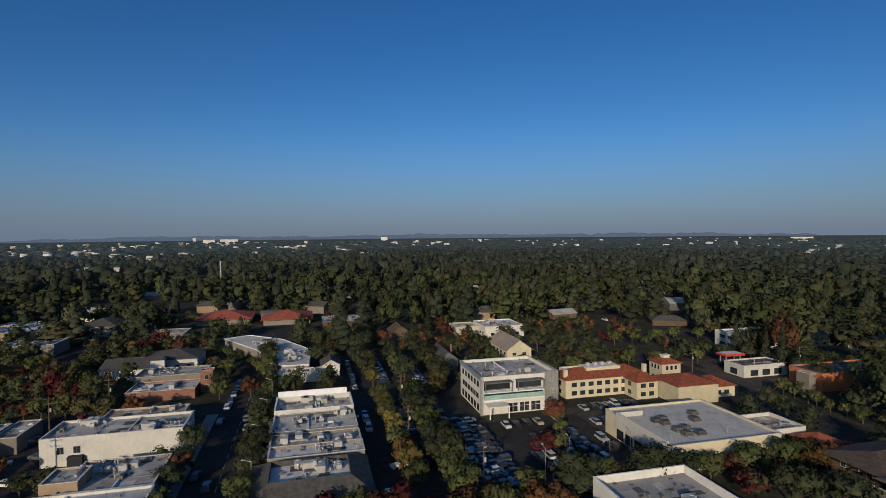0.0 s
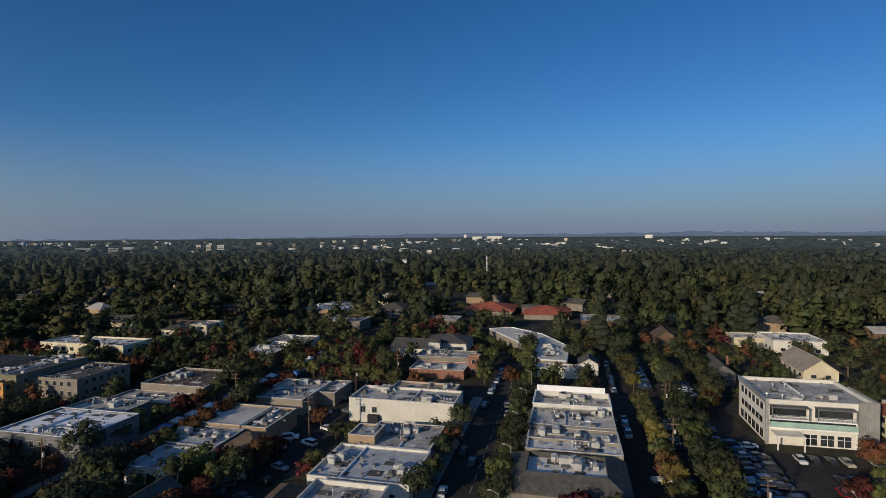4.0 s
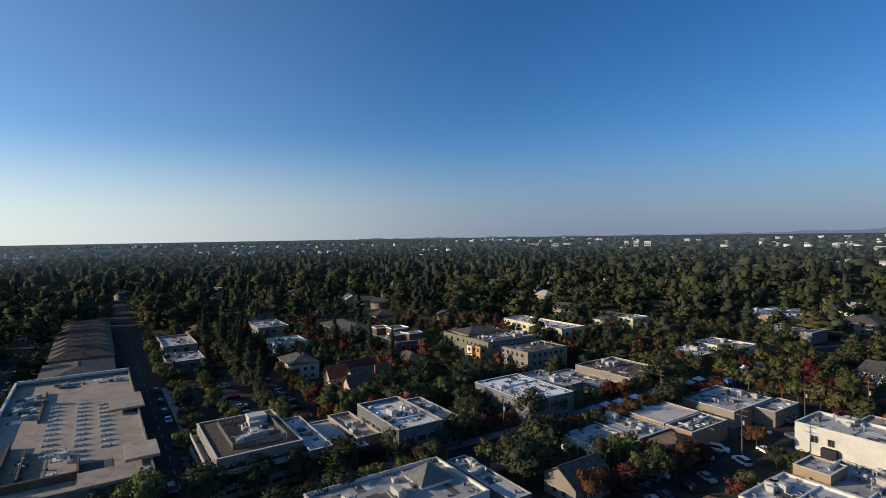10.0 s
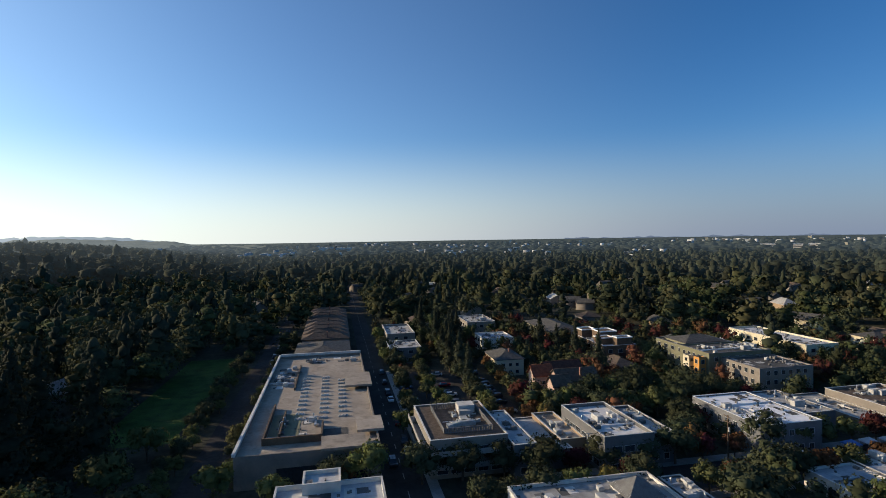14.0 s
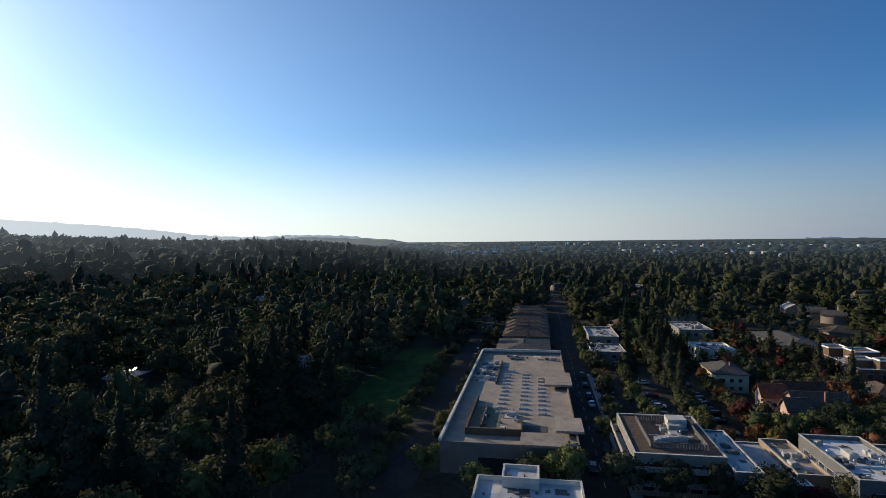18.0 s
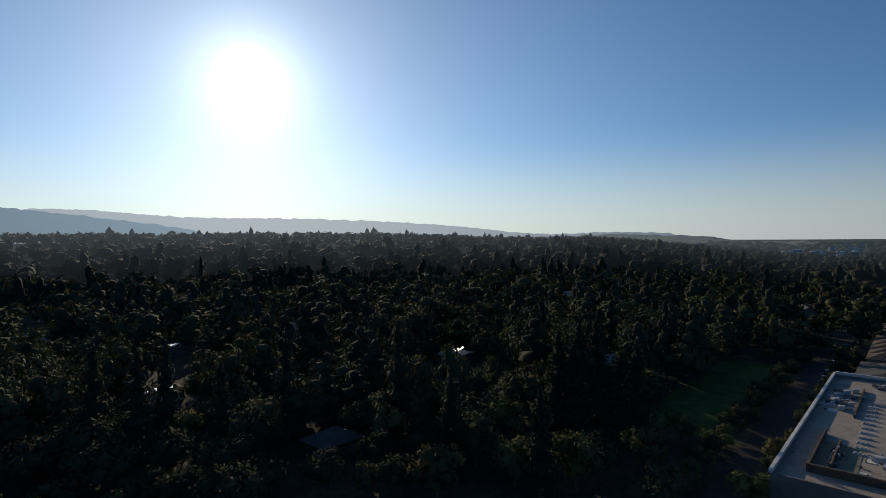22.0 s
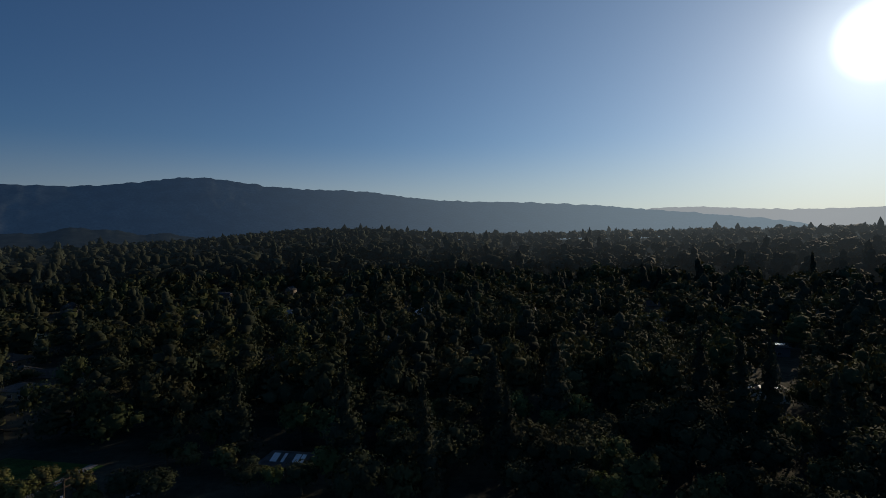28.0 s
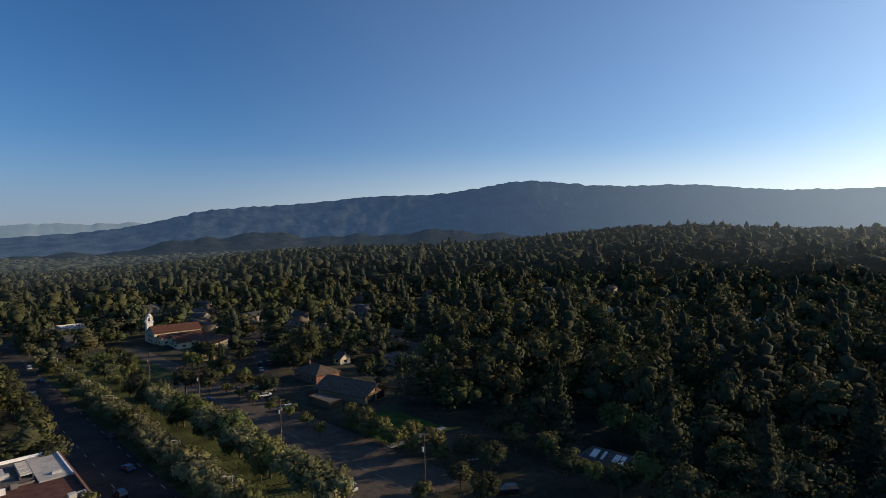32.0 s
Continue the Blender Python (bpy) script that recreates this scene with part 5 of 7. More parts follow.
part("belfry", boxes((-1.6, -0.9, -1.6, -0.9, 11.7, 14.2), (0.9, 1.6, -1.6, -0.9, 11.7, 14.2), (-1.6, -0.9, 0.9, 1.6, 11.7, 14.2), (0.9, 1.6, 0.9, 1.6, 11.7, 14.2), (-1.6, 1.6, -1.6, 1.6, 14.2, 14.8)), M["white"], bel)
part("cornice", boxes((-2.1, 2.1, -2.1, 2.1, 11.4, 11.7)), M["trim"], bel)
dome_bm = bmesh.new()
bmesh.ops.create_uvsphere(dome_bm, u_segments=16, v_segments=8, radius=1.5, matrix=Matrix.Translation((0, 0, 14.8)) @ Matrix.Diagonal((1, 1, 1.1, 1)))
part("dome", dome_bm, M["white"], bel)
pitched("low cream church aisle with a brown tile roof", 329.5, 336.6, -126, -103, 4.2, 5.6, "cream", "tile_brown", False, name="church_hall")
pitched("low cream church hall with a brown tile roof", 313, 327, -127, -106, 3.8, 5.8, "cream", "tile_brown", False, name="church_hall")
pitched("cream gabled bay of the church hall", 310, 316.5, -112, -105, 3.6, 5.4, "cream", "tile_brown", False, name="church_hall")
flat("low white building beyond the church lawn", 424, 442, -86, -72, 4.6, "white", "roof_white", 0.4, units=3, win="row")
porch = pitched("low clinic with a dark shingle roof and a tan timber gable", 150.5, 173.5, -120.8, -109.2, 3.3, 6.2, "tan", "shingle_brown", False, False, 1.4, name="clinic", turn=0.19)
flat("low pale canopy wing of the clinic", 154, 167, -105.2, -100, 2.4, "brown", "roof_dark", 0.1, units=0, name="clinic_canopy", cap="brown")
part("glazing", boxes((-11.58, -11.52, -4.4, -0.4, 0.2, 2.6), (-11.58, -11.52, 0.4, 4.4, 0.2, 2.6)), M["glass"], porch, "dark entrance glazing")
part("tie_beam", boxes((-11.8, -11.52, -5.7, 5.7, 2.9, 3.3), (-11.8, -11.52, -0.2, 0.2, 3.3, 5.7)), M["wood"], porch, "brown timber tie beam")
pitched("low cream church office with a brown tile roof", 290, 311, -134, -117, 3.8, 5.6, "cream", "tile_brown", False, name="church_hall")
pitched("small tan house with a steep dark gable by the church", 267, 273.5, -108, -102, 3.0, 5.6, "tan", "shingle", False)
pitched("small cream gabled house at the edge of the woods", 208, 213.5, -147, -141.5, 3.0, 5.2, "cream", "shingle", False)
pitched("low tan house with a dark flat eave", 184, 198, -168, -157, 3.4, 5.0, "tan", "shingle")
pitched("low house with a long white eave behind trees", 305, 327, -188, -177, 3.6, 5.4, "white", "shingle", False)
pitched("tan house under tall trees", 239, 253, -209, -198, 3.6, 5.8, "tan", "shingle_brown")
side_bm = bmesh.new()
prism(side_bm, [(188, -91), (330, -156), (326, -164), (183, -100)], -0.3, 0.045)
tagged(new("road_side_street", mesh_of("road_side_street", side_bm, M["asphalt"])), "narrow asphalt side street into the suburb", "road", kind="structure")
KEEP_CLEAR.extend((186 + 11 * k - 7, 186 + 11 * k + 7, -96 - 5 * k - 5.5, -96 - 5 * k + 5.5) for k in range(14))
KEEP_CLEAR.extend((151 - 0.47 * k - 5, 151 - 0.47 * k + 5, -116 - 0.88 * k - 5, -116 - 0.88 * k + 5) for k in range(4, 40, 7))
pitched("low brown house with a brick chimney", 186, 203, -126, -115, 3.6, 6.0, "brick", "shingle_brown", chimney=True)
flat("corner shop with a red tile edge and roof plant", 126, 161, -26, -7, 6, "brick", "tile_brown", 0.5, units=0, cap="brick")
shop2 = root("roof_plant", 146, -18, 5.3, "grey roof plant in a dark steel frame", "roof plant")
part("pale_deck", boxes((-4, 14.2, -7.4, -1.5, 0.2, 0.5)), M["roof_grey"], shop2, "weathered pale roof deck")
part("dark_deck", boxes((-0.5, 14.2, -1.3, 7.5, 0.2, 0.36)), M["roof_dark"], shop2, "dark felt deck")
part("edge_curb", boxes((14.2, 14.5, -7.4, 7.5, 0.2, 1.1), (-4, 14.2, -7.7, -7.4, 0.2, 0.8)), M["trim"], shop2, "white roof curb")
rack = part("rack", boxes((0.4, 10.4, -1.2, -1.05, 0.36, 1.3), (0.4, 10.4, 1.05, 1.2, 0.36, 1.3)), M["dark"], shop2, "dark steel rack")
for k in range(7):
    part("louvre", boxes((0.7 + 1.45 * k, 1.35 + 1.45 * k, -1.05, 1.05, 1.05, 1.4)), M["unit"], rack)
part("duct", boxes((3.2, 4.4, 2.6, 4.4, 0.36, 1.3), (5, 9.5, 3.2, 4.0, 0.36, 1.0), (-1.5, -0.7, -6.0, -4.2, 0.2, 1.0)), M["unit"], shop2)
part("white_wall", boxes((-5.6, -5.2, 4.2, 8.0, 0.2, 1.5)), M["trim"], shop2, "low white screen wall")
part("pipe_run", boxes((-2.6, -2.3, -1.0, 7.0, 0.2, 0.6), (-3.6, -2.9, 2.0, 3.2, 0.2, 1.2), (-3.4, -2.8, 4.4, 5.2, 0.2, 0.9)), M["unit_dark"], shop2, "dark roof pipes and vents")
part("cabinet", boxes((-18.6, -17.2, -5.6, -4.2, 0.2, 1.3)), M["unit"], shop2, "pale metal roof cabinet")
part("curb_frame", boxes((-18.8, -18.6, -7.4, -6.0, 0.2, 0.9), (-16.8, -16.6, -7.4, -6.0, 0.2, 0.9), (-18.6, -16.8, -7.4, -7.2, 0.2, 0.9)), M["steel"], shop2)
metal = pitched("low house with a pale metal roof in the trees", 56, 68, -122, -114, 3.2, 4.6, "brown", "shingle")
for q, wide in ((-4.4, 0.5), (-2.9, 0.7), (0.3, 0.35), (2.6, 0.8)):
    bar = boxes((-wide, wide, -1.7, 1.2, 0, 0.1))
    bmesh.ops.rotate(bar, verts=bar.verts, cent=(0, 0, 0), matrix=Matrix.Rotation(radians(-19), 3, "X"))
    part("roof_panel", bar, M["roof_white"], metal, "pale ribbed roof panel", at=(q, 2.1, 4.13))
pitched("house with a long pale eave in the woods", 78, 97, -385, -374, 4, 6.5, "white", "roof_white")

# ---- suburban houses among the trees ----
sub_rng = random.Random(31)
made = 0
while made < 140:
    az = sub_rng.choice((sub_rng.uniform(-40, 100), sub_rng.uniform(195, 262), sub_rng.uniform(100, 195))) if made % 3 else sub_rng.uniform(-40, 60)
    d = 230 + 620 * sub_rng.random() ** 1.3
    x, y = -math.sin(radians(az)) * d, math.cos(radians(az)) * d
    if -215 < x < 215 and 0 < y < 262 or (d > 480 and 100 < az < 262) or (d < 470 and 236 < az < 264):
        continue
    if any(x0 - 14 < x < x1 + 14 and min(y0, y1) - 14 < y < max(y0, y1) + 14 for x0, x1, y0, y1 in FOOT + KEEP_CLEAR):
        continue
    made += 1
    w, dd = sub_rng.uniform(12, 20), sub_rng.uniform(9, 13)
    tall = made % 2 == 0
    pitched(sub_rng.choice(("suburban house with a dark shingle roof", "single-storey family house under trees")), x - w / 2, x + w / 2, y - dd / 2, y + dd / 2, 5.4 if tall else 3.2, (8.0 if tall else 5.4) + sub_rng.uniform(0, 1),
            sub_rng.choice(("cream", "beige", "beige", "tan", "grey", "brown")), sub_rng.choice(("shingle", "shingle", "shingle_brown", "roof_grey", "shingle_brown", "roof_grey")), sub_rng.random() < 0.5,
            win=False, base=land1(x, y), turn=sub_rng.uniform(-0.5, 0.5), group="suburban houses")
    # an open yard on the side of the view
    KEEP_CLEAR.append((x - w / 2 + x / d * 4 - 1, x + w / 2 - x / d * 4 + 1, y - dd / 2 - y / d * 4 - 1, y + dd / 2 - y / d * 4 + 1))
    if tall:
        for k in (12, 20, 28):
            KEEP_CLEAR.append((x - x / d * k - 6, x - x / d * k + 6, y - y / d * k - 6, y - y / d * k + 6))


# ---- the many far houses that show as specks between crowns ----
def far_houses(count, seed):
    """Gabled houses as two joined meshes, walls and roofs, with a glade before each."""
    rng = np.random.default_rng(seed)
    WV, WT, RV, RT = [], [], [], []
    wall_faces = np.array([(0, 1, 5), (0, 5, 4), (1, 2, 6), (1, 6, 5), (2, 3, 7), (2, 7, 6), (3, 0, 4), (3, 4, 7), (5, 6, 9), (7, 4, 8)])
    roof_faces = np.array([(0, 1, 5), (0, 5, 4), (2, 3, 4), (2, 4, 5), (1, 0, 6), (3, 2, 7), (1, 6, 7), (1, 7, 2)])
    for k in range(count):
        az = math.radians(rng.uniform(-42, 95) if k % 4 else rng.uniform(205, 262))
        d = 360 + (900 if k % 4 else 200) * rng.random() ** 0.9
        x, y = -math.sin(az) * d, math.cos(az) * d
        z, turn = land1(x, y), rng.uniform(0, math.pi)
        w, dp, e, h = rng.uniform(4.5, 8), rng.uniform(3.5, 5), rng.uniform(4, 6), rng.uniform(6.5, 8.5)
        c, s = math.cos(turn), math.sin(turn)
        P = lambda q: np.array([(x + c * a - s * b, y + s * a + c * b, z + g) for a, b, g in q])
        WT.append(wall_faces + 10 * k), RT.append(roof_faces + 8 * k)
        WV.append(P([(-w, -dp, -2), (w, -dp, -2), (w, dp, -2), (-w, dp, -2), (-w, -dp, e), (w, -dp, e), (w, dp, e), (-w, dp, e), (-w, 0, h - 0.2), (w, 0, h - 0.2)]))
        o = 0.5
        RV.append(P([(-w - o, -dp - o, e - 0.2), (w + o, -dp - o, e - 0.2), (w + o, dp + o, e - 0.2), (-w - o, dp + o, e - 0.2), (-w - o, 0, h), (w + o, 0, h), (-w - o, -dp - o, e - 0.5), (w + o, dp + o, e - 0.5)]))
        for q in (0, 10, 20, 30):
            g = 7 if d < 760 else 10
            KEEP_CLEAR.append((x - x / d * q - g, x - x / d * q + g, y - y / d * q - g, y - y / d * q + g))
    tagged(new("distant_house_walls", mesh_np("distant_house_walls", np.concatenate(WV), np.concatenate(WT), M["beige"])), "pale walls of far houses among trees", "houses", kind="stuff")
    tagged(new("distant_house_roofs", mesh_np("distant_house_roofs", np.concatenate(RV), np.concatenate(RT), M["shingle"])), "grey gabled roofs of far houses among trees", "houses", kind="stuff")


far_houses(180, 61)

# ---- trees ----
ICO_V, ICO_T = None, None
_b = bmesh.new()
bmesh.ops.create_icosphere(_b, subdivisions=1, radius=1.0)
ICO_V = np.array([v.co[:] for v in _b.verts])
ICO_T = np.array([[v.index for v in f.verts] for f in _b.faces])
_b.free()


def cloud(rng, lobes, n, size, core=0.86):
    """Leaf clumps close over the skins of ellipsoid lobes, round knobbly dark cores. Returns points, triangles, normals."""
    lobes = np.array(lobes, dtype=float)
    area = lobes[:, 3] * lobes[:, 5]
    pick = rng.choice(len(lobes), n, p=area / area.sum())
    d = rng.normal(size=(n, 3))
    d[:, 2] += 0.3
    d /= np.linalg.norm(d, axis=1)[:, None]
    L = lobes[pick]
    pos = L[:, :3] + d * L[:, 3:] * rng.uniform(0.8, 1.16, (n, 1))
    nor = d + rng.normal(scale=0.42, size=(n, 3))
    nor /= np.linalg.norm(nor, axis=1)[:, None]
    a = np.cross(nor, rng.normal(size=(n, 3)))
    a /= np.linalg.norm(a, axis=1)[:, None]
    b = np.cross(nor, a)
    s = size * rng.uniform(0.5, 1.3, (n, 1))
    bend = nor * s * 0.3
    V = np.stack([pos + a * s, pos - a * s * 0.55 + b * s * 0.85 - bend, pos - a * s * 0.55 - b * s * 0.85 - bend], 1).reshape(-1, 3)
    soft = d * 0.75 + nor * 0.2 + np.array([0, 0, 0.6])
    N = np.repeat(soft / np.linalg.norm(soft, axis=1)[:, None], 3, axis=0)
    T = np.arange(n)[:, None] * 3 + np.array([0, 1, 2])
    for q in lobes:
        cv = ICO_V * (q[3:] * core) * rng.uniform(0.68, 1.2, (len(ICO_V), 1)) + q[:3]
        T = np.concatenate([T, ICO_T + len(V)])
        V = np.concatenate([V, cv])
        up = ICO_V + np.array([0, 0, 0.6])
        N = np.concatenate([N, up / np.linalg.norm(up, axis=1)[:, None]])
    return V, T, N


def broad_lobes(rng, h, w, n):
    """Lobes of a rounded crown between a quarter and the full height."""
    z0 = h * 0.14
    zc, rz = (h + z0) / 2, (h - z0) / 2
    out = [(0, 0, zc, w * 0.30, w * 0.30, rz * 0.72)]
    for k in range(n):
        a = k * 2.4 + rng.uniform(-0.4, 0.4)
        e = rng.uniform(-0.55, 0.85)
        q = math.sqrt(max(0.05, 1 - e * e))
        r = w * rng.uniform(0.15, 0.24)
        out.append((math.cos(a) * q * (w / 2 - r), math.sin(a) * q * (w / 2 - r), zc + e * (rz - r * 0.8), r, r, r * rng.uniform(0.75, 1.0)))
    return out


def tall_lobes(rng, h, w, n):
    """An upright, uneven crown: lumps stacked and shifted round a leaning axis."""
    lean = rng.uniform(-0.12, 0.12, 2) * w
    out = []
    for k in range(n + 1):
        f = (k + 0.4) / (n + 1)
        r = w * (0.2 + 0.2 * math.sin(math.pi * min(1.0, f * 0.75 + 0.2))) * rng.uniform(0.8, 1.15)
        a, q = rng.uniform(0, math.tau), w * rng.uniform(0.05, 0.24) * (1 - f * 0.6)
        out.append((math.cos(a) * q + lean[0] * f, math.sin(a) * q + lean[1] * f, h * (0.16 + 0.74 * f), r, r * rng.uniform(0.8, 1.2), h * rng.uniform(0.75, 1.1) / (n + 1) * 0.95))
    return out


def cone_lobes(rng, h, w, n):
    """Drooping tiers of a conifer, wide below and pointed above."""
    out = []
    for k in range(n):
        f = (k + 0.3) / n
        r = w / 2 * (1 - f) ** 0.8 + 0.25
        z = h * (0.12 + 0.86 * f)
        a = k * 2.4
        out.append((math.cos(a) * r * 0.25, math.sin(a) * r * 0.25, z, r * rng.uniform(0.7, 1.0), r * rng.uniform(0.7, 1.0), h / n * 1.25))
    return out


def column_lobes(rng, h, w, n):
    return [(rng.uniform(-0.1, 0.1) * w, rng.uniform(-0.1, 0.1) * w, h * (0.12 + 0.8 * k / (n - 1)), w / 2 * (0.95 - 0.5 * abs(k / (n - 1) - 0.4)), w / 2 * 0.8, h / n * 0.8) for k in range(n)]


PROTO = {}


def tree_proto(kind, look_, label, h, w, lobes_of, n_lobes, n_leaf, size, material, seed, category="tree"):
    """A tree that can be copied: tapered trunk, limbs, crown of leaf clumps."""
    rng = np.random.default_rng(seed)
    t = root(kind, 0, 0, -500, label, category)
    lobes = lobes_of(rng, h, w, n_lobes)
    bm = bmesh.new()
    r = 0.028 * h
    tube(bm, (0, 0, -0.4), (0.05 * w * 0.3, 0, h * 0.3), r, r * 0.75)
    tube(bm, (0.05 * w * 0.3, 0, h * 0.3), (0, 0, h * 0.8), r * 0.75, r * 0.25, 6)
    if lobes_of is broad_lobes:
        for q in lobes[1:6]:
            tube(bm, (0, 0, h * 0.28), (q[0] * 0.8, q[1] * 0.8, q[2]), r * 0.45, r * 0.12, 5)
    part("trunk", bm, M["bark"], t)
    V, T, N = cloud(rng, lobes, n_leaf, size * 0.8, 0.66)
    part("crown", mesh_np("crown", V, T, M[material], N), None, t)
    PROTO.setdefault(look_, []).append((t, h, w))


for s in range(2):
    tree_proto("plane_tree", "green", "green broad-leaved tree with a rounded crown", 9, 8.5, broad_lobes, 11, 850, 0.42, "leaf_green", 10 + s)
    tree_proto("oak_tree", "dark", "dark green evergreen oak with a dense crown", 11, 10.5, broad_lobes, 13, 1120, 0.42, "leaf_dark", 20 + s)
    tree_proto("ash_tree", "olive", "olive-green tree turning in autumn", 8.5, 8, broad_lobes, 10, 850, 0.42, "leaf_olive", 30 + s)
tree_proto("ginkgo_tree", "yellow", "yellowing autumn street tree", 8.5, 7, broad_lobes, 10, 800, 0.4, "leaf_yellow", 40)
tree_proto("pear_tree", "orange", "orange-brown autumn street tree", 7.5, 7, broad_lobes, 10, 900, 0.4, "leaf_orange", 50)
tree_proto("maple_tree", "red", "deep red autumn maple", 7, 6.5, broad_lobes, 9, 900, 0.4, "leaf_red", 60)
tree_proto("olive_tree", "silver", "silvery grey-green olive tree with an airy crown", 7.5, 8, broad_lobes, 11, 1000, 0.4, "leaf_silver", 70)
tree_proto("conifer", "conifer", "tall dark conifer with drooping tiers", 20, 8, cone_lobes, 11, 1000, 0.52, "needle", 80)
tree_proto("conifer", "conifer", "dark redwood with a pointed top", 24, 9, cone_lobes, 13, 1100, 0.58, "needle", 81)
tree_proto("redwood", "redwood", "very tall dark redwood with a broad soft crown", 29, 12.5, cone_lobes, 15, 1500, 0.62, "needle", 83)
tree_proto("cypress", "cypress", "narrow dark cypress column", 13, 3.2, column_lobes, 7, 700, 0.34, "leaf_dark", 82)
tree_proto("bush", "bush", "rounded green garden shrub", 3, 4, broad_lobes, 7, 500, 0.3, "leaf_green", 90, "shrub")

tree_rng = random.Random(77)
TREES = []                           # x, y, crown radius of every single tree


def tree(kind, x, y, scale=1.0, z=None):
    src, h, w = tree_rng.choice(PROTO[kind])
    s = scale * tree_rng.uniform(0.88, 1.12)
    ob = copy_thing(src, pose(x, y, land1(x, y) if z is None else z, 0, 0, tree_rng.uniform(0, 360)))
    ob.scale = (s, s, s * tree_rng.uniform(0.92, 1.08))
    TREES.append((x, y, w * s / 2))
    return ob


def row(kinds, x0, y0, x1, y1, n, scale=1.0, jitter=0.7):
    for k in range(n):
        f = (k + 0.5) / n
        tree(tree_rng.choice(kinds), x0 + (x1 - x0) * f + tree_rng.uniform(-jitter, jitter), y0 + (y1 - y0) * f + tree_rng.uniform(-jitter, jitter), scale)


# street rows
row(("green", "dark", "olive"), -13.5, 100, -14, 176, 10, 0.85)
row(("dark", "green"), -29.5, 98, -29.5, 150, 5, 0.75)
row(("green", "olive", "dark"), -14, 186, -18, 250, 9, 0.9)
row(("green", "dark"), -30, 186, -32, 236, 5, 0.8)
row(("yellow", "orange", "yellow", "olive"), 21.5, 108, 21, 174, 10, 0.9)
row(("green", "olive", "green", "dark"), 30, 100, 31, 176, 13, 1.0)
row(("orange", "red", "olive", "orange"), 14, 90, 48, 94, 8, 0.95)
row(("green", "olive", "red"), 4, 97, 46, 99, 6, 0.9)
row(("orange", "olive"), 39, 172, 46, 186, 4, 0.9)
row(("green", "olive", "dark"), 50, 99, 78, 97, 6, 0.95)
row(("green", "olive", "red", "green"), 80, 99, 112, 98, 8, 0.85)
row(("red", "orange", "red"), 108, 96, 128, 95, 5, 0.95)
row(("olive", "green"), 58, 117, 72, 146, 3, 0.6)
row(("olive", "green", "dark"), 152, 115, 155, 148, 7, 0.6)
row(("dark", "conifer"), 176, 146, 182, 200, 6, 0.8)
row(("green", "yellow", "olive"), 128, 80, 150, 95, 6, 0.9)
row(("orange", "red", "olive"), -74, 80, -70, 120, 8, 0.9)
row(("red", "orange", "dark", "olive", "dark"), -98, 72, -97.5, 175, 14, 1.0)
row(("orange", "dark", "red", "olive", "dark"), -113.5, 40, -113.5, 175, 16, 1.0)
row(("red", "orange", "olive"), -58, 180, -110, 190, 9, 0.95)
row(("olive", "red", "green", "yellow"), -64, 195, -100, 215, 8, 0.95)
row(("green", "yellow", "red"), -108, 188, -108, 260, 8, 0.9)
row(("red", "red", "orange"), -160, 92, -186, 100, 5, 1.0)
row(("dark", "green", "olive"), -116, 14, -116, 50, 4, 0.9)
row(("green", "dark", "yellow"), -102, 24, -101, 66, 6, 0.8)
row(("dark", "olive"), -225, 22.5, -120, 21.5, 9, 0.7)
row(("green", "dark", "olive"), -260, 50, -212, 46, 6, 0.9)
row(("dark", "olive", "orange", "green"), -137, 83, -152, 98, 6, 0.9, 2)
row(("dark", "olive", "green"), -152, 62, -164, 100, 7, 0.95, 2.5)
row(("olive", "dark"), -118, 83, -136, 97, 6, 0.85, 2)
row(("green", "olive", "yellow", "dark"), 21, 190, 20, 234, 6, 0.9, 1)
row(("green", "dark", "olive"), 33, 190, 34, 234, 6, 0.95, 1)
row(("green", "olive", "dark"), 46, 188, 47, 238, 6, 0.95, 1)
row(("orange", "olive", "red"), -150, 58, -215, 60, 8, 0.8)
row(("dark", "green", "olive", "conifer"), -150, 45, -214, 46, 9, 0.8, 2)
row(("dark", "olive", "green"), -150, 31, -214, 31, 8, 0.7, 2)
row(("conifer", "dark", "conifer"), -226, 44, -262, 58, 7, 0.85, 3)
row(("dark", "olive", "orange", "green"), -147, 14, -147, 60, 5, 0.8, 1.5)
row(("olive", "dark", "dark", "green"), -300, -40.5, -108, -40, 26, 0.6, 1.5)
row(("olive", "dark", "green"), -300, -25.2, -120, -25.2, 14, 0.6)
row(("dark", "olive", "green"), -290, -38, -112, -37.5, 12, 0.55, 1.2)
row(("green", "dark", "olive"), -300, 21.5, -226, 21.5, 6, 0.85, 1)
row(("dark", "conifer", "green"), -306, 46, -240, 50, 8, 0.9, 4)
row(("redwood", "redwood", "dark"), -172, -82, -118, -66, 9, 1.08, 6)
row(("redwood", "dark", "conifer"), -66, -142, -30, -150, 6, 1.1, 6)
row(("silver", "silver", "olive", "silver"), 100, -46, 262, -46.4, 34, 1.02, 1.0)
row(("silver", "silver", "silver", "green"), 92, -61.2, 206, -60.6, 19, 1.22, 1.2)
row(("olive", "green", "dark"), 212, -62, 300, -64, 6, 0.9, 3)
row(("olive", "green", "bush"), 128, -85, 206, -86, 7, 0.55, 1.5)
row(("dark", "green"), 52, -108, 68, -105, 3, 0.8, 1)
row(("green", "olive", "dark"), 110, -58, 320, -57.4, 12, 0.7, 1)
row(("olive", "dark", "green", "dark"), 158, -26, 330, -25, 18, 0.95, 1.5)
row(("silver", "olive"), 268, -46, 400, -47, 9, 0.9, 1.5)
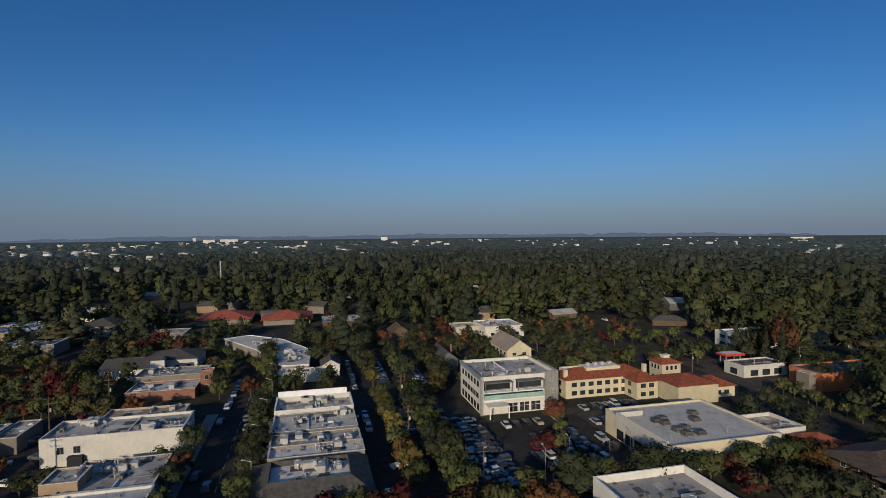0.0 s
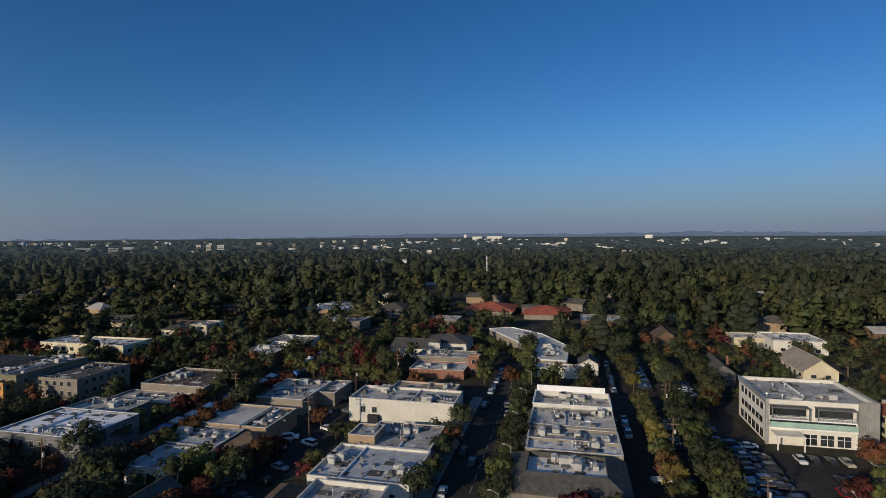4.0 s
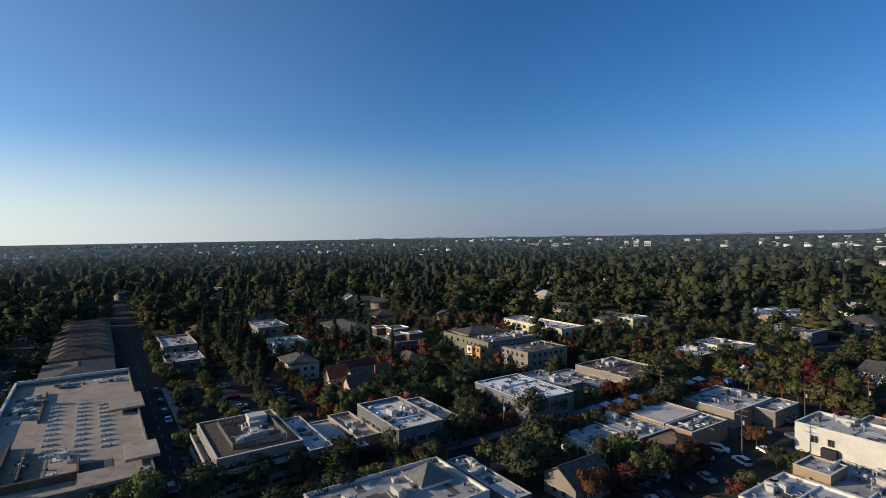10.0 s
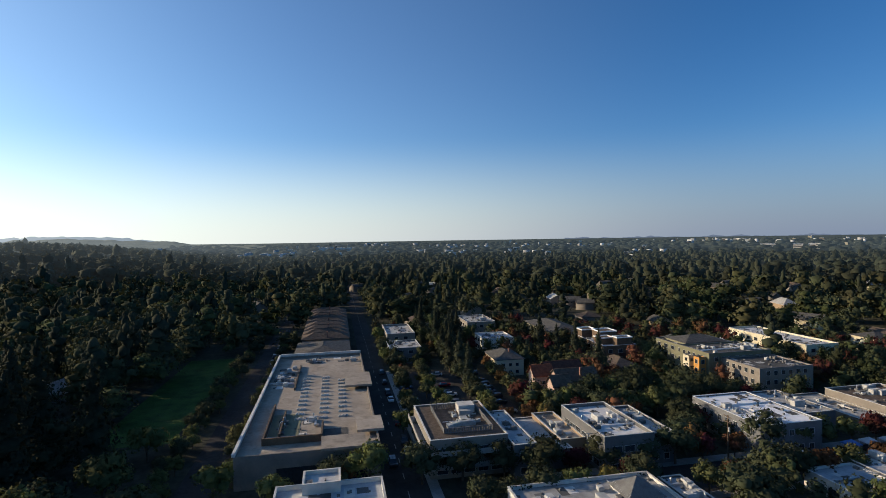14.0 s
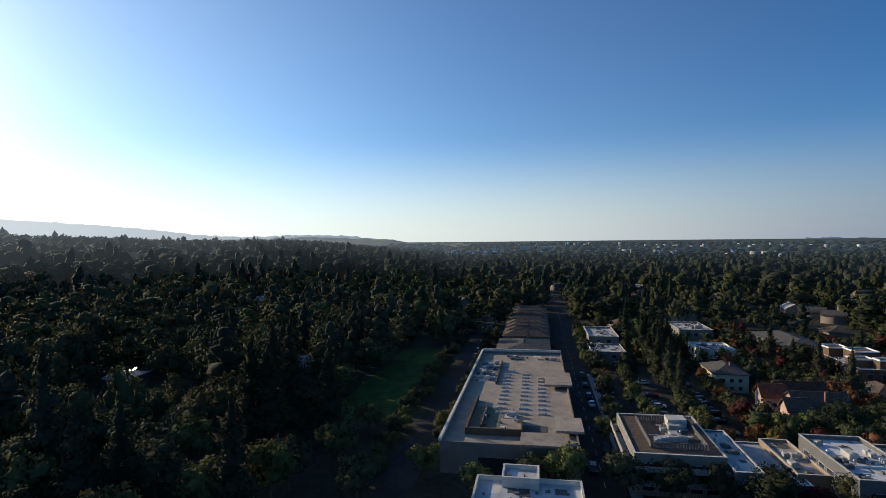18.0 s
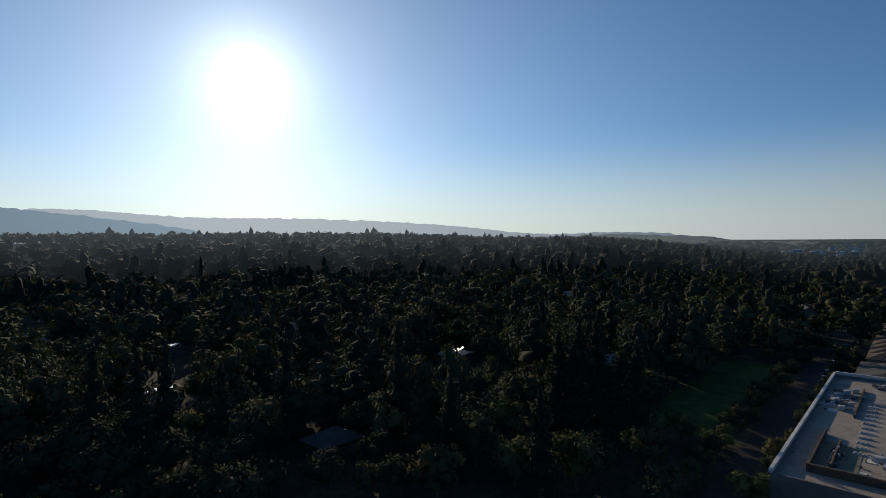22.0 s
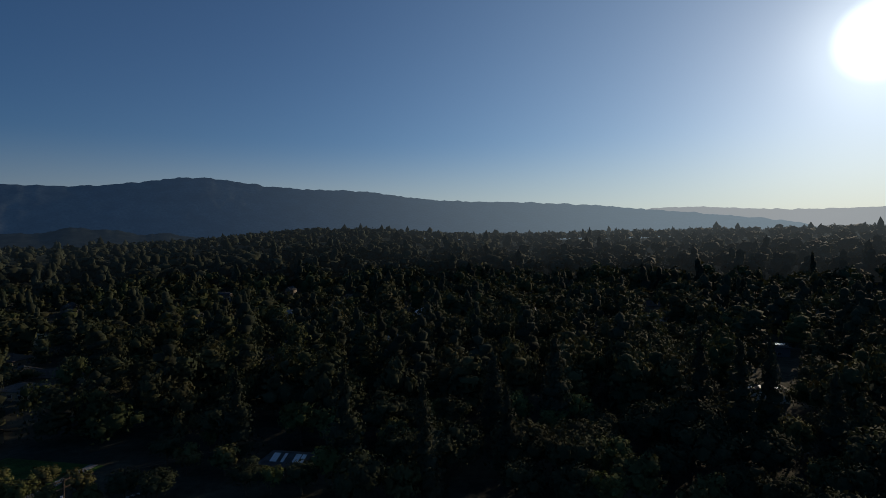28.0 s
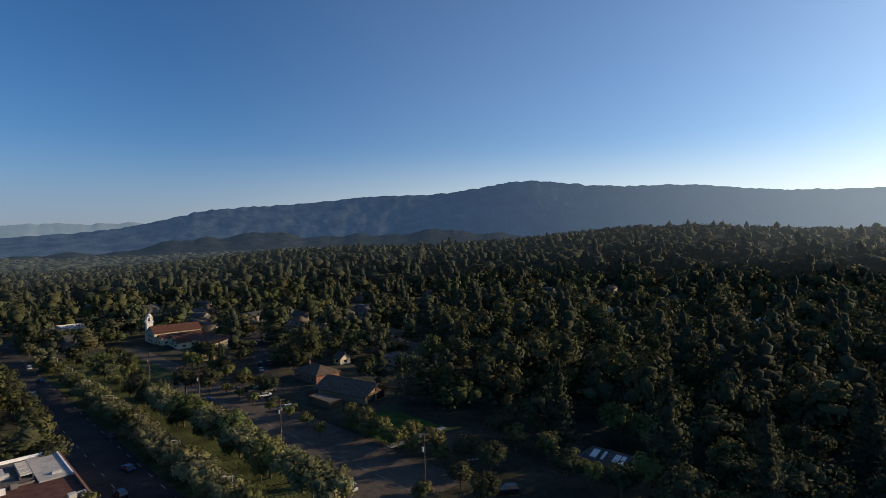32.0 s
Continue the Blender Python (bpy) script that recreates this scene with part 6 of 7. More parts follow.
row(("green", "dark"), 250, -70, 320, -78, 6, 0.6, 3)
row(("dark", "green", "olive"), 86, -97, 145, -98, 6, 0.8, 2)
row(("dark", "olive", "green"), 182, -95, 240, -96, 7, 0.8, 2)
row(("dark", "green"), 250, -95, 264, -93, 3, 0.8, 1)
row(("olive", "green", "dark"), 92, -94, 128, -93, 5, 0.7, 1.5)
row(("bush", "bush", "olive"), 112, -94, 140, -96, 8, 0.8)
row(("cypress", "dark"), 226, -98, 280, -104, 8, 0.9, 3)
for x, y in ((-83, 102), (-130, 97), (-69, 139), (56, 121), (-52, 178), (-20, 190), (112, 100), (68, 140), (97, 100), (-165, 99), (-105, 62)):
    tree("red" if (x + y) % 2 else "orange", x, y, 1.0)

row(("green", "olive", "dark"), 62, 190, 176, 192, 10, 0.85, 2)
row(("green", "dark", "olive"), 60, 232, 200, 234, 11, 0.9, 2)
row(("dark", "olive", "red", "dark"), -146, 64, -146, 130, 8, 1.05, 2)
row(("dark", "conifer", "green"), -240, 96, -170, 98, 7, 0.75, 4)
row(("green", "olive"), -46, 274, -29, 246, 5, 0.65, 0.6)
row(("green", "olive"), -28, 243, -15, 214, 5, 0.65, 0.6)
for x, y in ((10.5, 99), (15, 97.5), (1, 98.5)):
    tree("red", x, y, 1.15)
for x, y in ((-43, -108), (-66, -95), (-55, -101), (-38, -116), (-55, -106), (-57, -112)):
    tree("dark", x, y, 1.1)
tree("yellow", 141, -140, 1.3), tree("green", 484, -100, 1.2)
for x, y in ((272, -70), (211, -74), (204, -80)):
    tree("dark", x, y, 0.95)
row(("bush", "olive", "bush"), 150, -92, 206, -93, 10, 0.7, 1.2)
tree("redwood", 64, 292, 0.62), tree("dark", 22, 246, 1.1), tree("dark", 2, 232, 0.9)
# the palm by the cottages
palm = root("palm", -89, 82.5, 0, "shaggy palm with arching green fronds", "palm tree")
bm = bmesh.new()
tube(bm, (0, 0, -0.3), (0.2, 0, 7), 0.45, 0.32, 10)
part("trunk", bm, M["bark"], palm)
frond_bm = bmesh.new()
for k in range(6):
    a = [frond_bm.verts.new((0.75 * k, s * 0.42 * math.sin(min(1, (k + 0.5) / 2.5) * 1.5) * (1 - k / 6.5), 0.45 * k - 0.155 * k * k - abs(s) * 0.18)) for s in (-1, 0, 1)]
    if k:
        for q in range(2):
            frond_bm.faces.new((prev[q], prev[q + 1], a[q + 1], a[q]))
    prev = a
frond = mesh_of("frond", frond_bm, M["leaf_dark"])
for k in range(44):
    f = part("frond", frond, None, palm, at=(0.2, 0, 7))
    f.rotation_euler = (0, -0.75 + 1.5 * (k % 4) / 3, k * 2.4)

# ---- woods: single trees near, joined masses farther off ----
wood_rng = np.random.default_rng(5)


def blocked(X, Y, grow):
    bad = np.zeros(len(X), bool)
    for rects, g in ((KEEP_CLEAR, 0.5), (FOOT, 2.5)):
        for x0, x1, y0, y1 in rects:
            bad |= (X > min(x0, x1) - g) & (X < max(x0, x1) + g) & (Y > min(y0, y1) - g) & (Y < max(y0, y1) + g)
    for x, y, r in TREES:
        bad |= (X - x) ** 2 + (Y - y) ** 2 < (r + grow) ** 2
    return bad


# glades before the few roofs that show in the southern woods
for x, y in ((-178, -156), (-83, -115), (-102, -273), (-70, -197), (88, -380), (62, -116), (332, -115), (195, -120), (270, -105), (211, -144), (191, -162), (316, -182), (246, -203), (300, -125)):
    r = math.hypot(x, y)
    for k in (8, 15, 22, 29, 36):
        KEEP_CLEAR.append((x - x / r * k - 5, x - x / r * k + 5, y - y / r * k - 5, y - y / r * k + 5))
# open ground before the larger buildings to the north and west
for x0, x1, y0, y1 in list(FOOT):
    r = math.hypot((x0 + x1) / 2, (y0 + y1) / 2)
    if 175 < r < 480 and y0 > 0 and x1 > -75:
        for k in (6, 12):
            dx, dy = -(x0 + x1) / 2 / r * k, -(y0 + y1) / 2 / r * k
            KEEP_CLEAR.append((x0 + dx, x1 + dx, y0 + dy, y1 + dy))


def spots(r0, r1, step, seed):
    """Jittered grid points in a ring."""
    rng = np.random.default_rng(seed)
    n = int(r1 / step) + 1
    gx, gy = np.meshgrid(np.arange(-n, n + 1), np.arange(-n, n + 1))
    X = (gx.ravel() + rng.uniform(-0.62, 0.62, gx.size)) * step
    Y = (gy.ravel() + rng.uniform(-0.62, 0.62, gx.size)) * step
    r = np.hypot(X, Y)
    az = np.degrees(np.arctan2(-X, Y)) % 360
    seen = (az < 270) | (az > 300)
    k = (r >= r0) & (r < r1) & seen
    return X[k], Y[k], az[k], r[k]


def in_town(X, Y):
    return (X > -72) & (X < 150) & (Y > 8) & (Y < 200)


X, Y, AZ, _ = spots(108, 158, 10.4, 3)
ok = ~blocked(X, Y, 1.5) & ~(in_town(X, Y) & (wood_rng.random(len(X)) < 0.4))
for x, y, az in zip(X[ok], Y[ok], AZ[ok]):
    u = tree_rng.random()
    if 100 < az < 215 or az > 315:
        kind = "redwood" if u < 0.035 else "conifer" if u < 0.1 else "dark" if u < 0.6 else "green" if u < 0.8 else "olive"
        sc = tree_rng.uniform(0.75, 1.0) if kind == "redwood" else tree_rng.uniform(0.95, 1.5)
    elif az > 180:
        kind = "dark" if u < 0.55 else "green" if u < 0.75 else "olive" if u < 0.95 else "yellow"
        sc = tree_rng.uniform(0.6, 1.1)
    else:
        kind = "dark" if u < 0.26 else "green" if u < 0.46 else "olive" if u < 0.68 else "orange" if u < 0.83 else "red" if u < 0.92 else "yellow"
        sc = tree_rng.uniform(0.55, 0.95) * (1.25 if x < -75 else 1.0)
    tree(kind, float(x), float(y), sc)


def lod(seed, shape, leaves, size, core, lobes_n):
    rng = np.random.default_rng(seed)
    return cloud(rng, shape(rng, 1.0, 1.0, lobes_n), leaves, size, core)


def mass(name, label, material, X, Y, H, W, protos, rng):
    """Many trees as one joined mesh."""
    VV, TT, NN, base = [], [], [], 0
    Z = land(X, Y)
    pick = rng.integers(0, len(protos), len(X))
    ang = rng.uniform(0, math.tau, len(X))
    for x, y, z, h, w, p, a in zip(X, Y, Z, H, W, pick, ang):
        V, T, N = protos[p]
        c, s = math.cos(a) * w, math.sin(a) * w
        VV.append(np.stack([x + c * V[:, 0] - s * V[:, 1], y + s * V[:, 0] + c * V[:, 1], z + h * V[:, 2]], 1))
        NN.append(np.stack([math.cos(a) * N[:, 0] - math.sin(a) * N[:, 1], math.sin(a) * N[:, 0] + math.cos(a) * N[:, 1], N[:, 2]], 1))
        TT.append(T + base)
        base += len(V)
    if VV:
        tagged(new(name, mesh_np(name, np.concatenate(VV), np.concatenate(TT), M[material], np.concatenate(NN))), label, "trees", kind="structure" if "backdrop" in name else "stuff")


def woods(r0, r1, step, seed, leaves, size, core, n_lobes, scale=1.0):
    rng = np.random.default_rng(seed)
    X, Y, AZ, _ = spots(r0, r1, step, seed)
    ok = ~blocked(X, Y, 2.0) if r1 < 1500 else np.ones(len(X), bool)
    if r0 > 1400:
        ok &= (AZ < 106) | (AZ > 234)
    X, Y, AZ = X[ok], Y[ok], AZ[ok]
    thin = (X > 20) & (X < 200) & (Y > 184) & (Y < 310) & (rng.random(len(X)) < 0.5) | (rng.random(len(X)) < (0.0 if r0 < 270 or r0 > 590 else 0.12))
    X, Y, AZ = X[~thin], Y[~thin], AZ[~thin]
    patch = np.array([noise.noise(Vector((float(x) / 140, float(y) / 140, 3.3))) for x, y in zip(X, Y)])
    south = (AZ > 95) & (AZ < 270)
    u = rng.random(len(X)) * np.where(south, 0.93, 1.0) + 0.3 * patch - 0.03
    u = np.where(south, np.minimum(u, 0.96), u)
    swell = np.array([noise.noise(Vector((float(x) / 60, float(y) / 60, 8.1))) for x, y in zip(X, Y)])
    big = ((AZ > 100) & (AZ < 225) | (AZ > 312)).astype(float)
    grove = np.array([noise.noise(Vector((float(x) / 95, float(y) / 95, 21.7))) for x, y in zip(X, Y)])
    spire = (rng.random(len(X)) < np.where(grove > 0.15, 0.26, 0.05) * (1.0 if r0 < 700 else 0.2)) & (r0 < 1400)
    R = np.hypot(X, Y)
    town = (R < 330) & ((AZ < 88) | (AZ > 308)) & (X < 178) & (Y > 22) & (Y < 300)
    spire &= ~town | (rng.random(len(X)) < 0.12)
    gap = (patch < -0.45) & (rng.random(len(X)) < (0.35 if r0 < 590 else 0.0))
    broad = [lod(seed + k, broad_lobes if k % 2 == 0 or r0 > 700 else tall_lobes, leaves, size, core, n_lobes) for k in range(9)]
    cones = [lod(seed + 30 + k, cone_lobes, leaves, size * 0.6, core, n_lobes + 2) for k in range(3)]
    for name, label, m, lo, hi, cone in (("dark_woods", "dense dark evergreen tree cover", "leaf_dark", -9, 0.42, False), ("green_woods", "green suburban tree cover", "wood_green", 0.42, 0.68, False),
                                         ("olive_woods", "olive and dry autumn tree cover", "wood_olive", 0.68, 0.965, False), ("conifer_woods", "scattered tall dark conifers", "needle", -9, 9, True),
                                         ("autumn_woods", "scattered orange autumn trees", "leaf_orange" if r0 < 270 else "wood_olive", 0.965, 9, False)):
        k = (u >= lo) & (u < hi) & ~gap & (spire == cone)
        n = int(k.sum())
        if cone:
            H, W = rng.uniform(13, 25 if r0 < 700 else 18, n) * (1 + 0.2 * big[k]), rng.uniform(7, 12, n) * (1 + 0.2 * big[k])
        else:
            H, W = rng.uniform(7, 15.5, n), rng.uniform(9, 17, n)
            g = np.clip(np.exp(rng.normal(0, 0.3 if r0 < 270 else 0.4, n)) * (1 + 0.55 * swell[k]), 0.45, 1.9 if r0 < 700 else 1.3)
            H, W = H * g, W * g
            H *= 1 + 0.4 * big[k]
            W *= 1 + 0.15 * big[k]
            H, W = np.where(town[k], np.clip(H * 0.6, 4.5, 9.5), H), np.where(town[k], np.clip(W * 0.72, 5, 9.5), W)
            W = np.minimum(W, 18 if r0 < 270 else 24)
            H = np.minimum(H, 23 if r0 < 700 else 19)
        # rings beyond 590 m take foliage whose emission imitates haze
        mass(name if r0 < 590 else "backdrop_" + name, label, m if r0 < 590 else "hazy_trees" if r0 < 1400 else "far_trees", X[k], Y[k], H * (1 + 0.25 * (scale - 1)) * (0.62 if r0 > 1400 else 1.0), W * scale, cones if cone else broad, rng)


woods(158, 275, 10.2, 101, 440, 0.038, 0.6, 7)
woods(275, 400, 10.8, 151, 170, 0.056, 0.64, 5)
woods(400, 600, 12.6, 202, 56, 0.085, 0.72, 2)
# the three outer rings, with haze painted into their leaves
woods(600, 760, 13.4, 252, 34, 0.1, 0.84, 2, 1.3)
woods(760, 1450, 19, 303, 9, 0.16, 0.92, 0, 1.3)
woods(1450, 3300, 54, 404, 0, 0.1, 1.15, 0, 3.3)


def garden_trees():
    """Small trees that fill the yards and lanes of the town between the single ones."""
    rng = np.random.default_rng(88)
    X, Y, AZ, R = spots(120, 320, 6.4, 606)
    k = ((AZ < 86) | (AZ > 310)) & (X < 175) & (Y > 20) & (Y < 300) & ~blocked(X, Y, -0.6) & (rng.random(len(X)) < np.where(X < -62, 0.8, 0.5))
    X, Y = X[k], Y[k]
    u = rng.random(len(X))
    round_ = [lod(700 + q, broad_lobes if q % 2 else tall_lobes, 190, 0.052, 0.6, 5) for q in range(5)]
    for m, lo, hi, label in (("leaf_dark", 0.0, 0.38, "small dark evergreen town trees"), ("wood_green", 0.38, 0.6, "small green town trees"), ("wood_olive", 0.6, 0.76, "small olive town trees"), ("leaf_orange", 0.76, 0.93, "small orange autumn town trees"), ("leaf_red", 0.93, 1.1, "small red autumn town trees")):
        q = (u >= lo) & (u < hi)
        n = int(q.sum())
        W = rng.uniform(4.5, 8.5, n) * np.where(X[q] < -62, 1.15, 1.0)
        mass("town_trees", label, m, X[q], Y[q], W * rng.uniform(0.8, 1.25, n), W, round_, rng)


garden_trees()

# pale stepping slabs by the low metal-roofed house
for k in range(6):
    f = k / 5
    sheet("pavement_slab_%d" % (k + 1), 91.3 - 3.3 * f - 0.4, 91.3 - 3.3 * f + 0.4, -100.2 - 4.8 * f - 0.3, -100.2 - 4.8 * f + 0.3, 0.12, M["concrete"], "pale stepping slab on dark ground", 0.2, "paving slab")

# ---- cars ----
def car_proto(kind, label, L, W, H, paint, cab):
    """cab: back, front, roof back, roof front, as fractions of the length; belt height."""
    c = root(kind, 0, 0, -500, label, "car")
    b0, b1, r0, r1, belt = cab
    bm = bmesh.new()
    prism(bm, [(-L / 2, -W / 2), (L / 2, -W / 2), (L / 2, W / 2), (-L / 2, W / 2)], 0.28, belt)
    bmesh.ops.bevel(bm, geom=bm.edges[:], offset=0.14, segments=2, affect="EDGES")
    part("body", bm, paint, c)
    gb = bmesh.new()
    lo = [gb.verts.new((x * L - L / 2, y * W / 2 * 0.93, belt - 0.02)) for x, y in ((b0, -1), (b1, -1), (b1, 1), (b0, 1))]
    hi = [gb.verts.new((x * L - L / 2, y * W / 2 * 0.76, H - 0.05)) for x, y in ((r0, -1), (r1, -1), (r1, 1), (r0, 1))]
    gb.faces.new(hi)
    for k in range(4):
        gb.faces.new((lo[k], lo[(k + 1) % 4], hi[(k + 1) % 4], hi[k]))
    part("glasshouse", gb, M["glass"], c, "dark car glass")
    part("roof", boxes((r0 * L - L / 2, r1 * L - L / 2, -W / 2 * 0.76, W / 2 * 0.76, H - 0.06, H)), paint, c)
    wb = bmesh.new()
    tube(wb, (0, -0.11, 0), (0, 0.11, 0), 0.33, 0.33, 12)
    wm = mesh_of("wheel", wb, M["black"])
    for x in (-L * 0.31, L * 0.31):
        for y in (-W / 2 + 0.1, W / 2 - 0.1):
            part("wheel", wm, None, c, at=(x, y, 0.33))
    return c


CARS = []
for k, word in enumerate(("white", "silver", "black", "dark grey", "blue", "red", "beige")):
    CARS.append(car_proto("sedan", word + " four-door sedan on dark asphalt", 4.6, 1.82, 1.45, M["car%d" % k], (0.1, 0.78, 0.24, 0.6, 0.95)))
    if k in (0, 1, 2, 3):
        CARS.append(car_proto("suv", word + " sport utility car on dark asphalt", 4.7, 1.9, 1.75, M["car%d" % k], (0.02, 0.76, 0.07, 0.6, 1.08)))
PICKUP = car_proto("pickup", "white pickup truck in a slanted bay", 5.6, 2.0, 1.85, M["car0"], (0.42, 0.76, 0.45, 0.66, 1.05))
car_rng = random.Random(12)
CAR_SHARE = {"red": 0.3, "blue": 0.6, "black": 1.7, "dark": 1.7, "white": 0.8, "silver": 0.7}


def car(x, y, heading, z=0.06, which=None):
    ob = copy_thing(which or car_rng.choices(CARS, [CAR_SHARE.get(c["label"].split()[0], 1.0) for c in CARS])[0], pose(x, y, z, 0, 0, heading + car_rng.uniform(-3, 3)))
    return ob


def parked(x0, y0, x1, y1, n, heading, fill=0.85):
    for k in range(n):
        if car_rng.random() < fill:
            f = (k + 0.5) / n
            car(x0 + (x1 - x0) * f + car_rng.uniform(-0.2, 0.2), y0 + (y1 - y0) * f + car_rng.uniform(-0.2, 0.2), heading + (180 if car_rng.random() < 0.4 else 0))


parked(44, 96, 44.5, 150, 17, 10)
parked(36, 100, 37, 172, 22, -10, 0.85)
parked(40.4, 97, 40.8, 150, 16, 8, 0.8)
parked(26, 104, 26, 172, 20, 15, 0.45)
parked(15.5, 100, 15.5, 172, 18, 90, 0.3)
parked(52, 103, 76, 103, 8, 90)
parked(52, 113.5, 76, 113.5, 8, 90)
parked(52, 119.5, 76, 120.5, 8, 90)
parked(56, 131, 76, 133, 7, 90, 0.75)
parked(52, 142, 75, 143, 7, 90, 0.7)
parked(54, 125, 76, 126, 8, 90, 0.85)
parked(78, 150, 101, 150.5, 8, 90)
parked(78, 138, 98, 138.5, 7, 90, 0.8)
parked(-15, 90, -15, 250, 22, 90, 0.5)
parked(-26, 90, -26, 250, 22, 90, 0.45)
parked(-73, 82, -73, 172, 26, 20, 0.5)
parked(-66, 84, -66, 172, 24, -20, 0.5)
parked(-212, 52, -150, 52, 20, 90, 0.45)
parked(-212, 38, -150, 38, 20, 90, 0.4)
parked(-150, 24, -212, 24, 20, 90, 0.35)
parked(-220, 17, -130, 17, 12, 0, 0.5)
parked(-330, -28.5, -240, -28.5, 8, 0, 0.6)
parked(95, -70, 225, -69, 12, 0, 0.3)
parked(120, -88, 240, -89, 14, 90, 0.25)
parked(198, -98.5, 300, -146, 9, -25, 0.5)
parked(205, -106, 280, -141, 7, -25, 0.5)
parked(178, -93, 206, -93, 9, 80, 0.6)
parked(15, 190, 15, 234, 12, 90, 0.6)
parked(26, 190, 26, 234, 15, 10, 0.6)
parked(39.5, 190, 39.5, 234, 15, -10, 0.6)
parked(-190, 436, -94, 440, 14, 90, 0.5)
parked(60, 180, 140, 180, 8, 0, 0.4)
parked(138, 150, 139, 175, 4, 90, 0.7)
parked(152, 184, 172, 186, 6, 90, 0.8)
parked(-100, 243, 280, 243, 14, 0, 0.4)
for x, y, a in ((-22.5, 124, 90), (-19, 168, 90), (-18, 160, 90), (-128, 12.5, 0), (135, -33, 0), (180, -42, 0), (255, -34, 0), (180, 270, 90), (180, 300, 90), (181, 250, 90)):
    car(x, y, a)
car(20.5, 124, 20, which=PICKUP)
for x, y, a in ((150, -38.5, 5), (196, -76, 60), (133.5, -50, 0), (142, -50, 5), (191, -97.6, 80), (355, -73.6, 10), (314, -40.5, 0), (280, -40, 0), (73, -92.8, 50), (165, -90, 85), (246, -33, 0)):
    car(x, y, a)


# ---- poles, lamps, tents ----
def utility_pole(x, y, h, turn=0.0):
    p = root("utility_pole", x, y, land1(x, y), "weathered wooden utility pole with cross-arms", "utility pole", turn=turn)
    bm = bmesh.new()
    tube(bm, (0, 0, -0.4), (0, 0, h), 0.19, 0.13, 8)
    part("pole", bm, M["wood"], p)
    for z in (h - 0.5, h - 1.8):
        part("cross_arm", boxes((-1.3, 1.3, -0.2, -0.06, z, z + 0.14), *[(q - 0.05, q + 0.05, -0.17, -0.08, z + 0.14, z + 0.3) for q in (-1.1, -0.4, 0.4, 1.1)]), M["wood"], p)
    bm = bmesh.new()
    tube(bm, (0.4, 0, h - 4), (0.4, 0, h - 3), 0.24, 0.24, 10)
    part("transformer", bm, M["unit"], p)


POLES = [(24, 134, 11.5), (27, 163, 11.5), (35, 106, 11), (190, -71, 13.5), (135, -72, 13.5), (86, -80, 13.5), (240, -70, 13), (-68, 130, 12), (-69, 165, 12), (-104, 150, 11), (-112, 92, 11), (177, 160, 12), (140, 172, 11), (56, 110, 9), (-60, 182, 12)]
for x, y, h in POLES:
    utility_pole(x, y, h, 1.4 if y < 0 else 0.0)


def wire(p, q, sag):
    cu = bpy.data.curves.new("wire", "CURVE")
    cu.dimensions, cu.bevel_depth, cu.bevel_resolution = "3D", 0.03, 1
    s = cu.splines.new("POLY")
    s.points.add(12)
    for k in range(13):
        f = k / 12
        v = Vector(p).lerp(Vector(q), f)
        s.points[k].co = (v.x, v.y, v.z - sag * 4 * f * (1 - f), 1)
    cu.materials.append(M["black"])
    tagged(new("power_line", cu), "thin black overhead power line", "power line")


for off_y in (-1.0, 1.0):
    wire((190, -71 + off_y, 13.3), (135, -72 + off_y, 13.3), 0.8)
    wire((135, -72 + off_y, 13.3), (86, -80 + off_y, 13.3), 0.8)
    wire((190, -71 + off_y, 13.3), (240, -70 + off_y, 12.8), 0.8)
    wire((86, -80 + off_y, 13.3), (70, -117 + off_y, 8), 0.8)
    wire((27, 163 + off_y, 11.3), (24, 134 + off_y, 11.3), 0.5)
    wire((24, 134 + off_y, 11.3), (35, 106 + off_y, 10.8), 0.5)

lamp = root("street_lamp", 0, 0, -500, "slim grey street lamp with a curved arm", "street lamp")
bm = bmesh.new()
tube(bm, (0, 0, -0.3), (0, 0, 7.5), 0.1, 0.07, 8)
part("post", bm, M["steel"], lamp)
bm = bmesh.new()
tube(bm, (0, 0, 7.4), (1.6, 0, 7.9), 0.05, 0.04, 6)
part("arm", bm, M["steel"], lamp)
part("lantern", boxes((1.3, 2.0, -0.14, 0.14, 7.85, 7.98)), M["unit"], lamp)
for k in range(8):
    copy_thing(lamp, pose(-12.6, 96 + 22 * k, 0.1, 0, 0, 180))
    copy_thing(lamp, pose(50 + 8 * k, 108 + 4 * (k % 2), 0, 0, 0, 90))
    copy_thing(lamp, pose(110 + 30 * k, -47.5, 0, 0, 0, 90))
mast = root("radio_mast", -87, 575, 0, "tall thin white lattice radio mast", "mast")
bm = bmesh.new()
for q in range(3):
    a = q * math.tau / 3
    tube(bm, (0.7 * math.cos(a), 0.7 * math.sin(a), -1), (0.5 * math.cos(a), 0.5 * math.sin(a), 31), 0.22, 0.18, 5)
for z in range(0, 30, 2):
    for q in range(3):
        a, b2 = q * math.tau / 3, (q + 1) * math.tau / 3
        tube(bm, (0.7 * math.cos(a), 0.7 * math.sin(a), z), (0.65 * math.cos(b2), 0.65 * math.sin(b2), z + 2), 0.09, 0.09, 4)
part("lattice", bm, M["trim"], mast)

pylon = root("lattice_pylon", -178, -188, land1(-178, -188), "slim grey lattice pylon among dark trees", "pylon")
for q in (-1.4, 1.4):
    bm = bmesh.new()
    tube(bm, (q, 0, -0.5), (q * 0.6, 0, 17), 0.14, 0.1, 6)
    part("leg", bm, M["steel"], pylon)
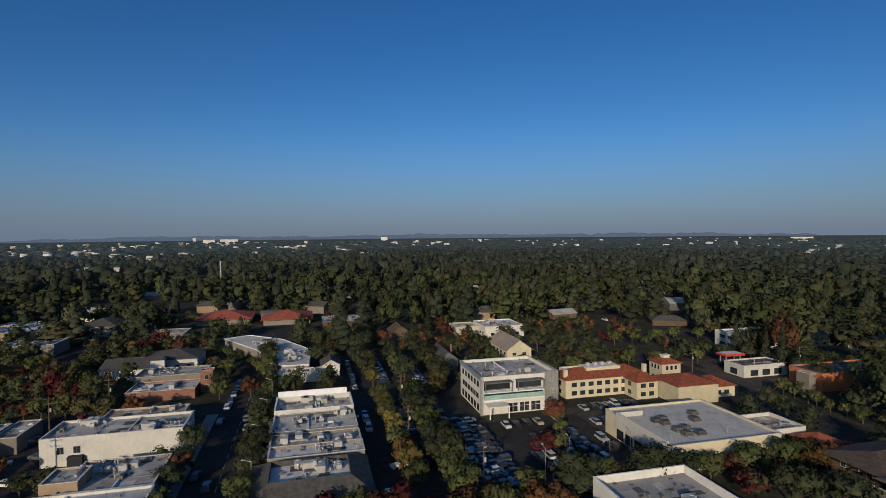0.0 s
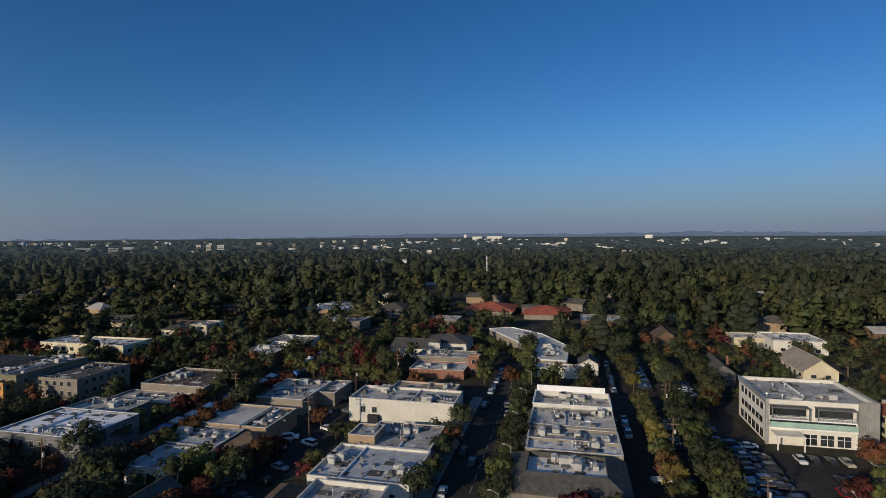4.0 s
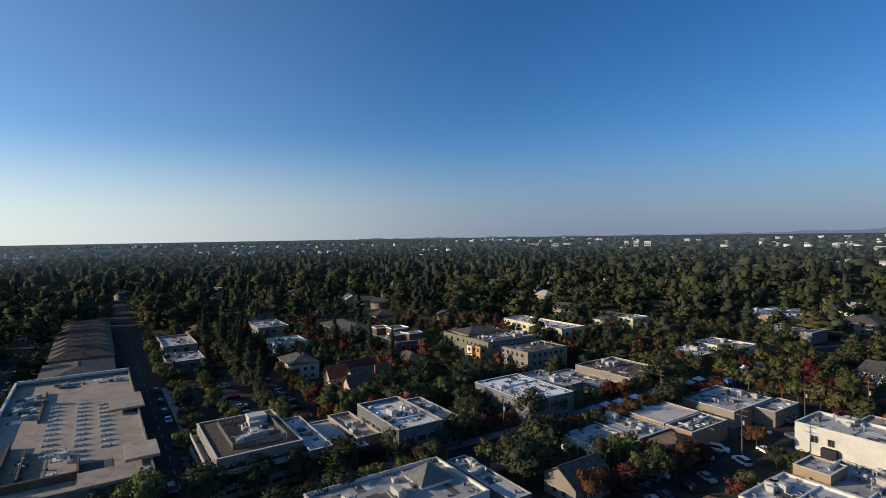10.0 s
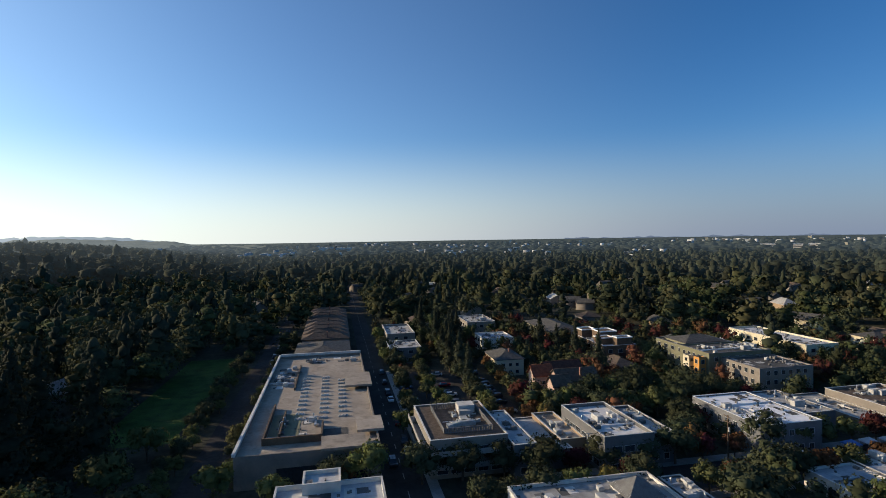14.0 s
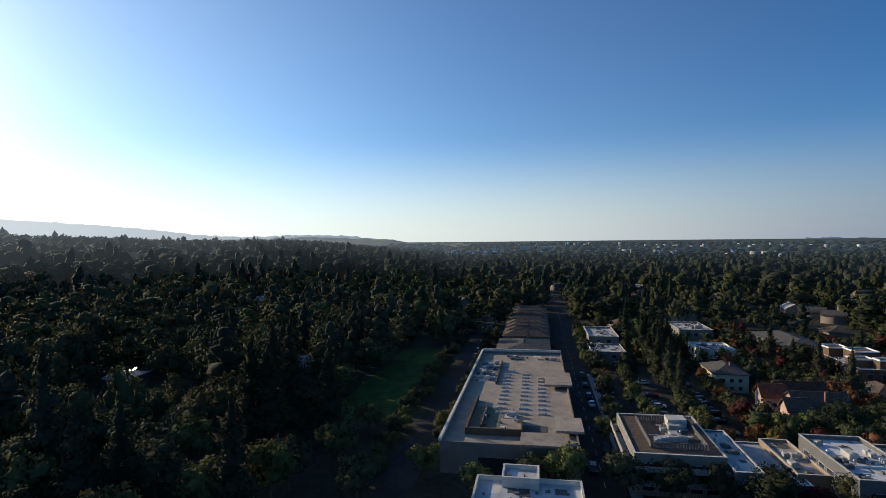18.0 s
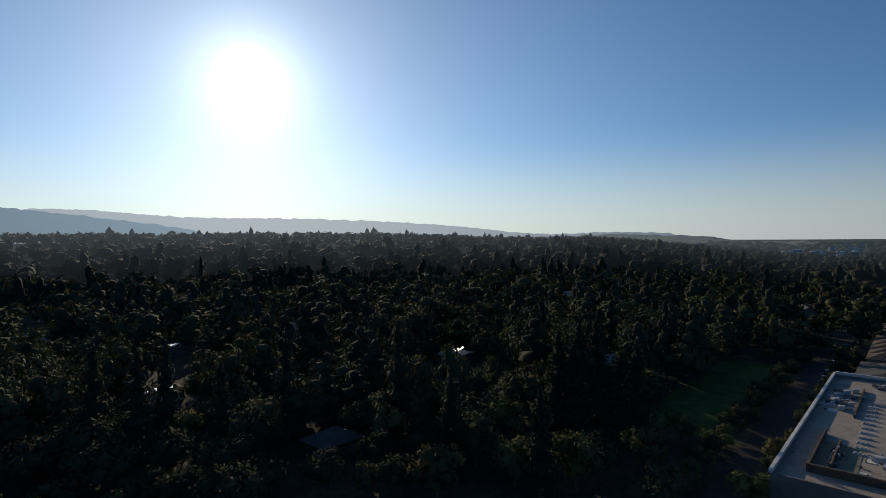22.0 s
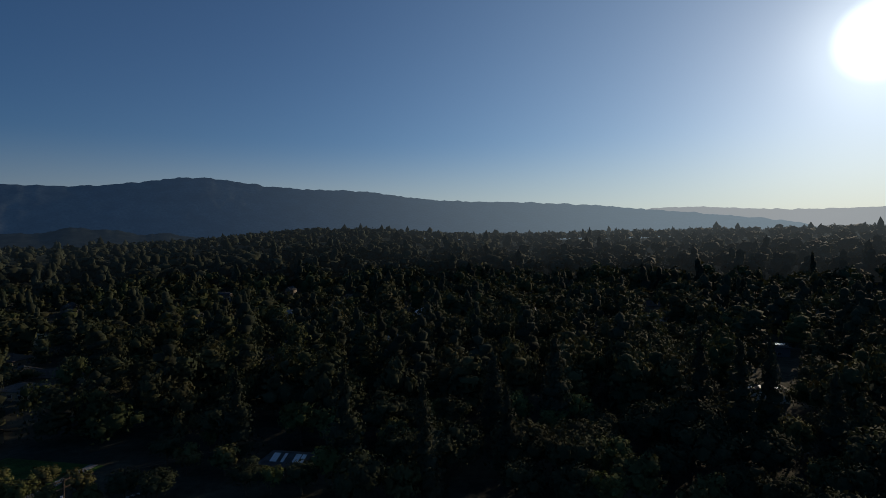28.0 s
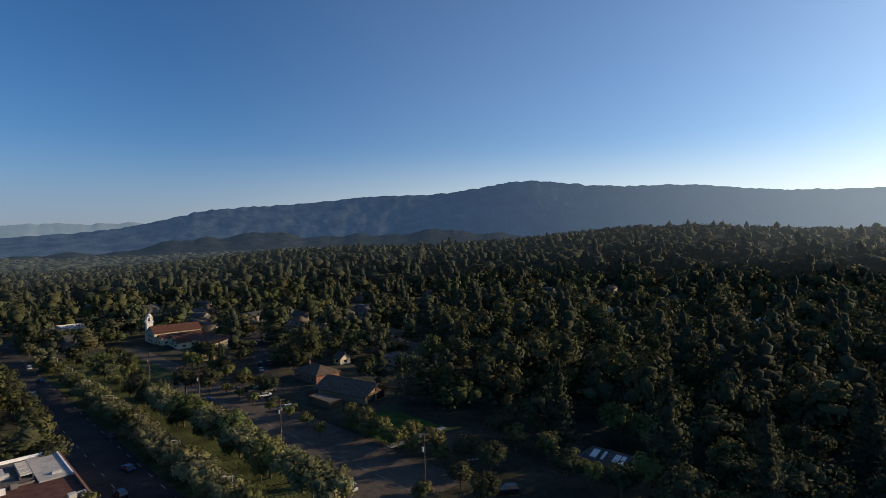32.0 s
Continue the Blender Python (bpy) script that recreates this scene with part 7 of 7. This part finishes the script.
for k in range(6):
    bm = bmesh.new()
    tube(bm, (-1.3 + 0.08 * k, 0, 2 + 2.6 * k), (1.3 - 0.08 * k, 0, 3.6 + 2.4 * k), 0.07, 0.07, 5)
    part("brace", bm, M["steel"], pylon)

for k in range(22):
    x = -105.5 + car_rng.choice((-3.4, 3.4)) + car_rng.uniform(-0.4, 0.4)
    y = 95 + 6.0 * k + car_rng.uniform(-1, 1)
    t = root("market_tent", x, y, 0.05, "white market tent on four posts" if k % 5 else "blue market tent on four posts", "tent", "street market tents")
    for px_, py_ in ((-1.4, -1.4), (1.4, -1.4), (1.4, 1.4), (-1.4, 1.4)):
        part("post", boxes((px_ - 0.04, px_ + 0.04, py_ - 0.04, py_ + 0.04, 0, 2.3)), M["steel"], t)
    bm = bmesh.new()
    v = [bm.verts.new(q) for q in ((-1.6, -1.6, 2.2), (1.6, -1.6, 2.2), (1.6, 1.6, 2.2), (-1.6, 1.6, 2.2), (0, 0, 3.2))]
    lo = [bm.verts.new((q.co.x, q.co.y, 1.9)) for q in v[:4]]
    for q in range(4):
        bm.faces.new((v[q], v[(q + 1) % 4], v[4])), bm.faces.new((v[q], lo[q], lo[(q + 1) % 4], v[(q + 1) % 4]))
    part("canopy", bm, M["canvas" if k % 5 else "canvas_blue"], t)

# ---- the far town: pale blocks near the horizon ----
def far_block(az, dist, width, depth, h, wall="white"):
    a = radians(az)
    x, y = -math.sin(a) * dist, math.cos(a) * dist
    b = root("far_building", x, y, land1(x, y), "pale block on the far plain", "building", "far buildings", turn=a)
    part("wall", boxes((-width / 2, width / 2, -depth / 2, depth / 2, -2, h)), M[wall], b)
    part("roof", boxes((-width / 2 - 0.5, width / 2 + 0.5, -depth / 2 - 0.5, depth / 2 + 0.5, h, h + 1.0)), M["roof_white"], b)
    if dist < 2100:
        part("window_bands", boxes(*[(-width / 2 + 1, width / 2 - 1, -depth / 2 - 0.12, -depth / 2 + 0.1, k * 5 + 1.2, k * 5 + 3.2) for k in range(int(h // 5))]), M["glass"], b)


for az, dist, w, h in ((10.9, 3300, 16, 36), (9.6, 3300, 60, 24), (8.2, 3280, 44, 26), (-7.8, 3300, 40, 30), (312, 3100, 90, 18), (37.9, 1900, 13, 24), (37.0, 1900, 15, 24), (35.9, 1900, 20, 23), (47.3, 2000, 40, 16), (45, 2000, 26, 15), (43.8, 2050, 30, 16),
                       (7.5, 3200, 60, 27), (24.8, 900, 7, 12.5), (24.2, 905, 5, 12), (20.6, 880, 10, 11), (19.6, 900, 8, 12), (18.6, 885, 9, 11), (17.4, 880, 6, 12), (91, 2300, 60, 16), (89, 2300, 80, 14)):
    far_block(az, dist, w, 26, h)
for k in range(85):
    az = sub_rng.uniform(-38, 95)
    d = sub_rng.uniform(1300, 3300)
    far_block(az, d, sub_rng.uniform(6, 22), 14, 10 + d / 3300 * sub_rng.uniform(1, 10), sub_rng.choice(("white", "white", "beige", "cream")))

def distant_town(count, seed):
    """Low pale blocks between far trees, too many and too small to tell apart, in loose clusters."""
    rng = np.random.default_rng(seed)
    cube = np.array([(-1, -1, 0), (1, -1, 0), (1, 1, 0), (-1, 1, 0), (-1, -1, 1), (1, -1, 1), (1, 1, 1), (-1, 1, 1)], dtype=float)
    quads = np.array([(4, 5, 6), (4, 6, 7), (0, 1, 5), (0, 5, 4), (1, 2, 6), (1, 6, 5), (2, 3, 7), (2, 7, 6), (3, 0, 4), (3, 4, 7)])
    hubs = [(rng.uniform(-52, 100), rng.uniform(1500, 3250), rng.uniform(1.5, 5)) for _ in range(30)]
    V, T = [], []
    for k in range(count):
        az, d, spread = hubs[rng.integers(0, len(hubs))]
        az, d = radians(az + rng.normal(0, spread)), min(3290, d + rng.normal(0, 160))
        c, q = math.cos(az), math.sin(az)
        size = np.array([rng.uniform(3, 13), rng.uniform(4, 9), 8 + d / 3300 * rng.uniform(3, 9)])
        P = cube * size
        V.append(np.stack([-q * d + c * P[:, 0] - q * P[:, 1], c * d + q * P[:, 0] + c * P[:, 1], P[:, 2] + land1(-q * d, c * d)], 1))
        T.append(quads + 8 * k)
    tagged(new("distant_town", mesh_np("distant_town", np.concatenate(V), np.concatenate(T), M["far_white"])), "many small pale blocks of a far town among trees", "buildings", kind="stuff")


distant_town(300, 73)

# the models that were copied are not part of the place
for src in [q[0] for group_ in PROTO.values() for q in group_] + CARS + [PICKUP, lamp]:
    for ob in (*src.children_recursive, src):
        bpy.data.objects.remove(ob)
